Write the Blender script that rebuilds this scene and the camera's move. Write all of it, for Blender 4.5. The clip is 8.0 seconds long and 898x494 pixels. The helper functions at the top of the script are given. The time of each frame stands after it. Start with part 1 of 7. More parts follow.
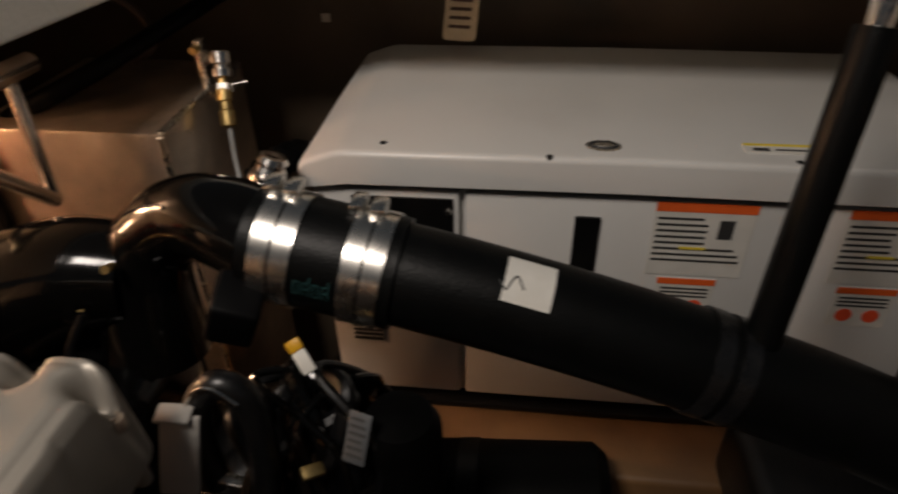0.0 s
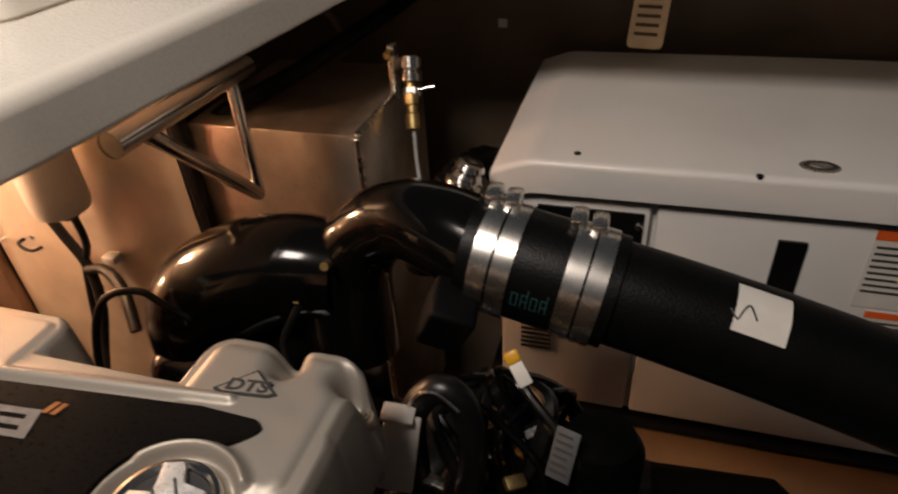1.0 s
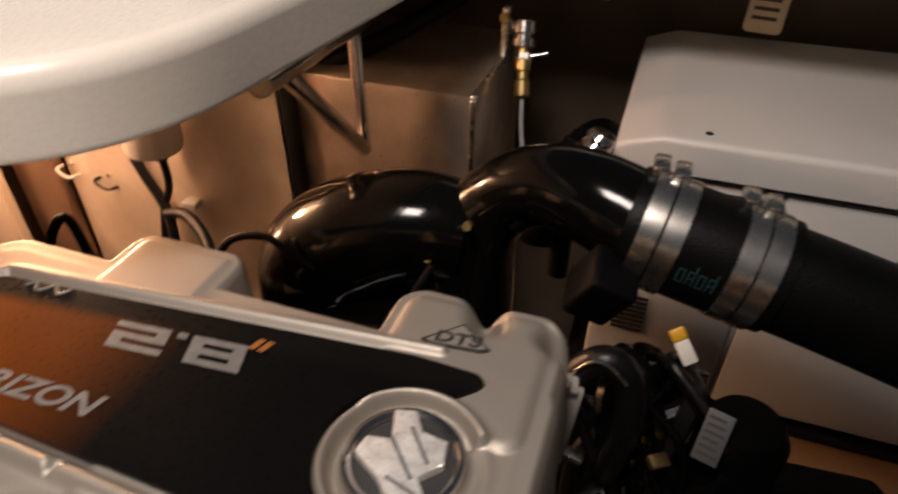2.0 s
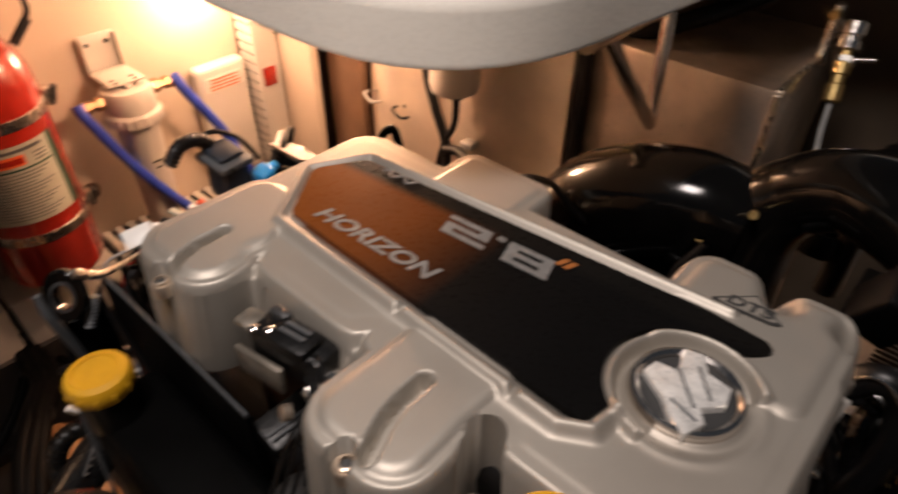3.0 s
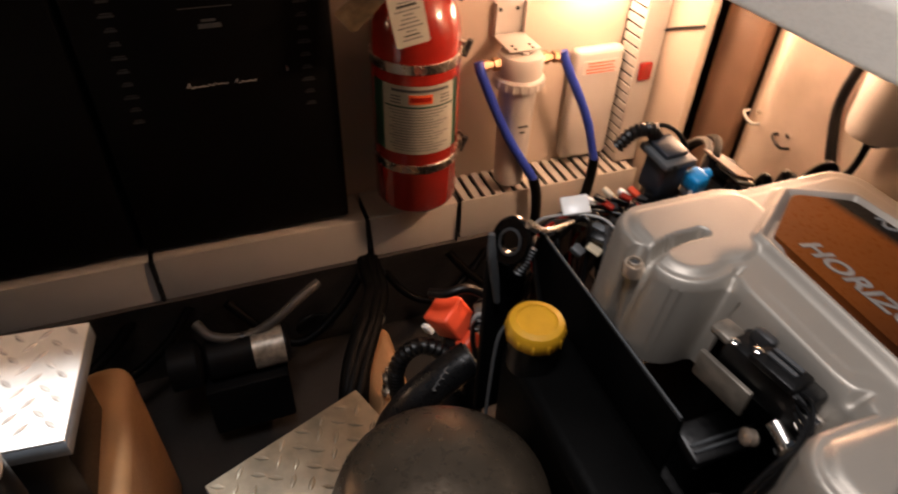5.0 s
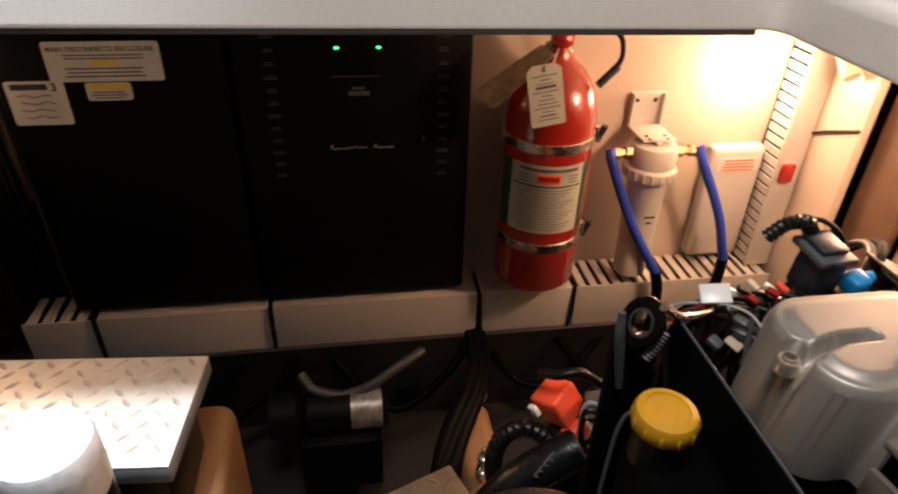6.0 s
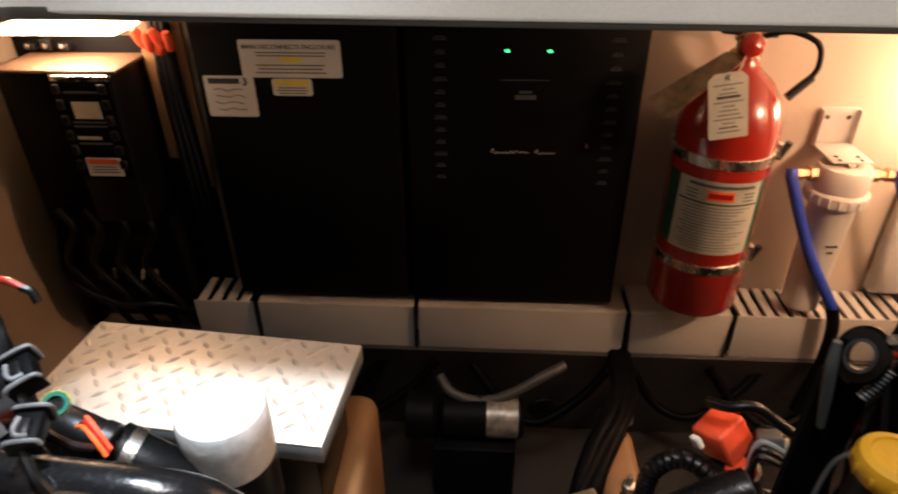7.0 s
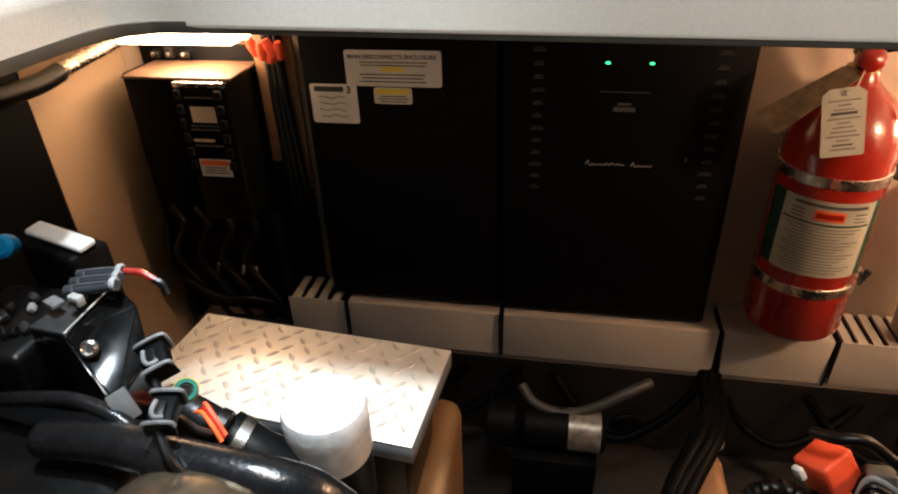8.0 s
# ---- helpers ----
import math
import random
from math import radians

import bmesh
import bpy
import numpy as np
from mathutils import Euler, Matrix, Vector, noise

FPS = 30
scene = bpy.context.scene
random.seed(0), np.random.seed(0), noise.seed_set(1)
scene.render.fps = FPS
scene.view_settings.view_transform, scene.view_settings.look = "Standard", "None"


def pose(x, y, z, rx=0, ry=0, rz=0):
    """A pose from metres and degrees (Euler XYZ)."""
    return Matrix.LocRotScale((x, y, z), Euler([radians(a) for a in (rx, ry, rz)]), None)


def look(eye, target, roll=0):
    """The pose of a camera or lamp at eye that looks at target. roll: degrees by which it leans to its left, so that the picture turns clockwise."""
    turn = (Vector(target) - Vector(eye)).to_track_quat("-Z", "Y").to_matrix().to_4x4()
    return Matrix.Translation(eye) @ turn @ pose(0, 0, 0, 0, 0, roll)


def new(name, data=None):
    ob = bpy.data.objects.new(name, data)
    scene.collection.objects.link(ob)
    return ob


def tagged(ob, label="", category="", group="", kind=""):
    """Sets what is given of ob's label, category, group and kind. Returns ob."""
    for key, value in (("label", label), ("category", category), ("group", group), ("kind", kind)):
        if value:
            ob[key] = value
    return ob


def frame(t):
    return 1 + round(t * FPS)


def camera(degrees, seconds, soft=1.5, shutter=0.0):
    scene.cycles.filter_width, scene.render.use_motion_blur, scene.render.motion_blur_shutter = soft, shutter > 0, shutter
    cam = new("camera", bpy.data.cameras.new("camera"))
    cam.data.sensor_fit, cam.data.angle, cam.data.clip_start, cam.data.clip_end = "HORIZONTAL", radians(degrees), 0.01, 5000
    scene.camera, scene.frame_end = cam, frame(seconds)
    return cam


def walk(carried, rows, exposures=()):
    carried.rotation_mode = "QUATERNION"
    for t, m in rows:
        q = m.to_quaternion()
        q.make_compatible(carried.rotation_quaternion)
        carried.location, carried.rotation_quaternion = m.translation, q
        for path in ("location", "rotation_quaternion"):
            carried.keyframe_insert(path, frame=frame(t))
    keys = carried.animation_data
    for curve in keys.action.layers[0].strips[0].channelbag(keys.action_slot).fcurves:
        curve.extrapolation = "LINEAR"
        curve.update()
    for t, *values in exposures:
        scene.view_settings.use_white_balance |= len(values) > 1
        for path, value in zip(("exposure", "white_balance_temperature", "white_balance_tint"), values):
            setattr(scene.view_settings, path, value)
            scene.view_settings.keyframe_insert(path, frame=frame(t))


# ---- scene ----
cam = camera(70.0, 8.0, 2.0, 0.5)
PATH = [
    (0, (-0.005, 0.111, 1.31), (-0.205, 1.731, 0.153), -1.1),
    (0.5, (-0.06, 0.11, 1.313), (-0.459, 1.679, 0.139), -3.3),
    (1, (-0.1, 0.103, 1.322), (-0.62, 1.656, 0.174), -4.0),
    (1.2, (-0.105, 0.102, 1.326), (-0.659, 1.658, 0.198), -4.1),
    (2.3, (-0.255, 0.049, 1.301), (-0.806, 1.514, 0.056), 3.9),
    (2.5, (-0.253, 0.036, 1.31), (-0.957, 1.43, 0.061), 3.3),
    (2.9, (-0.256, -0.003, 1.308), (-1.251, 1.203, 0.06), 1.0),
    (3, (-0.261, -0.012, 1.309), (-1.292, 1.151, 0.051), 0.9),
    (3.5, (-0.293, -0.073, 1.313), (-1.55, 0.825, 0.043), -0.5),
    (4, (-0.302, -0.108, 1.312), (-1.674, 0.576, 0.029), -2.2),
    (4.2, (-0.307, -0.11, 1.315), (-1.674, 0.563, 0.019), -1.9),
    (5.3, (-0.359, -0.153, 1.302), (-1.834, 0.342, 0.046), 3.9),
    (5.5, (-0.352, -0.143, 1.292), (-1.942, 0.249, 0.144), 1.9),
    (6, (-0.356, -0.165, 1.287), (-2.011, 0.115, 0.2), 1.9),
    (6.5, (-0.364, -0.183, 1.267), (-2.048, -0.111, 0.19), 0.9),
    (7, (-0.367, -0.211, 1.264), (-2.065, -0.318, 0.213), -0.5),
    (7.5, (-0.363, -0.23, 1.274), (-2.062, -0.495, 0.254), -2.1),
    (8, (-0.357, -0.238, 1.274), (-2.037, -0.574, 0.242), -2.1),
]
walk(cam, [(t, look(eye, target, roll)) for t, eye, target, roll in PATH], [(0.0, -0.28, 6350, 10), (0.5, -0.2, 6300, 11), (1.0, -0.18, 6500, 13), (2.5, -0.14, 6450, 16), (4.0, -0.30, 5800, 13), (5.5, -0.32, 5800, 12), (6.5, -0.20, 5850, 11), (8.0, -0.15, 5800, 5)])

# ---- world and lights ----
world = bpy.data.worlds.new("world")
scene.world = world
world.use_nodes = True
world.node_tree.nodes["Background"].inputs["Color"].default_value = (0.80, 0.90, 1.0, 1)
world.node_tree.nodes["Background"].inputs["Strength"].default_value = 0.04


def lamp(name, kind, place, target, energy, color, size=0.05, angle=0, blend=0.5):
    data = bpy.data.lights.new(name, kind)
    data.energy, data.color = energy, color
    if kind == "AREA":
        data.shape, data.size, data.size_y = "RECTANGLE", size, size
    else:
        data.shadow_soft_size = size
    if kind == "SPOT":
        data.spot_size, data.spot_blend = radians(angle), blend
    ob = new(name, data)
    ob.matrix_world = look(place, target)
    return ob


WARM = (1.0, 0.56, 0.31)
lamp("bulkhead_lamp_light", "POINT", (-1.410, 0.585, 0.93), (-1.2, 0.5, 0.5), 4.7, WARM, 0.035)
# downward light under the glowing board, for the hidden corner lamp
lamp("corner_lamp_light", "AREA", (-1.380, -0.885, 1.0235), (-1.380, -0.885, 0.4), 1.2, WARM, 0.08)
lamp("cockpit_spot_light", "SPOT", (-0.80, -0.36, 2.75), (-0.86, -0.49, 0.65), 450, (0.96, 0.99, 1.0), 0.10, 18.5, 0.7)
lamp("cockpit_lamp_light", "AREA", (-0.43, -0.14, 2.12), (-0.41, 0.21, 1.0), 16.0, (1.0, 0.88, 0.77), 0.30)
# added warm light under the deck, for the tank and side panels
lamp("added_warm_light", "POINT", (-1.0, 0.60, 1.095), (-0.9, 0.6, 0.5), 15.5, WARM, 0.03)


# ---- materials ----
def mat(name, color, rough=0.5, metal=0.0, var=0.12, scale=18.0, fine=160.0, bump=0.08, dirt=None, dirt_amount=0.0, coat=0.0, gloss_var=0.12, spec=0.5):
    """A painted, moulded or metal surface: two scales of variation in colour, gloss and relief."""
    m = bpy.data.materials.new(name)
    m.use_nodes = True
    n, l = m.node_tree.nodes, m.node_tree.links
    b = n["Principled BSDF"]
    co = n.new("ShaderNodeTexCoord")
    big, small = n.new("ShaderNodeTexNoise"), n.new("ShaderNodeTexNoise")
    big.inputs["Scale"].default_value, big.inputs["Detail"].default_value = scale, 4
    small.inputs["Scale"].default_value, small.inputs["Detail"].default_value = fine, 3
    for t in (big, small):
        l.new(co.outputs["Object"], t.inputs["Vector"])
    ramp = n.new("ShaderNodeMapRange")
    ramp.inputs["From Min"].default_value, ramp.inputs["From Max"].default_value = 0.3, 0.7
    ramp.inputs["To Min"].default_value, ramp.inputs["To Max"].default_value = 1 - var, 1 + var * 0.6
    l.new(big.outputs["Fac"], ramp.inputs["Value"])
    mul = n.new("ShaderNodeMix")
    mul.data_type, mul.blend_type = "RGBA", "MULTIPLY"
    mul.inputs["Factor"].default_value = 1.0
    mul.inputs["A"].default_value = (*color, 1)
    l.new(ramp.outputs["Result"], mul.inputs["B"])
    out = mul.outputs["Result"]
    if dirt:
        spot = n.new("ShaderNodeTexNoise")
        spot.inputs["Scale"].default_value, spot.inputs["Detail"].default_value = scale * 0.6, 7
        l.new(co.outputs["Object"], spot.inputs["Vector"])
        pick = n.new("ShaderNodeMapRange")
        pick.inputs["From Min"].default_value, pick.inputs["From Max"].default_value = 0.5, 0.72
        pick.inputs["To Max"].default_value = dirt_amount
        l.new(spot.outputs["Fac"], pick.inputs["Value"])
        mix = n.new("ShaderNodeMix")
        mix.data_type = "RGBA"
        mix.inputs["B"].default_value = (*dirt, 1)
        l.new(pick.outputs["Result"], mix.inputs["Factor"])
        l.new(out, mix.inputs["A"])
        out = mix.outputs["Result"]
    l.new(out, b.inputs["Base Color"])
    gl = n.new("ShaderNodeMapRange")
    gl.inputs["To Min"].default_value, gl.inputs["To Max"].default_value = max(0.03, rough - gloss_var), min(1, rough + gloss_var)
    l.new(small.outputs["Fac"], gl.inputs["Value"])
    l.new(gl.outputs["Result"], b.inputs["Roughness"])
    b.inputs["Metallic"].default_value = metal
    b.inputs["Coat Weight"].default_value = coat
    b.inputs["Specular IOR Level"].default_value = spec
    bp = n.new("ShaderNodeBump")
    bp.inputs["Strength"].default_value, bp.inputs["Distance"].default_value = bump, 0.002
    l.new(small.outputs["Fac"], bp.inputs["Height"])
    l.new(bp.outputs["Normal"], b.inputs["Normal"])
    return m


def glow(name, color, strength):
    m = bpy.data.materials.new(name)
    m.use_nodes = True
    b = m.node_tree.nodes["Principled BSDF"]
    b.inputs["Base Color"].default_value = (*color, 1)
    b.inputs["Emission Color"].default_value = (*color, 1)
    b.inputs["Emission Strength"].default_value = strength
    return m


GELCOAT = mat("gelcoat", (0.54, 0.45, 0.36), 0.32, var=0.06, scale=6, fine=300, bump=0.03, dirt=(0.45, 0.36, 0.27), dirt_amount=0.22)
DECK = mat("deck_gelcoat", (0.91, 0.86, 0.765), 0.28, var=0.04, scale=7, fine=350, bump=0.03, dirt=(0.55, 0.5, 0.43), dirt_amount=0.15)
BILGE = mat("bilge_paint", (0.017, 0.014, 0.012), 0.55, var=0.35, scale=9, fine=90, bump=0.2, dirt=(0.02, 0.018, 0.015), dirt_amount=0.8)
TAN = mat("stringer_gelcoat", (0.20, 0.105, 0.042), 0.5, var=0.15, scale=14, fine=120, bump=0.15, dirt=(0.13, 0.07, 0.035), dirt_amount=0.5)
BROWN = mat("brown_panel", (0.06, 0.033, 0.022), 0.4, var=0.3, scale=10, fine=140, bump=0.1)
DARKP = mat("dark_panel", (0.12, 0.088, 0.06), 0.5, var=0.35, scale=5, fine=140, bump=0.12, dirt=(0.05, 0.036, 0.026), dirt_amount=0.6)
BLACKBOX = mat("black_powder_coat", (0.0022, 0.0022, 0.0025), 0.55, var=0.2, scale=20, fine=500, bump=0.05, gloss_var=0.06, spec=0.08)
BLACK = mat("black_plastic", (0.0030, 0.0030, 0.0033), 0.38, var=0.25, scale=30, fine=260, bump=0.12, dirt=(0.014, 0.012, 0.010), dirt_amount=0.3, spec=0.35)
GLOSS = mat("black_gloss_paint", (0.0022, 0.0021, 0.002), 0.13, var=0.3, scale=22, fine=38, bump=0.06, dirt=(0.006, 0.005, 0.004), dirt_amount=0.35, gloss_var=0.07, spec=0.32)
TANKB = mat("black_tank_plastic", (0.0016, 0.0016, 0.0016), 0.5, var=0.3, scale=30, fine=300, bump=0.1, spec=0.05)
BROWNP = mat("brown_wood_panel", (0.13, 0.075, 0.045), 0.45, var=0.25, scale=12, fine=180, bump=0.1)
GLOSSH = mat("worn_shiny_hose", (0.006, 0.006, 0.0065), 0.3, var=0.3, scale=40, fine=260, bump=0.15, dirt=(0.03, 0.029, 0.028), dirt_amount=0.3, spec=0.5)
DIRTYW = mat("dirty_white_hose", (0.030, 0.028, 0.025), 0.55, var=0.3, scale=40, dirt=(0.08, 0.07, 0.06), dirt_amount=0.5)
RUBBER = mat("hose_rubber", (0.0022, 0.0024, 0.0024), 0.40, var=0.25, scale=30, fine=420, bump=0.18, dirt=(0.005, 0.005, 0.0048), dirt_amount=0.3, spec=0.16)
BAND = mat("steel_band", (0.74, 0.71, 0.66), 0.27, 1.0, var=0.05, scale=14, fine=60, bump=0.0, gloss_var=0.05)
CHROME = mat("polished_steel", (0.70, 0.66, 0.62), 0.16, 1.0, var=0.08, scale=30, fine=200, bump=0.03)
TANKM = mat("brushed_aluminium", (0.72, 0.60, 0.48), 0.32, 0.82, var=0.3, scale=12, fine=200, bump=0.1, dirt=(0.28, 0.19, 0.12), dirt_amount=0.55)
BRASS = mat("brass", (0.50, 0.36, 0.15), 0.42, 1.0, var=0.3, scale=60, fine=300)
SILVER = mat("silver_paint", (0.40, 0.365, 0.315), 0.52, 0.62, var=0.08, scale=10, fine=700, bump=0.05, dirt=(0.22, 0.18, 0.145), dirt_amount=0.35, gloss_var=0.07)
WHITEP = mat("white_enclosure_paint", (0.62, 0.61, 0.585), 0.34, var=0.05, scale=6, fine=300, bump=0.03, dirt=(0.42, 0.39, 0.35), dirt_amount=0.25)
PVC = mat("white_pvc", (0.50, 0.47, 0.43), 0.45, var=0.06, scale=10, fine=250, bump=0.05, dirt=(0.4, 0.36, 0.3), dirt_amount=0.25)
TRUNKM = mat("trunking_plastic", (0.41, 0.385, 0.35), 0.5, var=0.06, scale=10, fine=250, bump=0.05, dirt=(0.32, 0.29, 0.24), dirt_amount=0.3)
SLOT = mat("slot_dark", (0.02, 0.018, 0.016), 0.7, var=0.2)
RED = mat("red_enamel", (0.30, 0.017, 0.008), 0.22, var=0.12, scale=14, fine=220, bump=0.04, coat=0.5, dirt=(0.25, 0.012, 0.008), dirt_amount=0.3)
PAPER = mat("paper_label", (0.64, 0.62, 0.57), 0.6, var=0.08, scale=30, fine=300, bump=0.05, dirt=(0.5, 0.45, 0.36), dirt_amount=0.3)
KRAFT = mat("stained_manila_tag", (0.30, 0.22, 0.13), 0.5, var=0.5, scale=45, fine=160, bump=0.3, dirt=(0.45, 0.37, 0.26), dirt_amount=0.5)
TAGM = mat("manila_tag", (0.55, 0.47, 0.33), 0.65, var=0.15, scale=30, fine=200, bump=0.08)
RIMG = mat("worn_grey_rim", (0.16, 0.16, 0.165), 0.5, var=0.4, scale=80, dirt=(0.04, 0.04, 0.04), dirt_amount=0.5)
LABELP = mat("aged_instruction_label", (0.40, 0.40, 0.34), 0.5, var=0.1, scale=30, fine=300, dirt=(0.3, 0.28, 0.22), dirt_amount=0.4)
COPPERM = mat("dull_copper", (0.30, 0.17, 0.09), 0.4, 0.7, var=0.3, scale=60, fine=300)
INK = mat("print_black", (0.03, 0.03, 0.03), 0.6, var=0.2)
ORANGE = mat("print_orange", (0.75, 0.12, 0.02), 0.5, var=0.12)
YELLOW = mat("yellow_plastic", (0.60, 0.31, 0.008), 0.42, var=0.12, scale=40, fine=260, bump=0.1, dirt=(0.35, 0.18, 0.02), dirt_amount=0.4)
YPRINT = mat("print_yellow", (0.75, 0.58, 0.05), 0.5, var=0.1)
TEAL = mat("print_teal", (0.014, 0.05, 0.05), 0.5, var=0.3, scale=80)
SIDEW = mat("tan_side_panel", (0.44, 0.31, 0.20), 0.42, var=0.12, scale=5, fine=260, bump=0.05, dirt=(0.30, 0.20, 0.12), dirt_amount=0.4)
PRINTG = mat("print_silver", (0.155, 0.155, 0.15), 0.5, var=0.25, scale=120)
EMBLEMM = mat("worn_chrome_plastic", (0.80, 0.78, 0.74), 0.30, 0.35, var=0.3, scale=120, fine=300, bump=0.06)
STEELG = mat("grey_steel_edge", (0.20, 0.21, 0.215), 0.45, 0.3, var=0.2, scale=40, dirt=(0.10, 0.10, 0.10), dirt_amount=0.4)
WORNM = mat("worn_metal_label", (0.24, 0.21, 0.17), 0.4, 0.4, var=0.5, scale=60, fine=200, dirt=(0.10, 0.09, 0.08), dirt_amount=0.6)
EDGEM = mat("dark_steel_edge", (0.030, 0.030, 0.031), 0.45, var=0.3, scale=40)
SEALG = mat("teal_seal_rubber", (0.015, 0.13, 0.09), 0.45, var=0.2, scale=60)
PANELM = mat("satin_metal_panel", (0.72, 0.62, 0.51), 0.33, 0.7, var=0.2, scale=9, fine=300, bump=0.0, dirt=(0.40, 0.29, 0.20), dirt_amount=0.4, gloss_var=0.02)
tree = PANELM.node_tree
grain = tree.nodes.new("ShaderNodeCombineXYZ")
grain.inputs["Z"].default_value = 1.0
shader = next(n for n in tree.nodes if n.type == "BSDF_PRINCIPLED")
shader.inputs["Anisotropic"].default_value = 0.88
tree.links.new(grain.outputs["Vector"], shader.inputs["Tangent"])
GREEN = mat("print_green", (0.012, 0.055, 0.032), 0.4, var=0.15)
REDP = mat("red_plug_plastic", (0.85, 0.10, 0.035), 0.4, var=0.1, scale=40)
BLUEP = mat("blue_plastic", (0.02, 0.28, 0.65), 0.35, var=0.15, scale=50)
BLUEH = mat("blue_hose", (0.022, 0.05, 0.38), 0.4, var=0.15, scale=40, bump=0.1)
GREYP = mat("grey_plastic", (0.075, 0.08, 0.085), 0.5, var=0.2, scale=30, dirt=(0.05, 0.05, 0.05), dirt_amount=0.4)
WIREGREY = mat("grey_loom", (0.34, 0.34, 0.33), 0.5, var=0.2, scale=40)
FILTERM = mat("stained_filter_paint", (0.58, 0.575, 0.56), 0.42, var=0.16, scale=70, fine=130, bump=0.25, dirt=(0.25, 0.22, 0.18), dirt_amount=0.4)
WHITEW = mat("white_plastic", (0.78, 0.76, 0.72), 0.35, var=0.06)
LABELG = mat("faded_label", (0.075, 0.075, 0.075), 0.6, var=0.3, scale=80)
GASKET = mat("gasket_grey", (0.12, 0.108, 0.088), 0.6, var=0.15, scale=20)
LEDM = glow("led_green", (0.1, 1.0, 0.25), 3.0)
# glow given to a board that is only lit from above
LITBOARD = glow("lit_board_glow", (1.0, 0.66, 0.38), 21.0)
LAMPM = glow("lamp_lens", (1.0, 0.72, 0.42), 30.0)


def decal_material():
    """Cover decal: printed sweep from burnt orange to black along its length, with a dark band at its far edge."""
    m = mat("cover_decal", (0.3, 0.09, 0.02), 0.3, var=0.1, scale=20, fine=300, bump=0.03, spec=0.06)
    n, l = m.node_tree.nodes, m.node_tree.links
    co = n["Texture Coordinate"]
    sep = n.new("ShaderNodeSeparateXYZ")
    l.new(co.outputs["Object"], sep.inputs[0])
    r = n.new("ShaderNodeValToRGB")
    mr = n.new("ShaderNodeMapRange")
    mr.inputs["From Min"].default_value, mr.inputs["From Max"].default_value = -0.64, -0.30
    l.new(sep.outputs["X"], mr.inputs["Value"])
    l.new(mr.outputs["Result"], r.inputs["Fac"])
    e = r.color_ramp.elements
    e[0].position, e[0].color = 0.0, (0.19, 0.052, 0.006, 1)
    e[1].position, e[1].color = 0.53, (0.004, 0.0038, 0.0038, 1)
    k = e.new(0.32)
    k.color = (0.12, 0.032, 0.005, 1)
    # dark band along the far edge
    slant, pick, band = n.new("ShaderNodeMath"), n.new("ShaderNodeMapRange"), n.new("ShaderNodeMix")
    slant.operation = "MULTIPLY_ADD"
    slant.inputs[1].default_value = -0.083
    l.new(sep.outputs["X"], slant.inputs[0])
    l.new(sep.outputs["Y"], slant.inputs[2])
    pick.inputs["From Min"].default_value, pick.inputs["From Max"].default_value = 0.311, 0.320
    l.new(slant.outputs[0], pick.inputs["Value"])
    band.data_type = "RGBA"
    band.inputs["B"].default_value = (0.006, 0.0055, 0.005, 1)
    l.new(pick.outputs["Result"], band.inputs["Factor"])
    l.new(r.outputs["Color"], band.inputs["A"])
    for x in n:
        if x.type == "MIX" and x.blend_type == "MULTIPLY":
            l.new(band.outputs["Result"], x.inputs["A"])
    return m


PRINTO = mat("print_amber", (0.30, 0.10, 0.02), 0.5, var=0.2, scale=120)
DECAL = decal_material()


# ---- mesh helpers ----
def finish(bm, angle=38):
    bmesh.ops.recalc_face_normals(bm, faces=bm.faces)
    for f in bm.faces:
        f.smooth = True
    for e in bm.edges:
        if len(e.link_faces) == 2 and e.calc_face_angle(0) > radians(angle):
            e.smooth = False


def part(name, bm, material, parent=None, label="", angle=38):
    finish(bm, angle)
    me = bpy.data.meshes.new(name)
    bm.to_mesh(me)
    bm.free()
    me.materials.append(material)
    ob = new(name, me)
    if parent is not None:
        ob.parent = parent
        ob.matrix_parent_inverse = Matrix.Translation(-origin[parent.name])
    origin[ob.name] = Vector((0, 0, 0))
    return tagged(ob, label)


origin = {}


def thing(name, place, label, category, group="", kind=""):
    ob = new(name)
    ob.empty_display_size = 0.03
    ob.location = place
    origin[ob.name] = Vector(place)
    return tagged(ob, label, category, group, kind)


def structure(name, bm, material, label=""):
    return tagged(part(name, bm, material), label, "", "", "structure")


def box(bm, a, b, bevel=0.004, seg=2, m=None):
    """A box between two corners with rounded edges, turned by m about its middle."""
    a, b = Vector(a), Vector(b)
    c, s = (a + b) / 2, b - a
    mat4 = Matrix.Translation(c) @ (m or Matrix()) @ Matrix.Diagonal((abs(s.x), abs(s.y), abs(s.z), 1))
    vs = bmesh.ops.create_cube(bm, size=1, matrix=mat4)["verts"]
    if bevel > 0:
        es = list({e for v in vs for e in v.link_edges})
        bmesh.ops.bevel(bm, geom=es, offset=min(bevel, 0.45 * min(abs(s.x), abs(s.y), abs(s.z))), segments=seg, affect="EDGES", profile=0.5)
    return bm


def boxm(a, b, bevel=0.004, seg=2, m=None):
    return box(bmesh.new(), a, b, bevel, seg, m)


def basis(way):
    if Vector(way).normalized().z > 0.9999:
        return Matrix()
    return Vector(way).normalized().to_track_quat("Z", "Y").to_matrix().to_4x4()


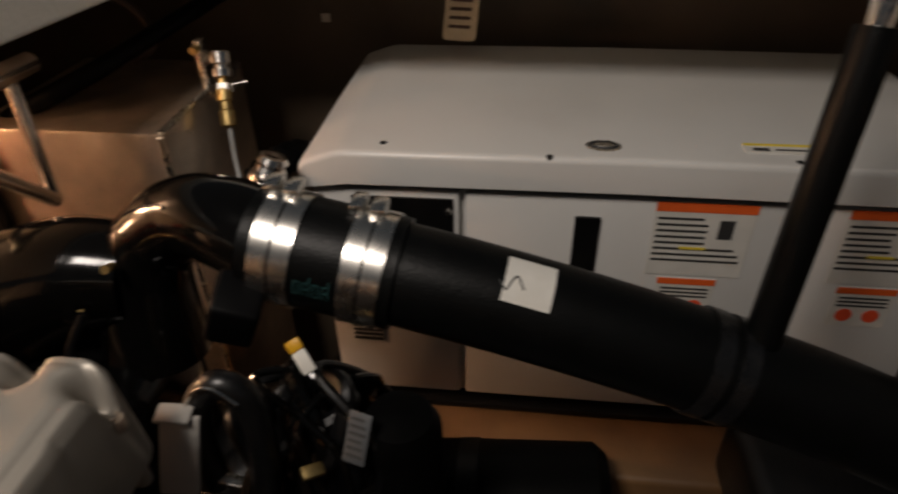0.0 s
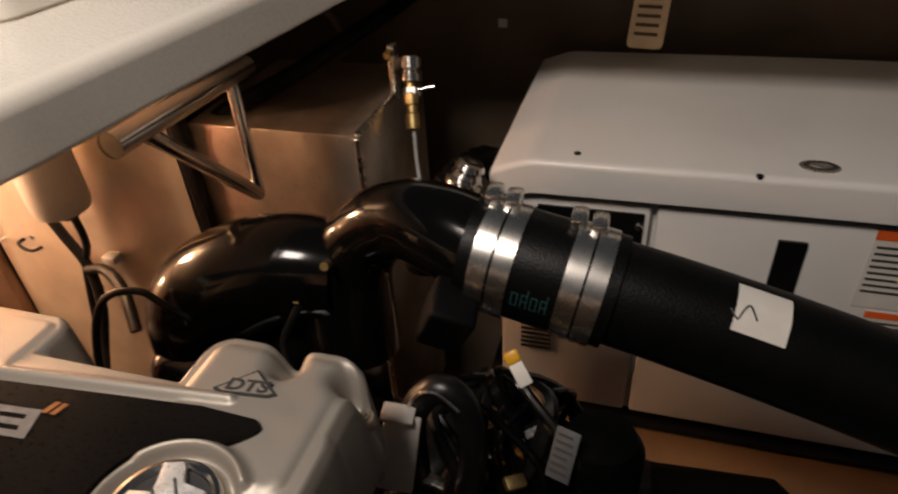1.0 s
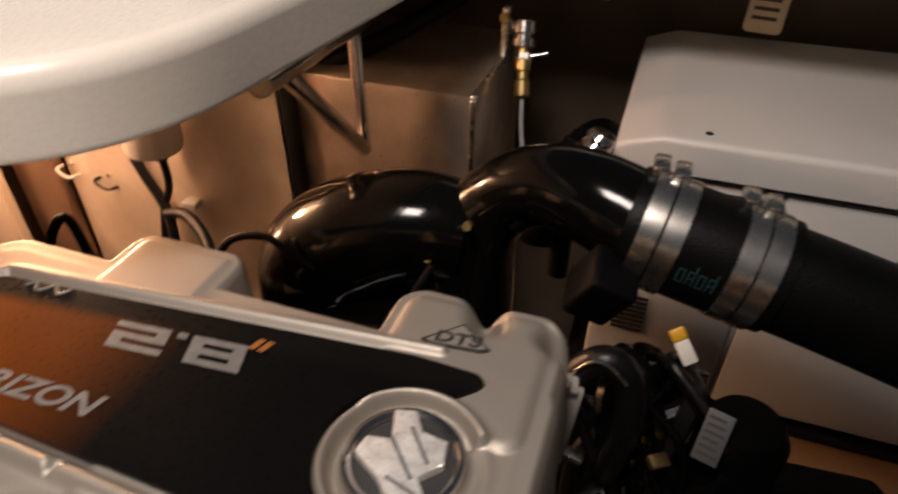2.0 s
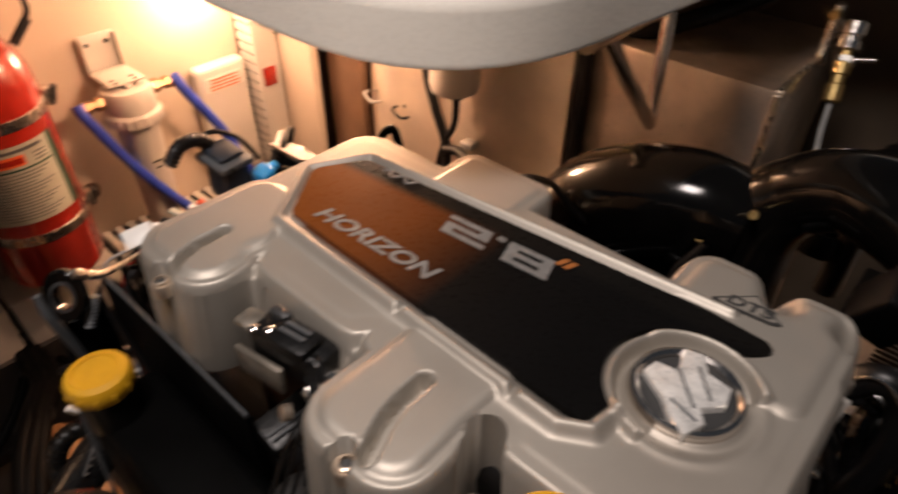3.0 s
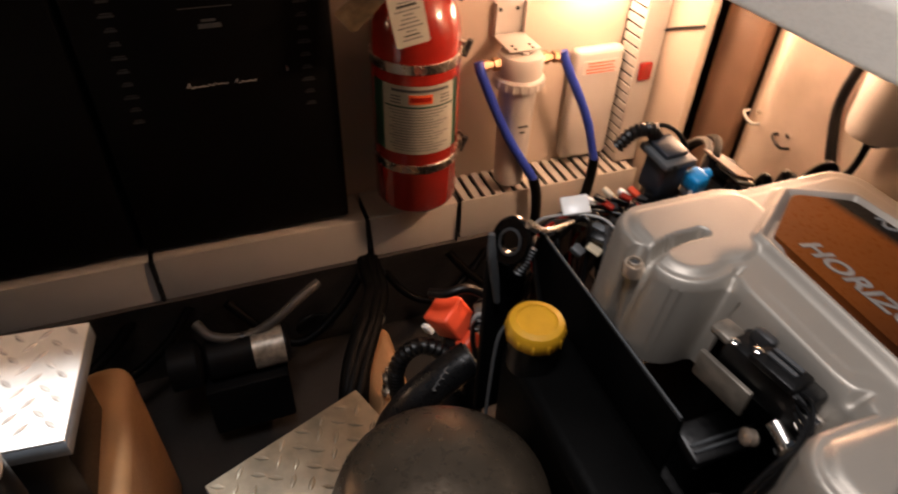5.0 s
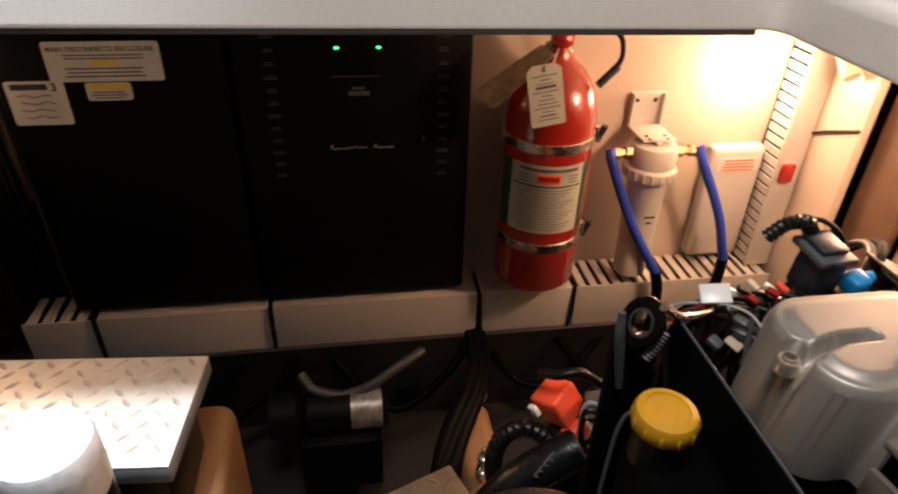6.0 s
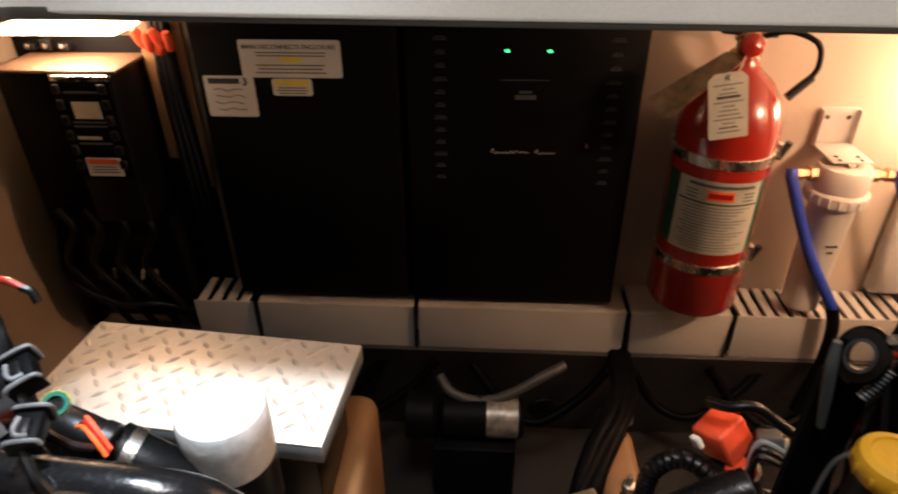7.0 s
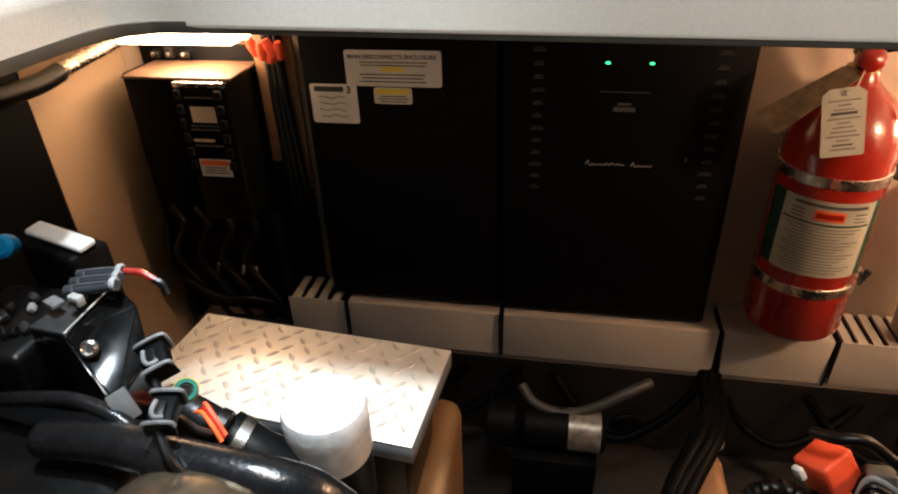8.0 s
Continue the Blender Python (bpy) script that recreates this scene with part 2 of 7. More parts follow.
def lathe(bm, profile, place=(0, 0, 0), way=(0, 0, 1), n=28, flat=1.0, a0=0, a1=360):
    """A turned shape: profile of (radius, height) along way from place."""
    m = Matrix.Translation(place) @ basis(way)
    closed = a1 - a0 >= 359.9
    steps = n if closed else n + 1
    rings = []
    for r, z in profile:
        ring = []
        for i in range(steps):
            a = radians(a0 + (a1 - a0) * i / n)
            ring.append(bm.verts.new(m @ Vector((r * math.cos(a), r * flat * math.sin(a), z))))
        rings.append(ring)
    for p, q in zip(rings, rings[1:]):
        for i in range(n if closed else n):
            j = (i + 1) % steps
            bm.faces.new((p[i], p[j], q[j], q[i]))
    if closed:
        if profile[0][0] > 1e-5:
            bm.faces.new(rings[0][::-1])
        if profile[-1][0] > 1e-5:
            bm.faces.new(rings[-1])
    return bm


def lathem(*args, **kw):
    return lathe(bmesh.new(), *args, **kw)


def glide(points, per=8):
    """A smooth line through points."""
    p = [Vector(q) for q in points]
    p = [2 * p[0] - p[1]] + p + [2 * p[-1] - p[-2]]
    out = []
    for i in range(1, len(p) - 2):
        a, b, c, d = p[i - 1 : i + 3]
        for k in range(per):
            t = k / per
            out.append(0.5 * ((2 * b) + (c - a) * t + (2 * a - 5 * b + 4 * c - d) * t * t + (3 * b - a - 3 * c + d) * t ** 3))
    out.append(p[-2])
    return out


def tube(bm, points, r, n=14, per=8, smooth=True, ribs=0.0, ring=0.006, hollow=False):
    """A round tube along a line; r is one radius or one for each point. ribs: depth of corrugation."""
    line = glide(points, per) if smooth and len(points) > 2 else [Vector(p) for p in points]
    if ribs:
        fine = []
        for a, b in zip(line, line[1:]):
            k = max(1, int((b - a).length / (ring / 2)))
            fine += [a.lerp(b, i / k) for i in range(k)]
        line = fine + [line[-1]]
    radii = r if isinstance(r, (list, tuple)) else [r]
    rings, ref = [], None
    for i, p in enumerate(line):
        way = (line[min(i + 1, len(line) - 1)] - line[max(i - 1, 0)]).normalized()
        if ref is None:
            ref = way.orthogonal().normalized()
        ref = (ref - way * ref.dot(way)).normalized()
        side = way.cross(ref)
        f = i / max(1, len(line) - 1) * (len(radii) - 1)
        k = min(int(f), len(radii) - 1)
        rad = radii[k] + (radii[min(k + 1, len(radii) - 1)] - radii[k]) * (f - k)
        if ribs and i % 2:
            rad -= ribs
        rings.append([bm.verts.new(p + rad * (math.cos(2 * math.pi * j / n) * ref + math.sin(2 * math.pi * j / n) * side)) for j in range(n)])
    for p, q in zip(rings, rings[1:]):
        for j in range(n):
            bm.faces.new((p[j], p[(j + 1) % n], q[(j + 1) % n], q[j]))
    if not hollow:
        bm.faces.new(rings[0][::-1])
        bm.faces.new(rings[-1])
    return bm


def tubem(*args, **kw):
    return tube(bmesh.new(), *args, **kw)


def rod(bm, a, b, r, n=14):
    return tube(bm, [a, b], r, n, smooth=False)


def rodm(a, b, r, n=14):
    return rod(bmesh.new(), a, b, r, n)


def slab(points, z0, z1, bevel=0.0, seg=2):
    """A flat plate with the outline of points (x, y)."""
    bm = bmesh.new()
    f = bm.faces.new([bm.verts.new((x, y, z0)) for x, y in points])
    up = bmesh.ops.extrude_face_region(bm, geom=[f])
    top = [v for v in up["geom"] if isinstance(v, bmesh.types.BMVert)]
    bmesh.ops.translate(bm, verts=top, vec=(0, 0, z1 - z0))
    if bevel:
        bmesh.ops.bevel(bm, geom=list({e for v in top for e in v.link_edges if e.other_vert(v) in top}), offset=bevel, segments=seg, affect="EDGES", profile=0.5)
    return bm


def rounded(points, r, n=7):
    """Points of a polygon with its corners rounded; r: one radius or one for each corner."""
    out, k = [], len(points)
    for i in range(k):
        a, b, c = Vector(points[i - 1]), Vector(points[i]), Vector(points[(i + 1) % k])
        u, w = (a - b).normalized(), (c - b).normalized()
        rr = r[i] if isinstance(r, (list, tuple)) else r
        half = math.acos(max(-1, min(1, u.dot(w)))) / 2
        cut = min(rr / max(0.05, math.tan(half)), 0.48 * min((a - b).length, (c - b).length))
        p, q = b + u * cut, b + w * cut
        for j in range(n + 1):
            t = j / n
            out.append(((1 - t) ** 2 * p + 2 * t * (1 - t) * b + t * t * q)[:])
    return out


def letters(name, text, size, m, material, parent, depth=0.0006, label="", shear=0.0, stretch=1.0, bold=0.0):
    """Writing with Blender's own letters, as a mesh, its left foot at m."""
    cu = bpy.data.curves.new(name, "FONT")
    cu.body, cu.size, cu.extrude, cu.shear, cu.offset = text, size, depth, shear, bold
    cu.resolution_u = 4
    tmp = bpy.data.objects.new(name, cu)
    me = bpy.data.meshes.new_from_object(tmp)
    bpy.data.objects.remove(tmp)
    me.transform(m @ Matrix.Diagonal((stretch, 1, 1, 1)))
    me.materials.clear()
    me.materials.append(material)
    ob = new(name, me)
    ob.parent = parent
    ob.matrix_parent_inverse = Matrix.Translation(-origin[parent.name])
    return tagged(ob, label)


def bars(rows, face, y0, z0, material, name, parent, width, pitch, thick, label=""):
    """Lines of unreadable print as plain bars on a face whose normal is +x, at x = face."""
    bm = bmesh.new()
    for i in range(rows):
        w = width * (0.7 + 0.3 * random.random())
        off = (width - w) / 2
        box(bm, (face, y0 + off, z0 - i * pitch - thick), (face + 0.0006, y0 + off + w, z0 - i * pitch), 0)
    return part(name, bm, material, parent, label)

# ---- structure: hull, bulkheads, deck ----
FLOOR = 0.08
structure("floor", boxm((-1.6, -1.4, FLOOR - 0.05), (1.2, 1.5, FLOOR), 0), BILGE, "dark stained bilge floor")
structure("wall_west", boxm((-1.51, -1.12, FLOOR), (-1.47, 0.80, 1.30), 0), GELCOAT, "beige gelcoat forward bulkhead")
structure("wall_south", boxm((-1.469, -1.12, FLOOR), (1.0, -1.085, 1.30), 0), SIDEW, "tan gelcoat side wall")
structure("wall_east", boxm((1.0, -1.12, FLOOR), (1.04, 1.26, 1.30), 0), BROWN, "dark brown aft wall")
structure("wall_north", boxm((-1.469, 1.22, FLOOR), (0.999, 1.26, 1.30), 0), DARKP, "brown mottled side wall behind the generator")
structure("wall_recess", boxm((-1.51, 0.80, FLOOR), (-1.47, 1.219, 1.30), 0), BROWN, "dark brown recess wall")
structure("panel_1", boxm((-1.468, 0.725, FLOOR), (-1.295, 0.745, 1.132), 0.003), GELCOAT, "beige gelcoat corner panel with a cut seam")
CURVE = [(-1.190, 0.806), (-1.188, 0.795), (-1.180, 0.783), (-1.168, 0.774), (-1.152, 0.768), (-1.130, 0.7645), (-1.10, 0.763), (-0.95, 0.763), (-0.716, 0.765), (-0.716, 0.786)]
structure("panel_2", slab(CURVE, FLOOR, 1.132), PANELM, "glossy beige metal side panel with a rolled edge")
structure("panel_3", boxm((-1.2945, 0.765, FLOOR), (-1.1915, 0.785, 1.132), 0.002), BROWNP, "brown wood panel set back between the beige panels")
structure("beam_1", boxm((-1.175, -0.465, FLOOR), (-0.25, -0.385, 0.47), 0.03, 4), TAN, "tan gelcoat engine stringer")
structure("beam_2", boxm((-1.160, -0.022, FLOOR), (-0.92, 0.050, 0.425), 0.022, 4), TAN, "tan gelcoat engine stringer")
structure("beam_3", boxm((-0.20, 0.655, FLOOR), (0.95, 0.80, 0.5525), 0.010, 3), TAN, "tan gelcoat platform under the generator")
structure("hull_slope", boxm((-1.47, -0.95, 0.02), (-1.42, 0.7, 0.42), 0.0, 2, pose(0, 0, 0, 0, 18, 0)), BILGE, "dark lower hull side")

OPENING = [(-0.978, -0.705), (0.75, -0.72), (0.75, 0.875), (-0.436, 0.875), (-0.492, 0.247), (-0.932, 0.243)]
RIM = rounded(OPENING, [0.06, 0.05, 0.05, 0.05, 0.16, 0.02], 9)


def offset(points, d):
    out, k = [], len(points)
    for i in range(k):
        a, b, c = Vector(points[i - 1]), Vector(points[i]), Vector(points[(i + 1) % k])
        u, w = (b - a), (c - b)
        nrm = Vector((u.y, -u.x)).normalized() + Vector((w.y, -w.x)).normalized()
        out.append((b + nrm.normalized() * d)[:])
    return out


def deck():
    """The deck round the hatch opening: a thick rounded coaming, flat top and underside."""
    bm = bmesh.new()
    outer = [(-1.6, -1.3), (1.15, -1.3), (1.15, 1.4), (-1.6, 1.4)]
    steps = [(0.012, 1.135), (0.002, 1.1352), (0.0005, 1.1362), (0.0, 1.138), (0.0, 1.140), (0.0, 1.172), (0.0, 1.1740), (0.0014, 1.1800), (0.0045, 1.1845), (0.0090, 1.1868), (0.012, 1.1872), (0.030, 1.1880), (0.034, 1.1882)]
    loops = [[bm.verts.new((x, y, z)) for x, y in offset(RIM, o)] for o, z in steps]
    n = len(RIM)
    for p, q in zip(loops, loops[1:]):
        for i in range(n):
            bm.faces.new((p[i], p[(i + 1) % n], q[(i + 1) % n], q[i]))
    for loop, z in ((loops[0], 1.135), (loops[-1], 1.1882)):
        ov = [bm.verts.new((x, y, z)) for x, y in outer]
        edges = [bm.edges.new((ov[i], ov[(i + 1) % 4])) for i in range(4)]
        edges += [bm.edges.get((loop[i], loop[(i + 1) % n])) for i in range(n)]
        bmesh.ops.triangle_fill(bm, use_beauty=True, edges=edges)
    return bm


structure("ceiling", deck(), DECK, "off-white gelcoat deck with rounded hatch opening")


def deck_riser():
    """The raised moulding on the deck behind the coaming: rounded corner and top edge, a thin joint below."""
    bm = bmesh.new()
    plan = rounded([(-1.58, 0.512), (-0.612, 0.512), (-0.600, 1.38), (-1.58, 1.38)], [0.01, 0.028, 0.01, 0.01], 8)
    loops = [[bm.verts.new((x, y, z)) for x, y in offset(plan, o)] for o, z in ((-0.004, 1.1884), (-0.004, 1.1915), (0.0, 1.1918), (0.0, 1.194), (-0.004, 1.236), (-0.006, 1.242), (-0.012, 1.247), (-0.02, 1.249), (-0.024, 1.2492))]
    for p, q in zip(loops, loops[1:]):
        for i in range(len(plan)):
            bm.faces.new((p[i], p[(i + 1) % len(plan)], q[(i + 1) % len(plan)], q[i]))
    bm.faces.new(loops[-1])
    return bm


structure("trim_1", deck_riser(), DECK, "off-white raised deck moulding beside the hatch")


def seal():
    """Grey rubber seal below the forward edge of the hatch."""
    line = glide([(-0.20, -0.716, 1.1385), (-0.80, -0.7085, 1.1385), (-0.925, -0.702, 1.1385), (-0.966, -0.675, 1.1385), (-0.976, -0.60, 1.1385), (-0.957, -0.2, 1.1385), (-0.936, 0.225, 1.1385)], 8)
    bm = bmesh.new()
    rows = []
    for k, p in enumerate(line):
        w = (line[min(k + 1, len(line) - 1)] - line[max(k - 1, 0)]).normalized()
        n_ = Vector((w.y, -w.x, 0))
        if n_.dot(Vector((-0.4, 0.0, 0)) - p) < 0:
            n_ = -n_
        rows.append([bm.verts.new(p + n_ * a + Vector((0, 0, b_))) for a, b_ in ((0.0005, -0.0085), (0.0022, -0.0040), (0.0022, 0.0040), (-0.022, 0.0040), (-0.022, -0.0085))])
    for p, q in zip(rows, rows[1:]):
        for i in range(5):
            bm.faces.new((p[i], p[(i + 1) % 5], q[(i + 1) % 5], q[i]))
    return bm


structure("trim_2", seal(), GASKET, "grey rubber seal under the hatch edge")


# ---- forward bulkhead: electrical boxes ----
def sign(name, parent, face, y0, y1, z0, z1, material, label):
    """A stuck-on label with rounded corners on a face that looks along +x."""
    bm = slab(rounded([(y0, z0), (y1, z0), (y1, z1), (y0, z1)], 0.005, 3), 0, 0.0012)
    bm.transform(Matrix(((0, 0, 1, face), (1, 0, 0, 0), (0, 1, 0, 0), (0, 0, 0, 1))))
    return part(name, bm, material, parent, label)


def on_face(x, y, z, spin=0):
    """Writing on a face that looks along +x, reading along +y."""
    return Matrix.Translation((x, y, z)) @ Matrix(((0, 0, 1, 0), (1, 0, 0, 0), (0, 1, 0, 0), (0, 0, 0, 1))) @ pose(0, 0, 0, 0, 0, spin)


F = -1.38
enc = thing("disconnect_enclosure", (-1.43, -0.515, 0.52), "black steel disconnect enclosure with paper labels on bulkhead", "enclosure")
part("body", boxm((-1.466, -0.690, 0.515), (F - 0.012, -0.352, 1.095), 0.004), BLACKBOX, enc)
part("door", boxm((F - 0.011, -0.687, 0.520), (F, -0.355, 1.090), 0.004), BLACKBOX, enc)
s = sign("warning_label", enc, F, -0.608, -0.444, 0.953, 1.013, PAPER, "white enclosure label with black print")
letters("print", "MAIN DISCONNECTS ENCLOSURE", 0.0098, on_face(F + 0.0013, -0.603, 0.999), INK, s, 0.0002, bold=0.0002)
part("print", boxm((F + 0.0012, -0.545, 0.978), (F + 0.0018, -0.508, 0.986), 0), YPRINT, s)
bars(2, F + 0.0012, -0.585, 0.994, INK, "print", s, 0.12, 0.005, 0.0016)
bars(3, F + 0.0012, -0.595, 0.974, INK, "print", s, 0.135, 0.006, 0.0018)
s = sign("caution_label", enc, F, -0.562, -0.496, 0.923, 0.951, PAPER, "small white and yellow caution label")
part("print", boxm((F + 0.0012, -0.558, 0.940), (F + 0.0018, -0.500, 0.949), 0), YPRINT, s)
bars(3, F + 0.0012, -0.557, 0.937, INK, "print", s, 0.056, 0.0045, 0.0015)
s = sign("paper_note", enc, F, -0.676, -0.592, 0.886, 0.955, PAPER, "white handwritten paper note")
letters("print", "3", 0.017, on_face(F + 0.0013, -0.611, 0.940), INK, s, 0.0002, bold=0.0006)
part("print", boxm((F + 0.0012, -0.668, 0.942), (F + 0.0018, -0.616, 0.951), 0), INK, s)
bm = bmesh.new()
for i in range(4):
    z = 0.932 - i * 0.011
    tube(bm, [(F + 0.0016, -0.662 + 0.012 * k + 0.003 * (i % 2), z + 0.0022 * math.sin(2.3 * k + i)) for k in range(5)], 0.0007, 5, 3)
part("handwriting", bm, INK, s)

pan = thing("control_enclosure", (-1.43, -0.16, 0.52), "black steel breaker control enclosure with two lit green lamps", "enclosure")
part("body", boxm((-1.466, -0.346, 0.513), (F - 0.012, 0.040, 1.095), 0.004), BLACKBOX, pan)
part("door", boxm((F - 0.011, -0.343, 0.518), (F, 0.037, 1.090), 0.004), BLACKBOX, pan)
for y in (-0.181, -0.115):
    part("indicator", lathem([(0.0038, 0), (0.0038, 0.0015), (0.0028, 0.0025)], (F, y, 0.9985), (1, 0, 0), 12, flat=0.55), LEDM, pan, "lit green indicator lamp")
for col, z0, z1, k in ((-0.287, 1.018, 0.782, 12), (-0.010, 1.016, 0.775, 12)):
    for i in range(k):
        z = z0 + (z1 - z0) * i / (k - 1)
        w = 0.017 if i % 3 else 0.022
        bm = boxm((F, col - w / 2, z - 0.0035), (F + 0.001, col + w / 2, z - 0.0005), 0)
        box(bm, (F, col - w / 2 + 0.003, z + 0.001), (F + 0.001, col + w / 2 - 0.002, z + 0.003), 0)
        part("breaker_label", bm, EDGEM, pan)
bm = bmesh.new()
for y0, n_, up in ((-0.202, 30, 0.0090), (-0.128, 16, 0.0075)):
    line = []
    for k in range(n_):
        tall = up if k in (1, 2, n_ - 3) else 0.0026 + 0.0016 * math.sin(1.7 * k)
        line.append((F + 0.0005, y0 + 0.0022 * k + 0.0012 * math.sin(1.9 * k), 0.8265 + tall * (0.5 + 0.5 * math.sin(1.35 * k)) + 0.00006 * k))
    tube(bm, line, 0.0009, 5, 3)
part("script_emblem", bm, WIREGREY, pan, "thin silver script emblem")
s = part("logo", boxm((F, -0.166, 0.921), (F + 0.001, -0.132, 0.928), 0), GREYP, pan)
part("logo", boxm((F, -0.160, 0.931), (F + 0.001, -0.139, 0.935), 0), GREYP, pan)
part("logo", boxm((F, -0.190, 0.952), (F + 0.0006, -0.112, 0.9532), 0), GREYP, pan)
part("latch", boxm((F, -0.045, 0.838), (F + 0.003, -0.041, 0.848), 0.001), CHROME, pan)

# charger and terminal box in the corner
chg = thing("battery_charger", (-1.40, -0.86, 0.70), "black finned battery charger with metal label plates", "charger")
part("body", boxm((-1.450, -0.905, 0.700), (-1.336, -0.806, 0.966), 0.005), BLACK, chg)
part("front_plate", boxm((-1.3355, -0.902, 0.790), (-1.328, -0.808, 0.958), 0.003), BLACKBOX, chg)
part("top_tray", boxm((-1.4515, -1.006, 0.9665), (-1.342, -0.800, 0.972), 0.002), BROWNP, chg, "brown wooden top tray")
part("rim", boxm((-1.3355, -0.902, 0.9585), (-1.328, -0.808, 0.968), 0.002), BAND, chg, "bare metal top rim")
for k in range(6):
    z = 0.948 - k * 0.026
    part("fin", boxm((-1.3278, -0.825, z - 0.008), (-1.321, -0.812, z + 0.008), 0.002, 1), BLACK, chg)
    part("fin", boxm((-1.3278, -0.899, z - 0.008), (-1.321, -0.888, z + 0.008), 0.002, 1), BLACK, chg)
part("label_plate", boxm((-1.3278, -0.877, 0.898), (-1.3262, -0.832, 0.926), 0), TAGM, chg, "yellowed metal label plate")
for k in range(4):
    z = (0.940, 0.890, 0.883, 0.853)[k]
    part("vent", boxm((-1.3278, -0.884, z), (-1.3264, -0.830, z + 0.003), 0), GREYP, chg)
part("label_plate", boxm((-1.3278, -0.884, 0.862), (-1.3263, -0.845, 0.867), 0), TAGM, chg)
p = part("label_plate", boxm((-1.3278, -0.884, 0.796), (-1.3262, -0.824, 0.829), 0), PAPER, chg, "white label with red heading")
part("print", boxm((-1.3261, -0.880, 0.818), (-1.3255, -0.828, 0.827), 0), ORANGE, p)
bars(3, -1.3261, -0.879, 0.814, INK, "print", p, 0.050, 0.005, 0.0016)
sh = thing("back_board", (-1.46, -0.91, 0.97), "brown wooden back board above the charger", "board")
part("board", boxm((-1.4655, -1.030, 0.9735), (-1.4550, -0.795, 1.060), 0.002), BROWNP, sh)
for k in range(3):
    part("relay", boxm((-1.4545, -1.005 + 0.030 * k, 0.978), (-1.435, -0.985 + 0.030 * k, 0.990 + 0.008 * (k % 2)), 0.003), BLACK, sh)
    part("screw", lathem([(0.004, 0), (0.004, 0.003), (0.0, 0.004)], (-1.4345, -0.995 + 0.030 * k, 0.986), (1, 0, 0.1), 10), BAND, sh)
bk_ = thing("junction_board", (-1.45, -0.95, 0.42), "black wiring board behind the charger", "board")
part("board", boxm((-1.4685, -1.035, 0.42), (-1.452, -0.735, 1.00), 0.003), BLACKBOX, bk_)
part("side", boxm((-1.4515, -1.034, 0.42), (-1.38, -1.008, 0.965), 0.006), BLACKBOX, bk_)
part("case", boxm((-1.4515, -1.0075, 0.70), (-1.352, -0.906, 0.9660), 0.004), BLACKBOX, bk_)
ter = thing("terminal_box", (-1.43, -0.91, 0.50), "black open terminal box with cable ends", "terminal box")
part("body", boxm((-1.45, -1.00, 0.45), (-1.38, -0.79, 0.690), 0.012), BLACKBOX, ter)
part("lid", boxm((-1.3795, -0.965, 0.62), (-1.366, -0.845, 0.655), 0.004), BLACK, ter)
for k in range(5):
    y = -0.965 + 0.028 * k
    part("terminal", boxm((-1.3795, y, 0.548), (-1.370, y + 0.006, 0.572), 0.002, 2, pose(0, 0, 0, 16 * (k % 3 - 1), 0, 0)), WIREGREY, ter)
for k in range(4):
    y = -0.98 + 0.05 * k
    c = thing("cable", (-1.39, y, 0.6), "black electrical cable hanging below the charger", "cable", "cables at the charger")
    part("jacket", tubem([(-1.345, y, 0.72), (-1.34, y + 0.02, 0.68), (-1.35, y - 0.02, 0.60), (-1.365, y + 0.01, 0.52), (-1.40, y + 0.03, 0.42)], 0.007, 10), BLACK, c)
c = thing("cable", (-1.35, -0.85, 0.5), "black electrical cable looped along the bulkhead", "cable", "cables at the charger")
part("jacket", tubem([(-1.37, -1.01, 0.68), (-1.36, -1.02, 0.56), (-1.35, -0.93, 0.505), (-1.36, -0.86, 0.50), (-1.385, -0.80, 0.47)], 0.007, 10), BLACK, c)
c = thing("cable", (-1.43, -0.73, 0.8), "thick black cable bundle on the bulkhead", "cable", "cables at the charger")
for k in range(3):
    part("jacket", tubem([(-1.43, -0.765 + 0.010 * k, 1.06), (-1.425, -0.765 + 0.010 * k, 0.93), (-1.425, -0.762 + 0.012 * k, 0.80), (-1.43, -0.76 + 0.016 * k, 0.58)], 0.0085, 10), BLACK, c)
c = thing("terminal_cover", (-1.42, -0.745, 1.0), "bright red rubber battery terminal covers", "terminal cover")
for k in range(5):
    part("boot", lathem([(0.0070, 0), (0.0090, 0.006), (0.0090, 0.022), (0.006, 0.032), (0.0, 0.033)], (-1.405 + 0.004 * (k % 2), -0.772 + 0.0105 * k, 0.995 - 0.006 * (k % 3)), (0.25, 0.4 * (k % 3 - 1), 1), 12), REDP, c)
c = thing("wood_strip", (-1.45, -0.752, 0.8), "tan wooden backing strip beside the charger", "strip")
part("strip", boxm((-1.451, -0.800, 0.78), (-1.438, -0.776, 1.06), 0.003), TAN, c)
c = thing("wood_strip", (-1.45, -0.705, 0.75), "tan wooden backing strip beside the charger", "strip")
part("strip", boxm((-1.451, -0.744, 0.72), (-1.438, -0.724, 1.06), 0.003), TAN, c)

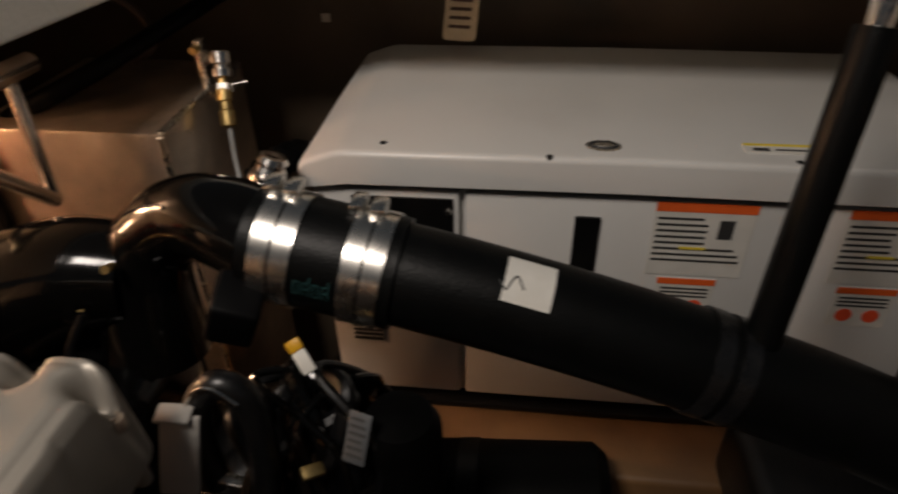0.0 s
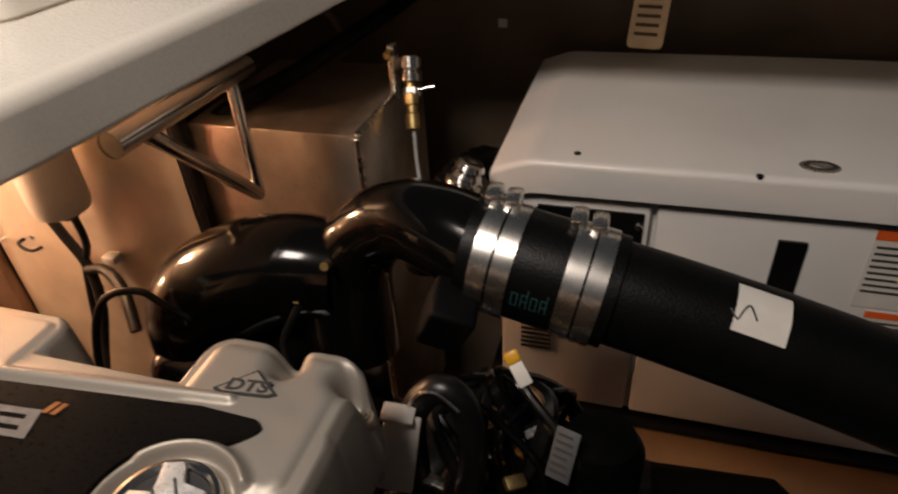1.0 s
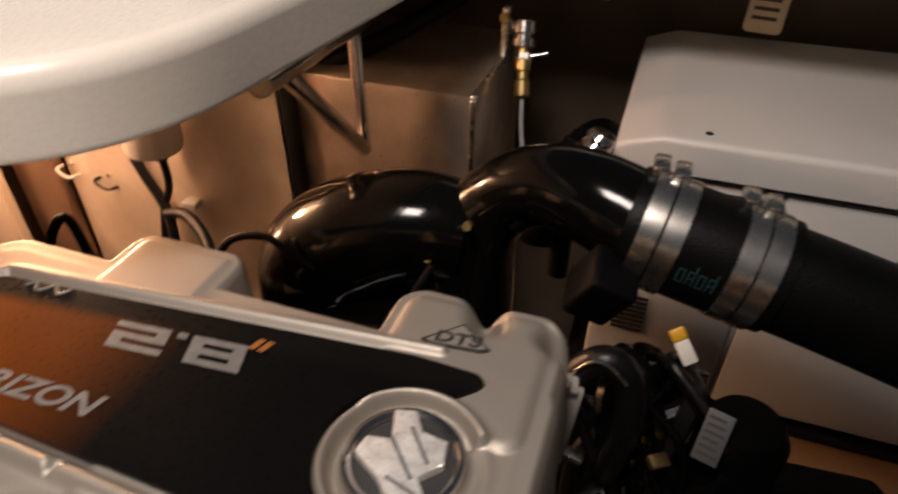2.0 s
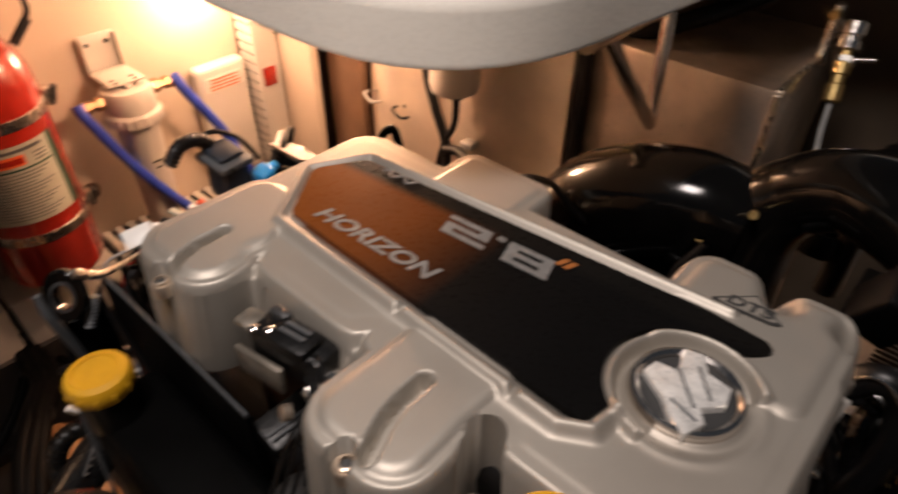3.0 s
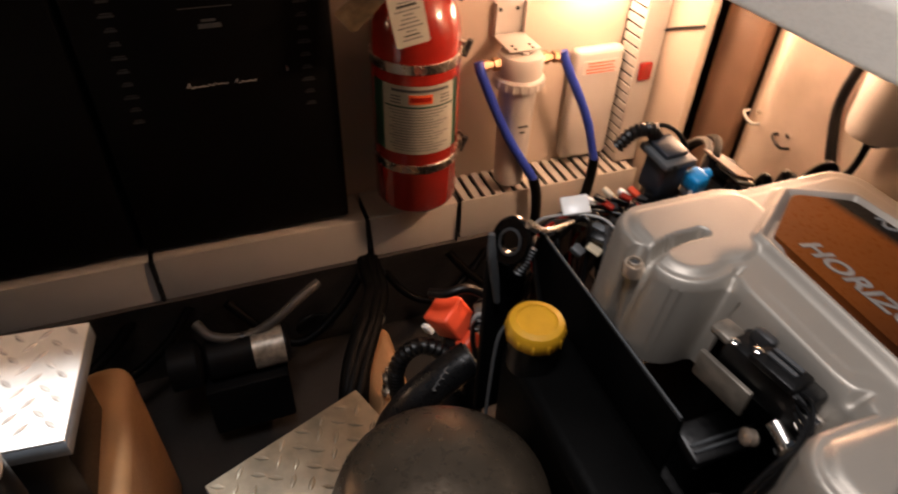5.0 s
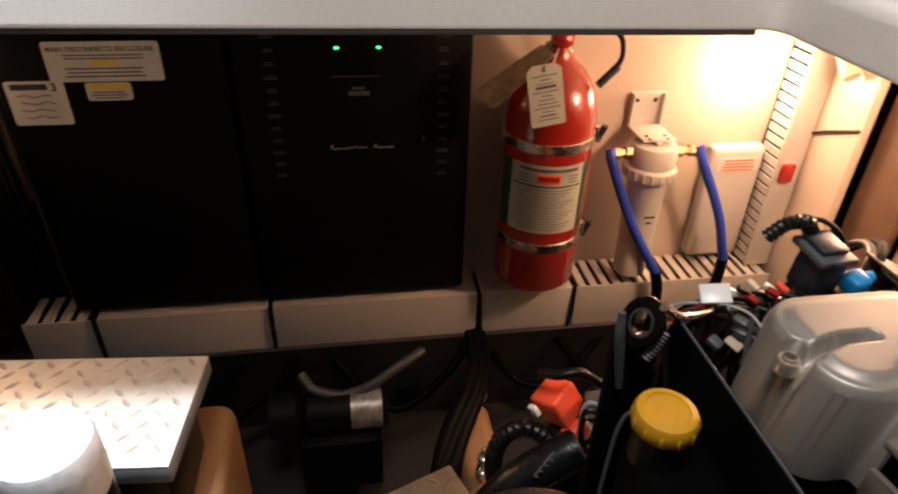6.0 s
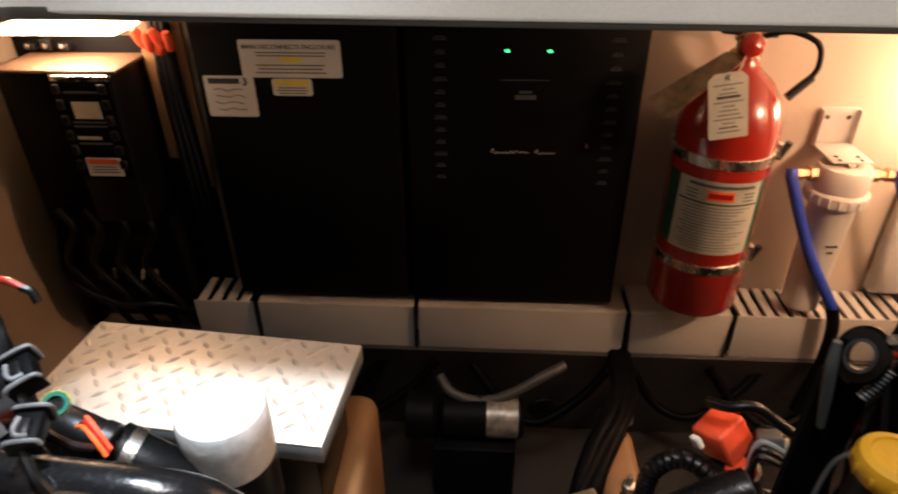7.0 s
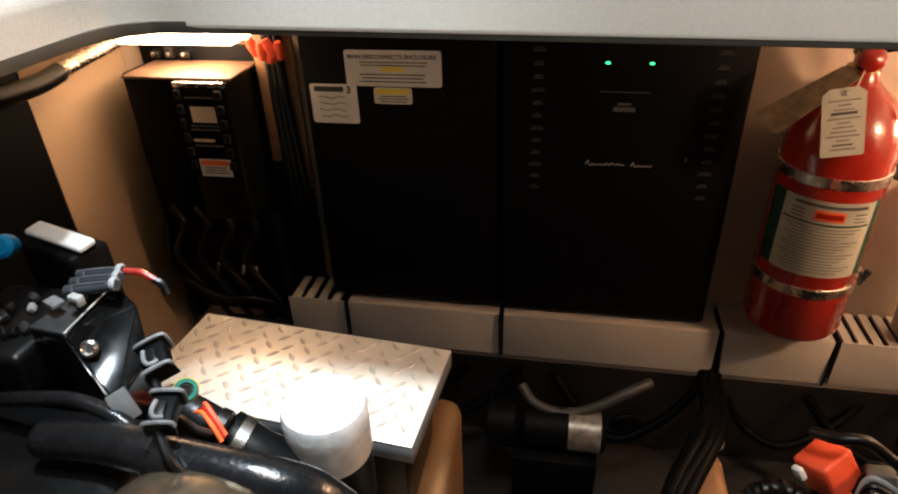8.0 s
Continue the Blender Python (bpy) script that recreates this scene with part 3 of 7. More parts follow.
# lamps that light the space; first a lit board whose light is put in as emission
lam = thing("lit_board", (-1.38, -0.885, 1.03), "flat warm lit board above the charger, made to glow", "lamp")
part("lens", boxm((-1.422, -0.988, 1.0270), (-1.338, -0.782, 1.0345), 0.002), LITBOARD, lam)
part("bracket", boxm((-1.4545, -0.93, 1.029), (-1.4225, -0.84, 1.033), 0.001), BAND, lam)
# unseen fixture added to carry the extra warm light on this side
lam = thing("added_warm_lamp", (-1.00, 0.60, 1.1), "added round warm lamp under the deck, out of view", "lamp")
part("housing", lathem([(0.046, 0), (0.046, 0.008), (0.040, 0.012)], (-1.00, 0.60, 1.1345), (0, 0, -1), 28), WHITEW, lam)
part("lens", lathem([(0.038, 0.012), (0.034, 0.017), (0.02, 0.022), (0.0, 0.024)], (-1.00, 0.60, 1.1345), (0, 0, -1), 28), LAMPM, lam)
lam = thing("bulkhead_lamp", (-1.46, 0.63, 0.95), "round warm glowing lamp on the bulkhead", "lamp")
part("housing", lathem([(0.030, 0), (0.030, 0.004), (0.028, 0.006)], (-1.4695, 0.585, 0.93), (1, 0, 0), 28), WHITEW, lam)
part("lens", lathem([(0.040, 0.0005), (0.039, 0.012), (0.034, 0.017), (0.02, 0.022), (0.0, 0.024)], (-1.4695, 0.585, 0.93), (1, 0, 0), 28), LAMPM, lam)


# ---- slotted cable trunking along the bulkhead ----
def trunk(y0, y1, label, slots=True):
    t = thing("cable_trunking", (-1.42, (y0 + y1) / 2, 0.40), label, "cable trunking", "white trunking on the bulkhead")
    part("cover", boxm((-1.372, y0 + 0.004, 0.400), (-1.368, y1 - 0.004, 0.505), 0.0015), TRUNKM, t)
    part("base", boxm((-1.466, y0 + 0.004, 0.402), (-1.373, y1 - 0.004, 0.410), 0.001), TRUNKM, t)
    n = int((y1 - y0 - 0.01) / 0.0245)
    if not slots:
        part("top", boxm((-1.466, y0 + 0.004, 0.497), (-1.3725, y1 - 0.004, 0.5045), 0.001, 1), TRUNKM, t)
        n = 0
    for i in range(n):
        y = y0 + 0.006 + i * (y1 - y0 - 0.012) / n
        part("finger", boxm((-1.466, y + 0.003, 0.497), (-1.3725, y + 0.0195, 0.5035), 0.001, 1), TRUNKM, t)
        part("finger", boxm((-1.3765, y + 0.003, 0.411), (-1.3725, y + 0.0195, 0.4965), 0.001, 1), TRUNKM, t)
    part("back", boxm((-1.4665, y0 + 0.004, 0.4105), (-1.462, y1 - 0.004, 0.4965), 0), SLOT, t)
    part("inside", boxm((-1.461, y0 + 0.006, 0.4105), (-1.378, y1 - 0.006, 0.47), 0), SLOT, t)
    return t


for y0, y1 in ((-0.790, -0.662), (-0.660, -0.342), (-0.340, 0.072), (0.074, 0.272), (0.274, 0.715)):
    trunk(y0, y1, "white slotted plastic cable trunking along the bulkhead", not -0.7 < y0 < 0.2)
ties = [(-0.661, 0), (-0.341, 0), (0.073, 0.004), (0.273, -0.003)]
for y, d in ties:
    c = thing("cable_tie", (-1.366, y, 0.45), "thin black cable tie over the trunking joint", "cable tie", "ties on the trunking")
    part("strap", tubem([(-1.366, y, 0.508), (-1.364, y + d, 0.45), (-1.366, y + 2 * d, 0.395)], 0.0028, 6, 4), BLACK, c)
tv = thing("cable_trunking", (-1.43, 0.70, 0.50), "white slotted upright cable trunking in the corner", "cable trunking", "white trunking on the bulkhead")
for i in range(23):
    z = 0.511 + i * 0.0208
    part("finger", boxm((-1.462, 0.668, z), (-1.4065, 0.6715, z + 0.0160), 0.0008, 1), PVC, tv)
part("cover", boxm((-1.4060, 0.667, 0.508), (-1.402, 0.7225, 0.992), 0.0012), PVC, tv)
part("back", boxm((-1.466, 0.668, 0.508), (-1.4625, 0.7225, 0.992), 0), SLOT, tv)
part("core", boxm((-1.4620, 0.676, 0.510), (-1.4065, 0.7215, 0.990), 0), SLOT, tv)

# ---- fire extinguisher ----
EX, EY, ER = -1.375, 0.178, 0.079
ext = thing("fire_extinguisher", (EX, EY, 0.544), "red fire extinguisher with white label strapped on bulkhead", "fire extinguisher")
part("cylinder", lathem([(0.0, 0.546), (0.050, 0.546), (ER - 0.006, 0.551), (ER, 0.561), (ER, 0.884), (ER - 0.003, 0.907), (ER - 0.012, 0.935), (ER - 0.028, 0.960), (ER - 0.048, 0.977), (0.026, 0.984), (0.024, 0.997)], (EX, EY, 0), n=48), RED, ext)
part("valve", lathem([(0.021, 0.992), (0.021, 1.002), (0.014, 1.006), (0.014, 1.016), (0.018, 1.019), (0.018, 1.030), (0.010, 1.036)], (EX, EY, 0), n=20), BRASS, ext, "brass valve")
part("handle", boxm((EX - 0.009, EY - 0.042, 1.026), (EX + 0.009, EY + 0.042, 1.032), 0.003, 2, pose(0, 0, 0, -4, 0, 0)), EDGEM, ext)
part("lever", boxm((EX - 0.008, EY - 0.050, 1.040), (EX + 0.008, EY + 0.036, 1.045), 0.003, 2, pose(0, 0, 0, 5, 0, 0)), BRASS, ext)
part("knob", lathem([(0.016, 0), (0.019, 0.008), (0.017, 0.022), (0.010, 0.028), (0.0, 0.029)], (EX + 0.016, EY - 0.004, 1.015), (1, 0, 0.25), 18), RED, ext, "dull red pressure gauge")
part("hose", tubem([(EX + 0.01, EY + 0.02, 1.027), (EX + 0.02, EY + 0.052, 1.036), (EX + 0.03, EY + 0.090, 1.022), (EX + 0.03, EY + 0.100, 0.990), (EX + 0.033, EY + 0.090, 0.968)], 0.0044, 10), RUBBER, ext, "short black discharge hose")
part("nozzle", rodm((EX + 0.032, EY + 0.094, 0.972), (EX + 0.040, EY + 0.062, 0.944), 0.0068), BLACK, ext)
for z in (0.838, 0.643):
    b = part("strap", lathem([(ER + 0.0005, z), (ER + 0.0022, z + 0.001), (ER + 0.0022, z + 0.017), (ER + 0.0005, z + 0.018)], (EX, EY, 0), n=48), BAND, ext, "stainless steel strap")
    part("clasp", boxm((EX - 0.01, EY + ER + 0.001, z - 0.004), (EX + 0.016, EY + ER + 0.012, z + 0.022), 0.003), BAND, b)
    part("clasp_screw", lathem([(0.006, -0.016), (0.006, 0.016)], (EX + 0.012, EY + ER + 0.014, z + 0.009), (0.2, 0.3, 1), 10), EDGEM, b)
part("bracket", boxm((-1.469, EY - 0.03, 0.58), (EX - ER - 0.001, EY + 0.03, 0.88), 0.002), BAND, ext)


def wrap(r, z0, z1, a0, a1, n=20):
    bm = bmesh.new()
    lathe(bm, [(r, z0), (r + 0.0006, z0), (r + 0.0006, z1), (r, z1)], (EX, EY, 0), n=n, a0=a0, a1=a1)
    return bm


# the label faces the middle of the room; angles count from +x
LA = -14
part("label_border", wrap(ER + 0.0004, 0.686, 0.818, LA - 68, LA + 62), GREEN, ext, "dark green label border")
lab = part("label", wrap(ER + 0.0012, 0.686, 0.818, LA - 47, LA + 50), LABELP, ext, "white instruction label")
part("print", wrap(ER + 0.0020, 0.786, 0.803, LA - 12, LA + 18), ORANGE, lab)
part("print", wrap(ER + 0.0028, 0.790, 0.799, LA - 10, LA + 16), RED, lab)
for a in (-36, 28):
    for i in range(3):
        part("print", wrap(ER + 0.0020, 0.786 + 0.006 * i, 0.788 + 0.006 * i, LA + a, LA + a + 14, 4), GREYP, lab)
part("print", wrap(ER + 0.0020, 0.8075, 0.8125, LA - 34, LA + 40, 8), GREYP, lab)
part("print", wrap(ER + 0.0020, 0.778, 0.781, LA - 44, LA + 47, 8), GREEN, lab)
for i in range(15):
    z = 0.772 - i * 0.0056
    part("print", wrap(ER + 0.0020, z, z + 0.0016, LA - 38 + 3 * (i % 3), LA + 40 - 7 * (i * 5 % 4), 8), PRINTG, lab)
tg = thing("inspection_tag", (EX + 0.09, 0.140, 0.9), "white printed inspection tag hung on the extinguisher", "tag")
bm = slab(rounded([(-0.028, -0.047), (0.028, -0.047), (0.028, 0.040), (0.018, 0.048), (-0.018, 0.048), (-0.028, 0.040)], 0.004, 3), 0, 0.001)
TM = Matrix.Translation((EX + 0.088, 0.138, 0.946)) @ pose(0, 0, 0, 0, -10, 0) @ on_face(0, 0, 0, 9)
bm.transform(TM)
part("card", bm, LABELP, tg)
part("eyelet", lathem([(0.0022, 0.001), (0.0045, 0.001), (0.0045, 0.0018), (0.0022, 0.0018)], TM @ Vector((0, 0.041, 0)), TM.to_3x3() @ Vector((0, 0, 1)), 14), BAND, tg)
for i in range(12):
    u = 0.021 - 0.004 * (i * 7 % 4)
    bm = boxm((-u + 0.001 * (i % 2), 0.030 - i * 0.0062, 0.001), (u, 0.0322 - i * 0.0062 + (0.0018 if i == 3 else 0), 0.0016), 0)
    bm.transform(TM)
    part("print", bm, INK if i in (3, 10) else PRINTG, tg)
part("string", tubem([(EX + 0.076, 0.146, 0.988), (EX + 0.04, 0.165, 1.004), (EX + 0.015, 0.175, 1.010)], 0.0012, 5), TAGM, tg)
tg = thing("inspection_tag", (EX + 0.03, 0.08, 0.95), "stained brown inspection tag hung on the extinguisher", "tag")
for k, (lean, off) in enumerate(((-50, 0.0), (-64, 0.006))):
    bm = slab(rounded([(-0.022, -0.060), (0.022, -0.056), (0.014, 0.066), (-0.010, 0.066)], 0.004, 3), 0, 0.001)
    bm.transform(Matrix.Translation((EX + 0.058 + off, 0.088 + off, 0.968)) @ on_face(0, 0, 0, -50) @ pose(0, 0, 0, 0, lean, 0))
    part("card", bm, KRAFT, tg)

# ---- water filter with blue hoses ----
WX, WY = -1.395, 0.395
wf = thing("water_filter", (WX, WY, 0.52), "white plastic water filter canister on the bulkhead", "water filter")
part("canister", lathem([(0.0, 0.520), (0.026, 0.520), (0.0325, 0.526), (0.034, 0.60), (0.038, 0.738), (0.040, 0.742)], (WX, WY, 0), n=36), PVC, wf)
part("ring", lathem([(0.040, 0.7425), (0.049, 0.745), (0.050, 0.750), (0.050, 0.764), (0.046, 0.768)], (WX, WY, 0), n=36), PVC, wf)
part("cap", lathem([(0.043, 0.7685), (0.044, 0.775), (0.045, 0.802), (0.041, 0.809), (0.020, 0.811), (0.0, 0.811)], (WX, WY, 0), n=36), PVC, wf)
for k in range(20):
    a = 2 * math.pi * k / 20
    part("rib", boxm((WX + 0.050 * math.cos(a) - 0.002, WY + 0.050 * math.sin(a) - 0.002, 0.7465), (WX + 0.050 * math.cos(a) + 0.002, WY + 0.050 * math.sin(a) + 0.002, 0.7625), 0.001, 1), PVC, wf)
part("post", boxm((WX - 0.020, WY - 0.006, 0.8112), (WX + 0.020, WY + 0.006, 0.8175), 0.002), PVC, wf)
bk = part("bracket", boxm((-1.4685, WY - 0.032, 0.815), (-1.4645, WY + 0.034, 0.885), 0.003), PVC, wf, "white steel wall bracket")
part("flange", boxm((-1.4640, WY - 0.032, 0.8178), (WX + 0.016, WY + 0.034, 0.8215), 0.0015), PVC, bk)
for y in (-0.022, 0.024):
    part("side", boxm((-1.4640, WY + y * 1.35 - 0.0015, 0.822), (-1.452, WY + y * 1.35 + 0.0015, 0.882), 0.001), PVC, bk)
for y, z in ((-0.018, 0.868), (0.018, 0.868)):
    part("screw", lathem([(0.004, 0), (0.004, 0.002), (0.002, 0.003)], (-1.4645, WY + y, z), (1, 0, 0), 10), EDGEM, bk)
for x in (-0.005, 0.010):
    for y in (-0.018, 0.018):
        part("screw", lathem([(0.0035, 0), (0.0035, 0.0015), (0.002, 0.0022)], (WX + x, WY + y, 0.8215), (0, 0, 1), 10), EDGEM, bk)
for s_ in (-1, 1):
    part("fitting", lathem([(0.013, 0.0), (0.013, 0.012), (0.009, 0.013), (0.009, 0.022), (0.012, 0.023), (0.012, 0.034), (0.008, 0.036), (0.0, 0.036)], (WX, WY + s_ * 0.0455, 0.793), (0.05, s_, 0), 6), COPPERM, wf, "dull copper hose fitting")
    part("elbow", tubem([(WX + 0.002, WY + s_ * 0.080, 0.796), (WX + 0.003, WY + s_ * 0.087, 0.793), (WX + 0.006, WY + s_ * 0.0875, 0.782)], 0.0075, 12), COPPERM, wf)
for z, w in ((0.668, 0.020), (0.655, 0.010)):
    part("label", boxm((WX + 0.0345, WY - w / 2 + 0.002, z), (WX + 0.0375, WY + w / 2 + 0.002, z + 0.003), 0), INK, wf)
bl = thing("blue_hose", (WX, 0.31, 0.5), "blue water hose from the filter ending in black", "hose", "blue hoses")
part("upper", tubem([(WX + 0.003, WY - 0.088, 0.803), (WX + 0.012, WY - 0.082, 0.775), (WX + 0.03, WY - 0.03, 0.655), (WX + 0.05, WY + 0.035, 0.545)], 0.0095, 12), BLUEH, bl)
part("sleeve", tubem([(WX + 0.0495, WY + 0.034, 0.548), (WX + 0.057, WY + 0.044, 0.50), (WX + 0.06, WY + 0.045, 0.42), (WX + 0.06, WY + 0.03, 0.30)], 0.0115, 12), RUBBER, bl)
bl = thing("blue_hose", (WX, 0.5, 0.5), "blue water hose from the filter ending in black", "hose", "blue hoses")
part("upper", tubem([(WX + 0.003, WY + 0.088, 0.803), (WX + 0.012, WY + 0.10, 0.77), (WX + 0.025, WY + 0.155, 0.66), (WX + 0.03, WY + 0.19, 0.555)], 0.0095, 12), BLUEH, bl)
part("sleeve", tubem([(WX + 0.03, WY + 0.19, 0.556), (WX + 0.03, WY + 0.19, 0.50), (WX + 0.045, WY + 0.17, 0.42)], 0.0115, 12), RUBBER, bl)
jb = thing("junction_box", (-1.44, 0.63, 0.5), "beige plastic junction box with a red printed label", "junction box")
part("body", boxm((-1.468, 0.545, 0.515), (-1.435, 0.662, 0.775), 0.012, 3), PVC, jb)
s = sign("label", jb, -1.4349, 0.562, 0.650, 0.722, 0.752, PAPER, "pale label with red print")
bars(4, -1.4335, 0.568, 0.748, ORANGE, "print", s, 0.075, 0.007, 0.0026)
rb = thing("red_connector", (-1.42, 0.70, 0.74), "small red plastic cable connector on the trunking", "connector")
part("body", boxm((-1.4015, 0.676, 0.712), (-1.392, 0.706, 0.752), 0.004), RED, rb)
kn = thing("drain_plug", (-1.45, 0.29, 0.6), "small round drain plug on the bulkhead", "drain plug")
part("flange", lathem([(0.017, 0), (0.016, 0.003)], (-1.4695, 0.298, 0.60), (1, 0, 0), 18), BROWN, kn)
part("knob", lathem([(0.012, 0), (0.013, 0.012), (0.009, 0.016)], (-1.4695, 0.298, 0.60), (1, 0, 0), 16), BROWN, kn)
sp = thing("corner_fitting", (-1.36, 0.70, 1.0), "small tan tube fitting under the deck", "fitting")
part("tube", lathem([(0.0, 0.0), (0.013, 0.0), (0.015, 0.002), (0.015, 0.055), (0.013, 0.057), (0.0, 0.057)], (-1.375, 0.700, 0.985), (0.75, 0.0, -0.65), 18), TAGM, sp)
part("strap", boxm((-1.362, 0.684, 0.97), (-1.352, 0.7235, 1.0), 0.003), TAGM, sp)
c = thing("cable", (-1.38, 0.722, 0.9), "thin black cable across the corner panel", "cable")
part("jacket", tubem([(-1.402, 0.7215, 0.815), (-1.37, 0.7205, 0.831), (-1.335, 0.7205, 0.846), (-1.297, 0.7225, 0.862)], 0.0028, 8), BLACK, c)

# ---- side panels: fixings, blower can, harness ----
for x, z, dark in ((-1.150, 0.745, False), (-1.072, 0.738, True)):
    c = thing("cable_clip", (x, 0.76, z), "dark saddle cable clip screwed on the panel" if dark else "pale saddle cable clip screwed on the panel", "cable clip", "clips on the panel")
    m_ = BLACK if dark else WIREGREY
    part("saddle", tubem([(x - 0.016, 0.763, z + 0.004), (x - 0.012, 0.748, z + 0.006), (x, 0.744, z), (x + 0.012, 0.748, z - 0.006), (x + 0.016, 0.763, z - 0.008)], 0.003, 8), m_, c)
    part("screw", lathem([(0.005, 0), (0.004, 0.004)], (x + 0.006, 0.7645, z + 0.012), (0, -1, 0), 10), BAND, c)
can = thing("blower_can", (-0.91, 0.70, 0.84), "beige plastic blower can hung under the deck", "blower")
part("can", lathem([(0.0, 0.858), (0.030, 0.858), (0.038, 0.862), (0.041, 0.873), (0.042, 1.100)], (-0.890, 0.705, 0), n=32), PVC, can)
part("lid", lathem([(0.0425, 1.1002), (0.046, 1.102), (0.046, 1.134)], (-0.890, 0.705, 0), n=32), PVC, can)
part("outlet", lathem([(0.012, 0.0), (0.014, 0.002), (0.014, 0.012)], (-0.888, 0.708, 0.846), (0, 0, 1), 16), BLACK, can)
c = thing("wire_harness", (-0.95, 0.74, 0.55), "black taped wire harness hanging on the panel", "wire harness")
part("loom", tubem([(-0.97, 0.735, 0.96), (-0.985, 0.74, 0.86), (-0.965, 0.74, 0.79), (-0.935, 0.735, 0.73), (-0.925, 0.72, 0.66), (-0.93, 0.69, 0.58), (-0.90, 0.62, 0.50)], 0.0085, 10), BLACK, c)
part("loom", tubem([(-0.90, 0.72, 0.86), (-0.915, 0.735, 0.78), (-0.945, 0.738, 0.72), (-0.955, 0.72, 0.62)], 0.006, 10), BLACK, c)
part("loom", tubem([(-0.93, 0.73, 0.725), (-0.89, 0.725, 0.735), (-0.84, 0.70, 0.72), (-0.80, 0.66, 0.68)], 0.009, 10), BLACK, c)
part("clip", boxm((-0.905, 0.738, 0.735), (-0.88, 0.760, 0.748), 0.003), WIREGREY, c)

# ---- tank, steel bracket and valve ----
tk = thing("metal_tank", (-0.6, 0.9, 0.5), "dull aluminium box tank with welded corner seam", "tank")
part("body", boxm((-0.70, 0.785, 0.30), (-0.442, 1.05, 0.975), 0.005), TANKM, tk)
part("seam", rodm((-0.4425, 0.7855, 0.31), (-0.4425, 0.7855, 0.97), 0.0045), BAND, tk)
part("seam", rodm((-0.4425, 0.79, 0.975), (-0.4425, 1.04, 0.975), 0.004), BAND, tk)
ps = thing("black_post", (-0.685, 0.81, 0.6), "black upright post beside the tank", "post")
part("post", boxm((-0.712, 0.765, 0.3), (-0.694, 0.783, 1.13), 0.003), BLACK, ps)
ho = thing("black_hose", (-0.65, 0.95, 1.0), "black hose curved over the tank", "hose")
part("hose", tubem([(-0.73, 0.85, 0.93), (-0.66, 0.83, 0.975), (-0.58, 0.90, 1.01), (-0.50, 1.05, 1.05), (-0.48, 1.18, 1.06)], 0.013, 12), RUBBER, ho)
part("cuff", tubem([(-0.735, 0.853, 0.927), (-0.715, 0.846, 0.940), (-0.697, 0.840, 0.952)], 0.0145, 14), BLACK, ho)
ho = thing("brown_cable", (-0.55, 1.0, 1.0), "coiled brown cable above the tank", "cable")
part("jacket", tubem([(-0.62, 0.98, 1.11), (-0.56, 1.0, 1.06), (-0.54, 0.98, 1.02), (-0.57, 0.97, 1.0)], 0.008, 10), BROWN, ho)
fr = thing("steel_bracket", (-0.58, 0.7, 0.9), "welded polished steel tube hatch bracket", "bracket")
part("top_rail", tubem([(-0.572, 0.535, 1.072), (-0.590, 0.80, 1.055)], 0.0135, 18, smooth=False, hollow=True), CHROME, fr)
part("rail_end", lathem([(0.0, 0.0), (0.0105, 0.0), (0.0135, -0.002)], (-0.572, 0.5345, 1.072), (0, -1, 0), 18), TAGM, fr)
part("upright", rodm((-0.589, 0.760, 1.050), (-0.572, 0.735, 0.905), 0.0085), CHROME, fr)
part("brace", rodm((-0.576, 0.585, 1.062), (-0.572, 0.735, 0.905), 0.0095), CHROME, fr)
vl = thing("relief_valve", (-0.41, 0.93, 0.93), "brass and chrome valve with a hanging cable", "valve")
part("body", lathem([(0.009, -0.02), (0.011, -0.018), (0.011, 0.002), (0.0085, 0.004), (0.0085, 0.014), (0.011, 0.016), (0.011, 0.03), (0.007, 0.034), (0.007, 0.045)], (-0.407, 0.90, 0.955), (-0.15, 0.45, 0.85), 18), BRASS, vl)
part("head", lathem([(0.012, 0), (0.0175, 0.002), (0.0175, 0.012), (0.013, 0.0135), (0.013, 0.018), (0.0185, 0.0195), (0.0185, 0.034), (0.016, 0.036), (0.0, 0.036)], (-0.415, 0.925, 0.993), (-0.1, 0.45, 0.9), 12), CHROME, vl, "chrome valve head")
part("nut", lathem([(0.012, 0), (0.012, 0.012)], (-0.411, 0.914, 0.978), (-0.1, 0.45, 0.9), 6), BAND, vl)
part("stem", rodm((-0.411, 0.917, 0.985), (-0.380, 0.925, 0.99), 0.0035), CHROME, vl)
part("clamp", boxm((-0.448, 0.925, 0.965), (-0.436, 0.945, 1.045), 0.003), BAND, vl)
part("clamp", lathem([(0.006, 0), (0.006, 0.012)], (-0.442, 0.925, 1.035), (0, -1, 0), 10), BRASS, vl)
part("cable", tubem([(-0.404, 0.892, 0.938), (-0.398, 0.875, 0.90), (-0.385, 0.85, 0.86), (-0.37, 0.83, 0.82)], 0.003, 8), WIREGREY, vl)
rib = thing("corrugated_hose", (-0.31, 0.75, 0.8), "black corrugated hose looped beside the generator", "hose")
part("hose", tubem([(-0.330, 0.70, 0.86), (-0.325, 0.74, 0.915), (-0.300, 0.77, 0.945), (-0.278, 0.83, 0.93), (-0.27, 0.90, 0.85)], 0.020, 16, ribs=0.003, ring=0.010), TANKB, rib)
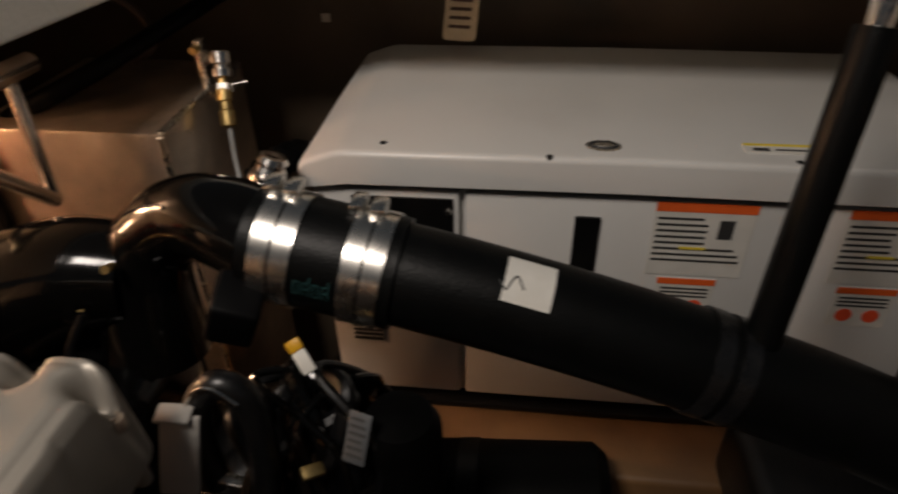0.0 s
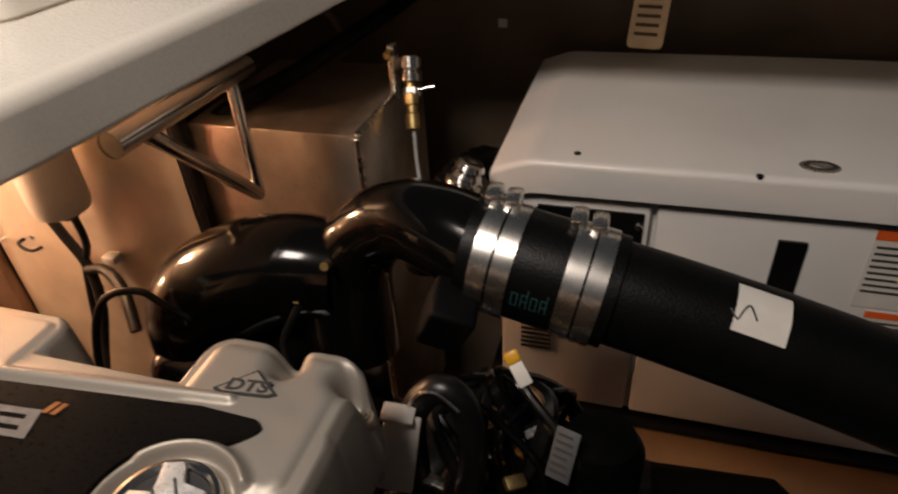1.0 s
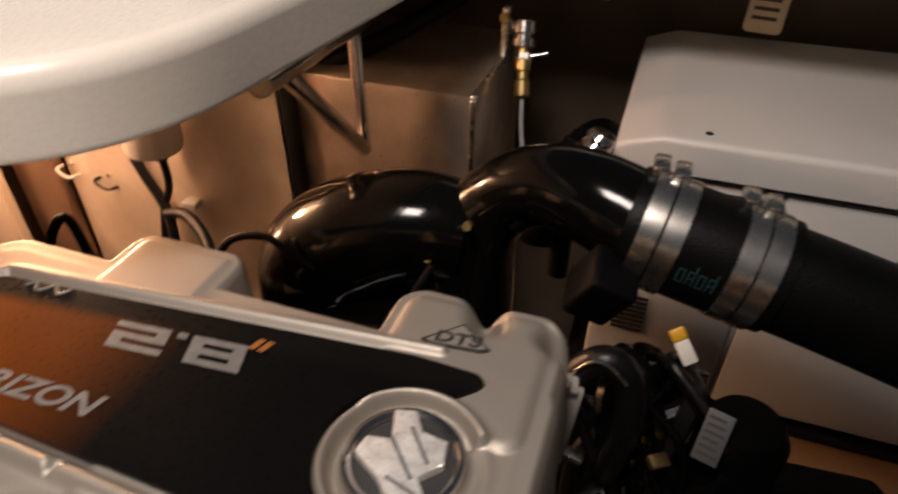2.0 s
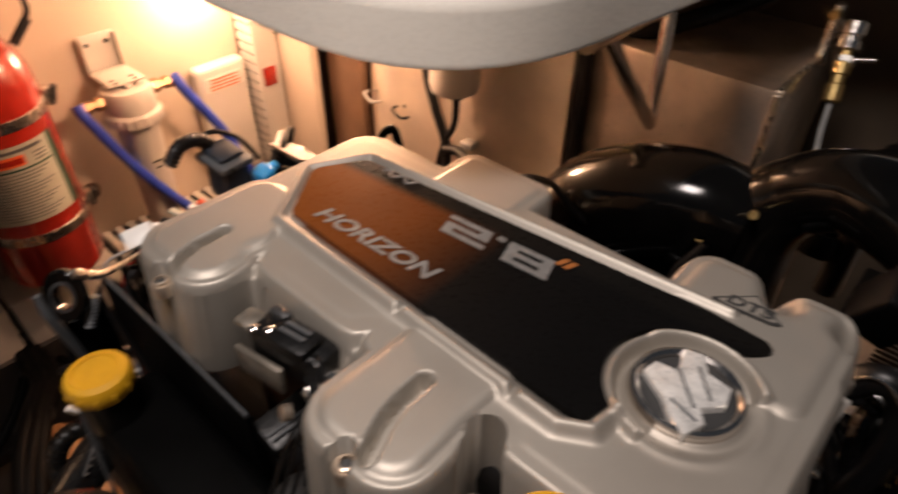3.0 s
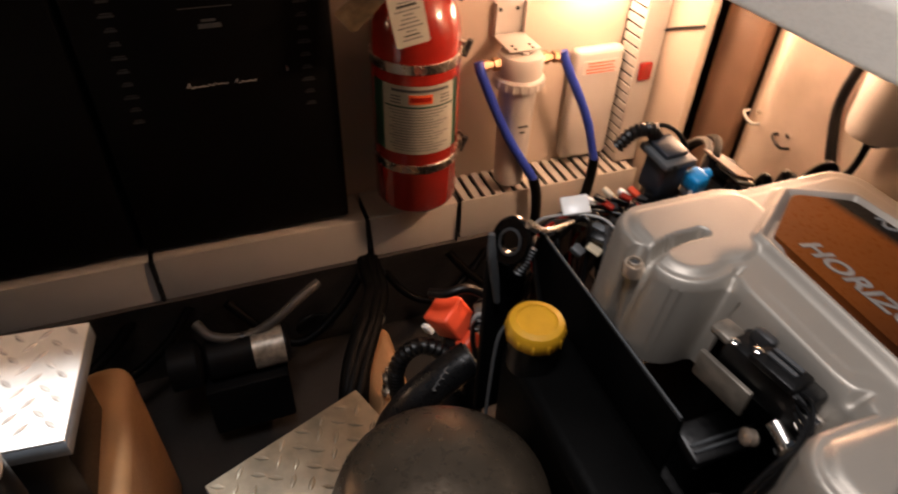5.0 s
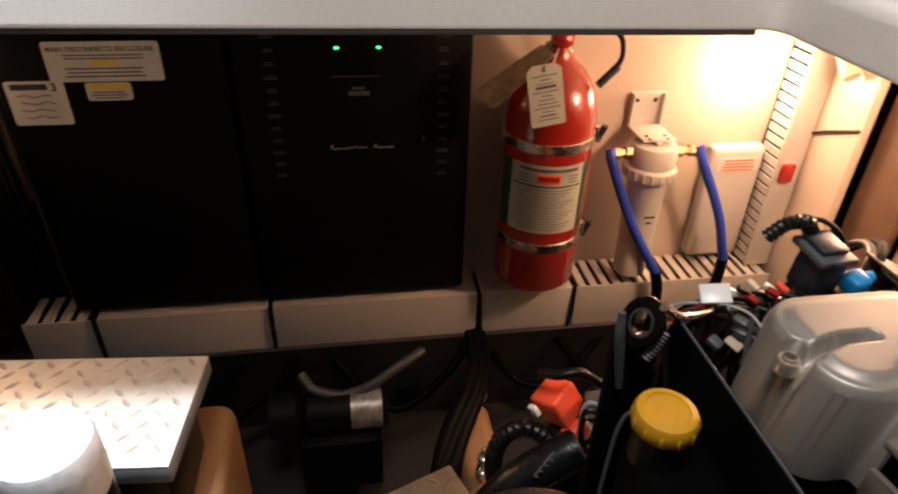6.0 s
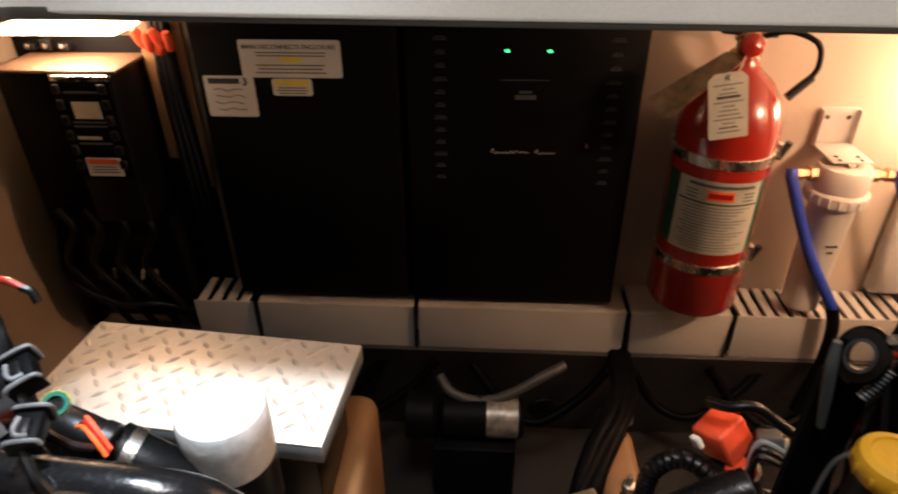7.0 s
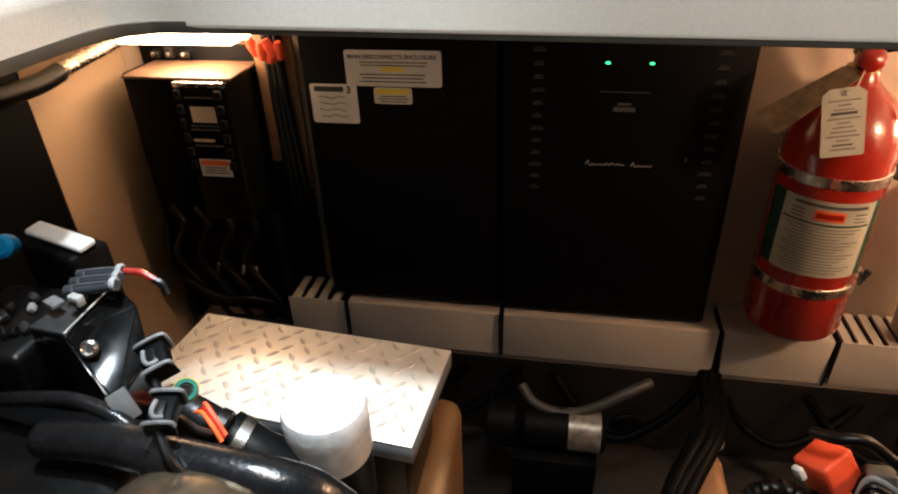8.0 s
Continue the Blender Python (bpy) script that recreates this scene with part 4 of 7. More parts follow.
part("cuff", lathem([(0.023, 0), (0.025, 0.003), (0.025, 0.025), (0.023, 0.028)], (-0.331, 0.695, 0.845), (0.05, 0.3, 0.9), 20), RUBBER, rib)
hb = thing("hose_barb", (-0.28, 0.72, 0.95), "bright metal barbed hose fitting beside the riser", "fitting")
part("barb", lathem([(0.013, -0.030), (0.013, 0.0), (0.021, 0.001), (0.021, 0.008), (0.017, 0.009), (0.0185, 0.014), (0.0155, 0.020), (0.018, 0.025), (0.015, 0.031), (0.011, 0.032), (0.0, 0.030)], (-0.284, 0.715, 0.958), (0.35, 0.15, 0.9), 24), CHROME, hb)
part("elbow", tubem([(-0.294, 0.711, 0.935), (-0.300, 0.706, 0.90), (-0.300, 0.70, 0.80)], 0.014, 14), BLACK, hb)
rc = thing("wall_tag", (-0.35, 1.19, 1.0), "small pale tag on a cable in the recess", "tag")
part("card", boxm((-0.345, 1.178, 0.998), (-0.330, 1.182, 1.012), 0.001), PAPER, rc)

# ---- generator in its sound box ----
GY, GX0, GX1, GYB = 0.768, -0.262, 0.52, 1.15
gen = thing("generator", (0.13, 0.95, 0.545), "white painted marine generator in a sound enclosure", "generator")
part("body", boxm((GX0 + 0.008, GY + 0.014, 0.566), (GX1 - 0.008, GYB - 0.01, 0.926), 0.004), WHITEP, gen)
PROFILE = [(GX0, 0.927), (GX0, 0.955), (GX0 + 0.0012, 0.9585), (GX0 + 0.005, 0.9610), (GX0 + 0.040, 0.9730), (GX0 + 0.048, 0.9748), (GX0 + 0.056, 0.9755), (0.13, 0.9775), (GX1 - 0.006, 0.9745), (GX1, 0.968), (GX1, 0.927)]


def lid():
    """The lid: a folded sheet with a sloping end, slightly crowned along its length."""
    bm = bmesh.new()
    rows = []
    for y, dz in ((GY - 0.006, -0.046), (GY - 0.012, -0.042), (GY - 0.012, -0.040), (GY - 0.012, -0.0075), (GY - 0.0115, -0.005), (GY - 0.010, -0.0022), (GY - 0.0075, -0.0006), (GY - 0.004, 0.0), (GY, 0.0), (0.95, 0.002), (GYB - 0.01, 0.0), (GYB, -0.01)):
        rows.append([bm.verts.new((x, y, max(0.927, z + dz) if z > 0.93 else z)) for x, z in PROFILE])
    for p, q in zip(rows, rows[1:]):
        for i in range(len(PROFILE) - 1):
            bm.faces.new((p[i], p[i + 1], q[i + 1], q[i]))
    bmesh.ops.remove_doubles(bm, verts=bm.verts, dist=1e-5)
    return bm


part("lid", lid(), WHITEP, gen)
part("base", boxm((GX0 - 0.02, GY - 0.012, 0.5535), (GX1 + 0.02, GYB, 0.565), 0.004), BLACK, gen, "black base tray")


def panel(x0, x1, z0, z1, name="door"):
    return part(name, boxm((x0, GY, z0), (x1, GY + 0.0135, z1), 0.004), WHITEP, gen)


panel(GX0 + 0.010, -0.073, 0.575, 0.921)
d2 = panel(-0.066, 0.335, 0.575, 0.921)
d3 = panel(0.341, GX1 - 0.010, 0.575, 0.921)


def fsign(parent, x0, x1, z0, z1, material, name="label", y=GY, t=0.0012, label=""):
    return part(name, boxm((x0, y - t, z0), (x1, y - 0.0001, z1), 0), material, parent, label)


fsign(d2, 0.066, 0.096, 0.818, 0.896, BLACK, "latch", GY, 0.004, "black flush latch")
fsign(gen, -0.205, -0.080, 0.852, 0.912, BLACK, "window", GY, 0.003, "black control window")
part("dial", lathem([(0.005, 0), (0.004, 0.004)], (-0.085, GY - 0.003, 0.895), (0, -1, 0), 10), BAND, gen)


def caution(parent, x0, x1, z1, lines, second):
    fsign(parent, x0, x1, z1 - 0.104, z1, PAPER, "caution_label", GY, 0.0010, "white caution label with orange heading")
    fsign(parent, x0, x1, z1 - 0.012, z1, ORANGE, "print", GY, 0.0016)
    for i in range(lines):
        z = z1 - 0.020 - i * 0.0085
        w = (x1 - x0) * (0.52 if i < 5 else 0.92)
        fsign(parent, x0 + 0.004, x0 + 0.004 + w * (0.85 + 0.15 * random.random()), z - 0.003, z, INK, "print", GY, 0.0016)
    fsign(parent, x0 + 0.035, x0 + 0.065, z1 - 0.0645, z1 - 0.061, YPRINT, "print", GY, 0.0018)
    fsign(parent, x0 + 0.075, x0 + 0.092, z1 - 0.048, z1 - 0.022, INK, "symbol", GY, 0.0016)
    if second:
        fsign(parent, x0 + 0.018, x0 + 0.088, z1 - 0.170, z1 - 0.108, PAPER, "caution_label", GY, 0.0010)
        fsign(parent, x0 + 0.018, x0 + 0.088, z1 - 0.118, z1 - 0.109, ORANGE, "print", GY, 0.0016)
        for i in range(3):
            fsign(parent, x0 + 0.024, x0 + 0.082, z1 - 0.126 - i * 0.006, z1 - 0.1235 - i * 0.006, INK, "print", GY, 0.0016)
        for k in range(2):
            part("symbol", lathem([(0.010, 0), (0.010, 0.0016)], (x0 + 0.037 + 0.032 * k, GY, z1 - 0.152), (0, -1, 0), 20), REDP, parent)


caution(d2, 0.158, 0.272, 0.921, 8, True)
caution(d3, 0.372, 0.480, 0.921, 8, True)
for i in range(8):
    z = 0.673 + i * 0.0082
    fsign(gen, -0.224, -0.182, z, z + 0.0040, SLOT, "louvre", GY, 0.0022)
part("badge", lathem([(0.021, 0), (0.021, 0.0015), (0.017, 0.002)], (0.092, 0.792, 0.976), (0, 0, 1), 28, flat=0.7), BAND, gen, "oval metal maker's badge")
part("badge", lathem([(0.017, 0.0021), (0.016, 0.0026)], (0.092, 0.792, 0.976), (0, 0, 1), 28, flat=0.62), INK, gen)
part("badge", lathem([(0.012, 0.0027), (0.011, 0.0032)], (0.092, 0.792, 0.976), (0, 0, 1), 20, flat=0.5), BAND, gen)
part("warning_strip", boxm((0.248, 0.788, 0.9765), (0.328, 0.808, 0.9785), 0), PAPER, gen, "white strip label with a yellow edge")
part("print", boxm((0.248, 0.803, 0.9786), (0.328, 0.808, 0.9792), 0), YPRINT, gen)
part("print", boxm((0.256, 0.790, 0.9786), (0.274, 0.797, 0.9792), 0), INK, gen)
part("print", boxm((0.280, 0.792, 0.9786), (0.322, 0.795, 0.9792), 0), INK, gen)
for x, y in ((-0.163, 0.782), (0.03, 0.762), (0.30, 0.77)):
    part("screw", lathem([(0.005, 0), (0.004, 0.003)], (x, y, 0.974), n=10), BLACK, gen)
wt = thing("hanging_tag", (-0.12, 1.16, 1.0), "pale paper wire tag hanging above the generator", "tag")
bm = slab(rounded([(-0.026, -0.07), (0.026, -0.07), (0.026, 0.07), (-0.026, 0.07)], 0.008, 3), 0, 0.0012)
TM = Matrix.Translation((-0.100, 1.12, 1.062)) @ pose(0, 0, 0, 62, 0, -8)
bm.transform(TM)
part("card", bm, TAGM, wt)
for k in range(9):
    bm = boxm((-0.018, 0.052 - k * 0.013, 0.0013), (0.016, 0.057 - k * 0.013, 0.002), 0)
    bm.transform(TM)
    part("print", bm, BROWN, wt)
st = thing("hatch_strut", (0.2, 0.55, 0.9), "black hatch lift strut beside the exhaust hose", "strut")
part("body", rodm((0.200, 0.520, 0.885), (0.235, 0.585, 1.175), 0.0152, 20), RUBBER, st)
part("rod", rodm((0.235, 0.585, 1.175), (0.243, 0.60, 1.26), 0.010, 14), CHROME, st)

# ---- exhaust hose, elbow and riser ----
HR = 0.0465
hose = thing("exhaust_hose", (0.1, 0.54, 0.85), "thick black rubber exhaust hose with double steel clamps", "hose")
LINE = [(-0.232, 0.5615, 0.9855), (-0.18, 0.557, 0.977), (-0.06, 0.549, 0.955), (0.07, 0.540, 0.925), (0.20, 0.530, 0.889), (0.34, 0.515, 0.842), (0.55, 0.48, 0.755)]
part("hose", tubem(LINE, HR, 28), RUBBER, hose)
line = glide(LINE, 16)


def along(s):
    """The point at a length s along the hose, and its way."""
    for a, b in zip(line, line[1:]):
        d = (b - a).length
        if s <= d:
            return a.lerp(b, s / d), (b - a).normalized()
        s -= d
    return line[-1], (line[-1] - line[-2]).normalized()


def sleeve(s0, s1, r, name, material, parent, label=""):
    pts = [along(s0 + (s1 - s0) * k / 4)[0] for k in range(5)]
    return part(name, tubem(pts, r, 32, 4), material, parent, label)


sleeve(0.0, 0.132, HR + 0.004, "collar", RUBBER, hose)
for s0 in (0.012, 0.030, 0.088, 0.106):
    b = sleeve(s0, s0 + 0.016, HR + 0.0062, "clamp", BAND, hose, "stainless steel hose clamp")
    p, w = along(s0 + 0.008)
    side = Vector((0, 0.25, 1)).normalized()
    part("screw_housing", boxm(p + side * (HR + 0.006) + Vector((-0.007, -0.012, -0.002)), p + side * (HR + 0.006) + Vector((0.007, 0.014, 0.010)), 0.003), BAND, b)
for s0 in (0.398, 0.420):
    sleeve(s0, s0 + 0.014, HR + 0.0025, "clamp", GLOSSH, hose)


def hose_patch(s0, s1, a0, a1, r, n=8):
    bm = bmesh.new()
    rows = []
    for k in range(n + 1):
        p, w = along(s0 + (s1 - s0) * k / n)
        side = Vector((0, 0, 1)).cross(w).normalized()
        up = w.cross(side)
        rows.append([bm.verts.new(p + r * (math.cos(radians(a)) * up - math.sin(radians(a)) * side * -1)) for a in np.linspace(a0, a1, 9)])
    for p, q in zip(rows, rows[1:]):
        for i in range(8):
            bm.faces.new((p[i], p[i + 1], q[i + 1], q[i]))
    return bm


tp = thing("tape_note", (0.02, 0.5, 0.95), "strip of white tape with a handwritten mark on the hose", "tape")
part("tape", hose_patch(0.218, 0.259, -50, 2, HR + 0.0012), PAPER, tp)
bm = bmesh.new()
p, w = along(0.278)
tube(bm, [along(0.222 + 0.005 * k)[0] + Vector((0, -0.024 - 0.006 * math.sin(1.7 * k), 0.0418 - 0.004 * math.sin(1.7 * k))) for k in range(5)], 0.0009, 5, 3)
part("handwriting", bm, INK, tp)
for k in range(4):
    u = 0.0515 + 0.0082 * k
    for s0, s1, a0, a1 in ((u, u + 0.0012, -95, -80), (u + 0.0046, u + 0.0058, -95, -80 + 6 * (k % 2)), (u, u + 0.0058, -81, -79.5), (u, u + 0.0058, -95 + 7 * (k % 2), -93.5 + 7 * (k % 2))):
        part("print", hose_patch(s0, s1, a0, a1, HR + 0.0050, 2), TEAL, hose)

rs = thing("exhaust_riser", (-0.45, 0.56, 0.6), "black glossy cast exhaust riser and elbow", "exhaust riser")
part("elbow", tubem([(-0.215, 0.560, 0.983), (-0.262, 0.572, 0.994), (-0.308, 0.588, 0.990), (-0.350, 0.598, 0.962), (-0.378, 0.594, 0.915), (-0.385, 0.58, 0.82)], [0.046, 0.043, 0.039, 0.040, 0.046, 0.056], 32, 10), GLOSS, rs)
part("flange", lathem([(0.058, 0), (0.062, 0.003), (0.062, 0.014), (0.056, 0.017)], (-0.418, 0.585, 0.905), (-1, -0.1, 0.25), 30), GLOSS, rs)
part("body", tubem([(-0.385, 0.588, 0.915), (-0.44, 0.580, 0.918), (-0.50, 0.570, 0.898), (-0.545, 0.562, 0.862), (-0.556, 0.558, 0.80), (-0.556, 0.556, 0.60)], [0.052, 0.060, 0.066, 0.068, 0.066, 0.064], 32, 10), GLOSS, rs)
part("lower_body", boxm((-0.60, 0.475, 0.45), (-0.36, 0.64, 0.84), 0.035, 5), GLOSS, rs)
for k in range(5):
    a = 2 * math.pi * k / 5 + 0.4
    part("bolt", lathem([(0.008, 0), (0.008, 0.006), (0.005, 0.008)], (-0.414 + 0.002, 0.585 + 0.052 * math.cos(a), 0.905 + 0.052 * math.sin(a)), (1, 0.1, -0.25), 6), BRASS, rs)
part("sensor", rodm((-0.372, 0.545, 0.958), (-0.370, 0.532, 0.964), 0.0042), BRASS, rs, "brass sensor")
ca = thing("sensor_cable", (-0.58, 0.5, 0.9), "thin black sensor cable looped over the riser", "cable")
part("jacket", tubem([(-0.498, 0.512, 0.878), (-0.535, 0.500, 0.905), (-0.572, 0.500, 0.925), (-0.610, 0.485, 0.915), (-0.618, 0.46, 0.86), (-0.60, 0.43, 0.78)], 0.0042, 9), BLACK, ca)
ca = thing("sensor_cable", (-0.5, 0.5, 0.85), "thin black sensor cable on the riser", "cable")
part("jacket", tubem([(-0.40, 0.52, 0.92), (-0.415, 0.50, 0.88), (-0.39, 0.48, 0.84), (-0.34, 0.46, 0.80)], 0.0042, 9), BLACK, ca)

# ---- engine under its silver cover ----
eng = thing("engine", (-0.46, 0.24, FLOOR), "black marine engine block below the silver cover", "engine")
part("block", boxm((-0.74, 0.13, 0.22), (-0.235, 0.40, 0.80), 0.03, 3), BLACK, eng)
part("oil_pan", boxm((-0.70, 0.15, FLOOR), (-0.28, 0.38, 0.215), 0.03, 3), BLACK, eng)
part("valve_cover", boxm((-0.70, 0.02, 0.58), (-0.25, 0.14, 0.74), 0.03, 3, pose(0, 0, 0, 35, 0, 0)), GLOSS, eng)
part("valve_cover", boxm((-0.66, 0.37, 0.58), (-0.25, 0.46, 0.74), 0.03, 3, pose(0, 0, 0, -35, 0, 0)), GLOSS, eng)
part("plenum", boxm((-0.64, 0.152, 0.79), (-0.26, 0.318, 0.990), 0.02, 3), BLACK, eng)


def near(x, y, x0, x1, y0, y1, r):
    """Signed distance inside a rounded rectangle, above zero inside."""
    qx, qy = abs(x - (x0 + x1) / 2) - (x1 - x0) / 2 + r, abs(y - (y0 + y1) / 2) - (y1 - y0) / 2 + r
    return r - math.hypot(max(qx, 0), max(qy, 0)) - min(max(qx, qy), 0)


EMX, EMY = -0.311, 0.240


def seg(x, y, a, b):
    ax, ay, bx, by = *a, *b
    t = max(0, min(1, ((x - ax) * (bx - ax) + (y - ay) * (by - ay)) / ((bx - ax) ** 2 + (by - ay) ** 2)))
    return math.hypot(x - ax - t * (bx - ax), y - ay - t * (by - ay))


def bell(d, w):
    return math.exp(-(d / w) ** 2)


BOLTS = ((-0.6195, 0.0985), (-0.4215, 0.0920))  # bolts in channels down the lobes
NOTCHES = ((-0.3765, 0.1505),)  # open notch in an inner corner
# parts of the cover in plan: x0, x1, y0, y1, corner radius, height of the top, roundness of the edge
SPINE = (-0.662, -0.244, 0.142, 0.328, 0.030, 1.0272, 0.016)
LOBES = [(-0.668, -0.574, 0.098, 0.225, 0.030, 1.0302, 0.017), (-0.466, -0.377, 0.084, 0.24, 0.030, 1.0302, 0.017),
         (-0.568, -0.476, 0.25, 0.362, 0.016, 1.0285, 0.014), (-0.366, -0.246, 0.25, 0.374, 0.024, 1.0302, 0.020)]


def cover_inside(x, y):
    """Distance inside the outline of the cover: a spine with lobes."""
    d = max(near(x, y, *q[:5]) for q in [SPINE] + LOBES)
    for bx, by in BOLTS:
        d = min(d, math.hypot(x - bx, max(0.0, y - by)) - 0.0080)
    for cx, cy in NOTCHES:
        d = min(d, seg(x, y, (cx, cy), (cx + 0.013, 0.122)) - 0.0110)
    return d


def cover_height(x, y, d):
    z = 0.9
    for x0, x1, y0, y1, rc, top, r in [SPINE] + LOBES:
        e = near(x, y, x0, x1, y0, y1, rc)
        t = min(1, max(0, e) / r)
        if e > -0.0015:
            z = max(z, top - 1.05 * r * (1 - t) ** 2.3)
    # curved slots on the lobes, ending at the bolts
    for cx in (-0.6080, -0.4100):
        slot = min(math.hypot(x - (cx - 0.0115 * math.sin(min(1.57, 2.0 * k / 12))), y - (0.098 + 0.053 * k / 12)) for k in range(13))
        z -= 0.0210 * (1 if slot < 0.0038 else bell(slot - 0.0038, 0.0009))
    # scoops in the inner corners, with shallow grooves up to the decal
    for cx, cy, gx in ((-0.580, 0.152, -0.591), (-0.474, 0.148, -0.470), (-0.376, 0.150, -0.382)):
        z -= 0.005 * bell(math.hypot(x - cx, 0.8 * (y - cy)), 0.0100) + 0.0050 * bell(seg(x, y, (cx, cy), (gx, 0.183)), 0.0030)
    # raised lip round the decal
    lip = min(seg(x, y, (-0.602, 0.1855), (-0.352, 0.1765)), seg(x, y, (-0.352, 0.1765), (-0.336, 0.186)), seg(x, y, (-0.336, 0.186), (-0.334, 0.2015)), seg(x, y, (-0.602, 0.1855), (-0.641, 0.243)), seg(x, y, (-0.641, 0.243), (-0.618, 0.291)), seg(x, y, (-0.618, 0.291), (-0.318, 0.3165)))
    z = max(z, min(z + 0.007, 1.0268 + 0.0072 * bell(lip, 0.0052)))
    # ring and groove round the emblem, open towards the end of the cover
    r = math.hypot(x - EMX, y - EMY)
    ang = math.degrees(math.atan2(y - EMY, x - EMX)) % 360
    open_ = 1 if 35 < ang < 262 else 0.15
    z += open_ * (0.0065 * bell(r - 0.0412, 0.0034) - 0.0050 * bell(r - 0.0350, 0.0034)) + 0.002 * bell(r - 0.0300, 0.003)
    # notch in the far lobe, and the bolt groove down its end
    z -= 0.022 * bell(seg(x, y, (-0.308, 0.376), (-0.300, 0.352)), 0.009)
    z -= 0.030 * bell(seg(x, y, (-0.240, 0.351), (-0.256, 0.351)), 0.0085)
    return z


def cover():
    bm = bmesh.new()
    x0, x1, y0, y1, st_ = -0.680, -0.230, 0.060, 0.384, 0.0014
    nx, ny = int((x1 - x0) / st_), int((y1 - y0) / st_)
    grid = {}
    for i in range(nx + 1):
        for j in range(ny + 1):
            x, y = x0 + i * st_, y0 + j * st_
            d = cover_inside(x, y)
            if d < 0.7 * st_:
                if d < -0.7 * st_:
                    continue
                e = 0.0005
                gx, gy = cover_inside(x + e, y) - cover_inside(x - e, y), cover_inside(x, y + e) - cover_inside(x, y - e)
                g = math.hypot(gx, gy) or 1
                x, y, d = x - d * gx / g, y - d * gy / g, 0.0
            grid[i, j] = bm.verts.new((x, y, cover_height(x, y, d)))
    for i in range(nx):
        for j in range(ny):
            c = [grid.get(k) for k in ((i, j), (i + 1, j), (i + 1, j + 1), (i, j + 1))]
            if all(c):
                bm.faces.new(c)
            elif sum(v is not None for v in c) == 3:
                bm.faces.new([v for v in c if v])
    bmesh.ops.remove_doubles(bm, verts=bm.verts, dist=0.55 * st_)
    edge = [e for e in bm.edges if len(e.link_faces) == 1]
    rim = {v for e in edge for v in e.verts}
    for _ in range(8):
        moved = {}
        for v in rim:
            beside = [e.other_vert(v).co for e in v.link_edges if len(e.link_faces) == 1]
            if len(beside) == 2:
                moved[v] = v.co.lerp((beside[0] + beside[1]) / 2, 0.5)
        for v, co in moved.items():
            v.co = co
    down = bmesh.ops.extrude_edge_only(bm, edges=edge)["geom"]
    low = [v for v in down if isinstance(v, bmesh.types.BMVert)]
    for v in low:
        v.co.z = 0.945 if max(near(v.co.x, v.co.y, *q[:5]) for q in LOBES) > -0.012 else 0.992
        away = Vector((v.co.x + 0.46, v.co.y - 0.22, 0)).normalized()
        v.co += away * 0.006
    return bm


cov = thing("engine_cover", (-0.46, 0.22, 0.88), "silver moulded engine cover with orange and black decal", "engine cover")
part("shell", cover(), SILVER, cov, "", 80)
arc = [(EMX + 0.0455 * math.cos(radians(a)), EMY + 0.0455 * math.sin(radians(a))) for a in range(76, 240, 8)]
shape = [(-0.598, 0.1945), (-0.634, 0.243), (-0.612, 0.282), (-0.330, 0.3055), (-0.292, 0.3040), (-0.286, 0.2990), (-0.290, 0.2935)] + arc + [(-0.342, 0.184)]
dl = part("decal", slab(rounded(shape, [0.007, 0.012, 0.010, 0.004, 0.003, 0.003, 0.001] + [0.0002] * len(arc) + [0.001], 3), 1.0262, 1.0334), DECAL, cov, "orange fading to black printed decal")
letters("print", "HORIZON", 0.0190, pose(-0.585, 0.2035, 1.0335, 0, 0, 2.5), PRINTG, dl, 0.0003, "silver lettering", 0.25, 1.24, 0.0006)
# broad square numerals, read from the far side: bars (x, y, width, height) of each
for bars in (((0, 0, 36, 4.6), (0, 4.6, 8, 3.4), (0, 8, 36, 4.6), (28, 12.6, 8, 3.4), (0, 16, 36, 4.6)),
             ((41, 16, 6, 4.6),),
             ((51, 0, 35, 4.6), (51, 4.6, 8, 3.4), (78, 4.6, 8, 3.4), (51, 8, 35, 4.6), (51, 12.6, 8, 3.4), (78, 12.6, 8, 3.4), (51, 16, 35, 4.6))):
    bm = bmesh.new()
    for u, v, w, h in bars:
        low, top = [], []
        for a, b in ((u, v), (u + w, v), (u + w, v + h), (u, v + h)):
            q = Matrix.Rotation(radians(4.5), 2) @ Vector((a - 0.22 * b, b)) * 0.001
            low.append(bm.verts.new((q.x - 0.504, q.y + 0.2525, 1.0330)))
            top.append(bm.verts.new((q.x - 0.504, q.y + 0.2525, 1.0337)))
        bm.faces.new(top)
        for k in range(4):
            bm.faces.new((low[k], low[(k + 1) % 4], top[(k + 1) % 4], top[k]))
    part("numeral", bm, PRINTG, dl, "silver numeral")
for k in range(2):
    part("print", slab([(-0.424 + 0.006 * k, 0.278), (-0.420 + 0.006 * k, 0.278), (-0.417 + 0.006 * k, 0.287), (-0.421 + 0.006 * k, 0.287)], 1.0335, 1.0338), PRINTO, dl)
bm = bmesh.new()
tube(bm, [(-0.590 + 0.0045 * k, 0.279 + 0.0005 * k + 0.0035 * math.sin(1.9 * k), 1.0336) for k in range(8)], 0.0011, 6, 4)
part("print", bm, PRINTG, dl)
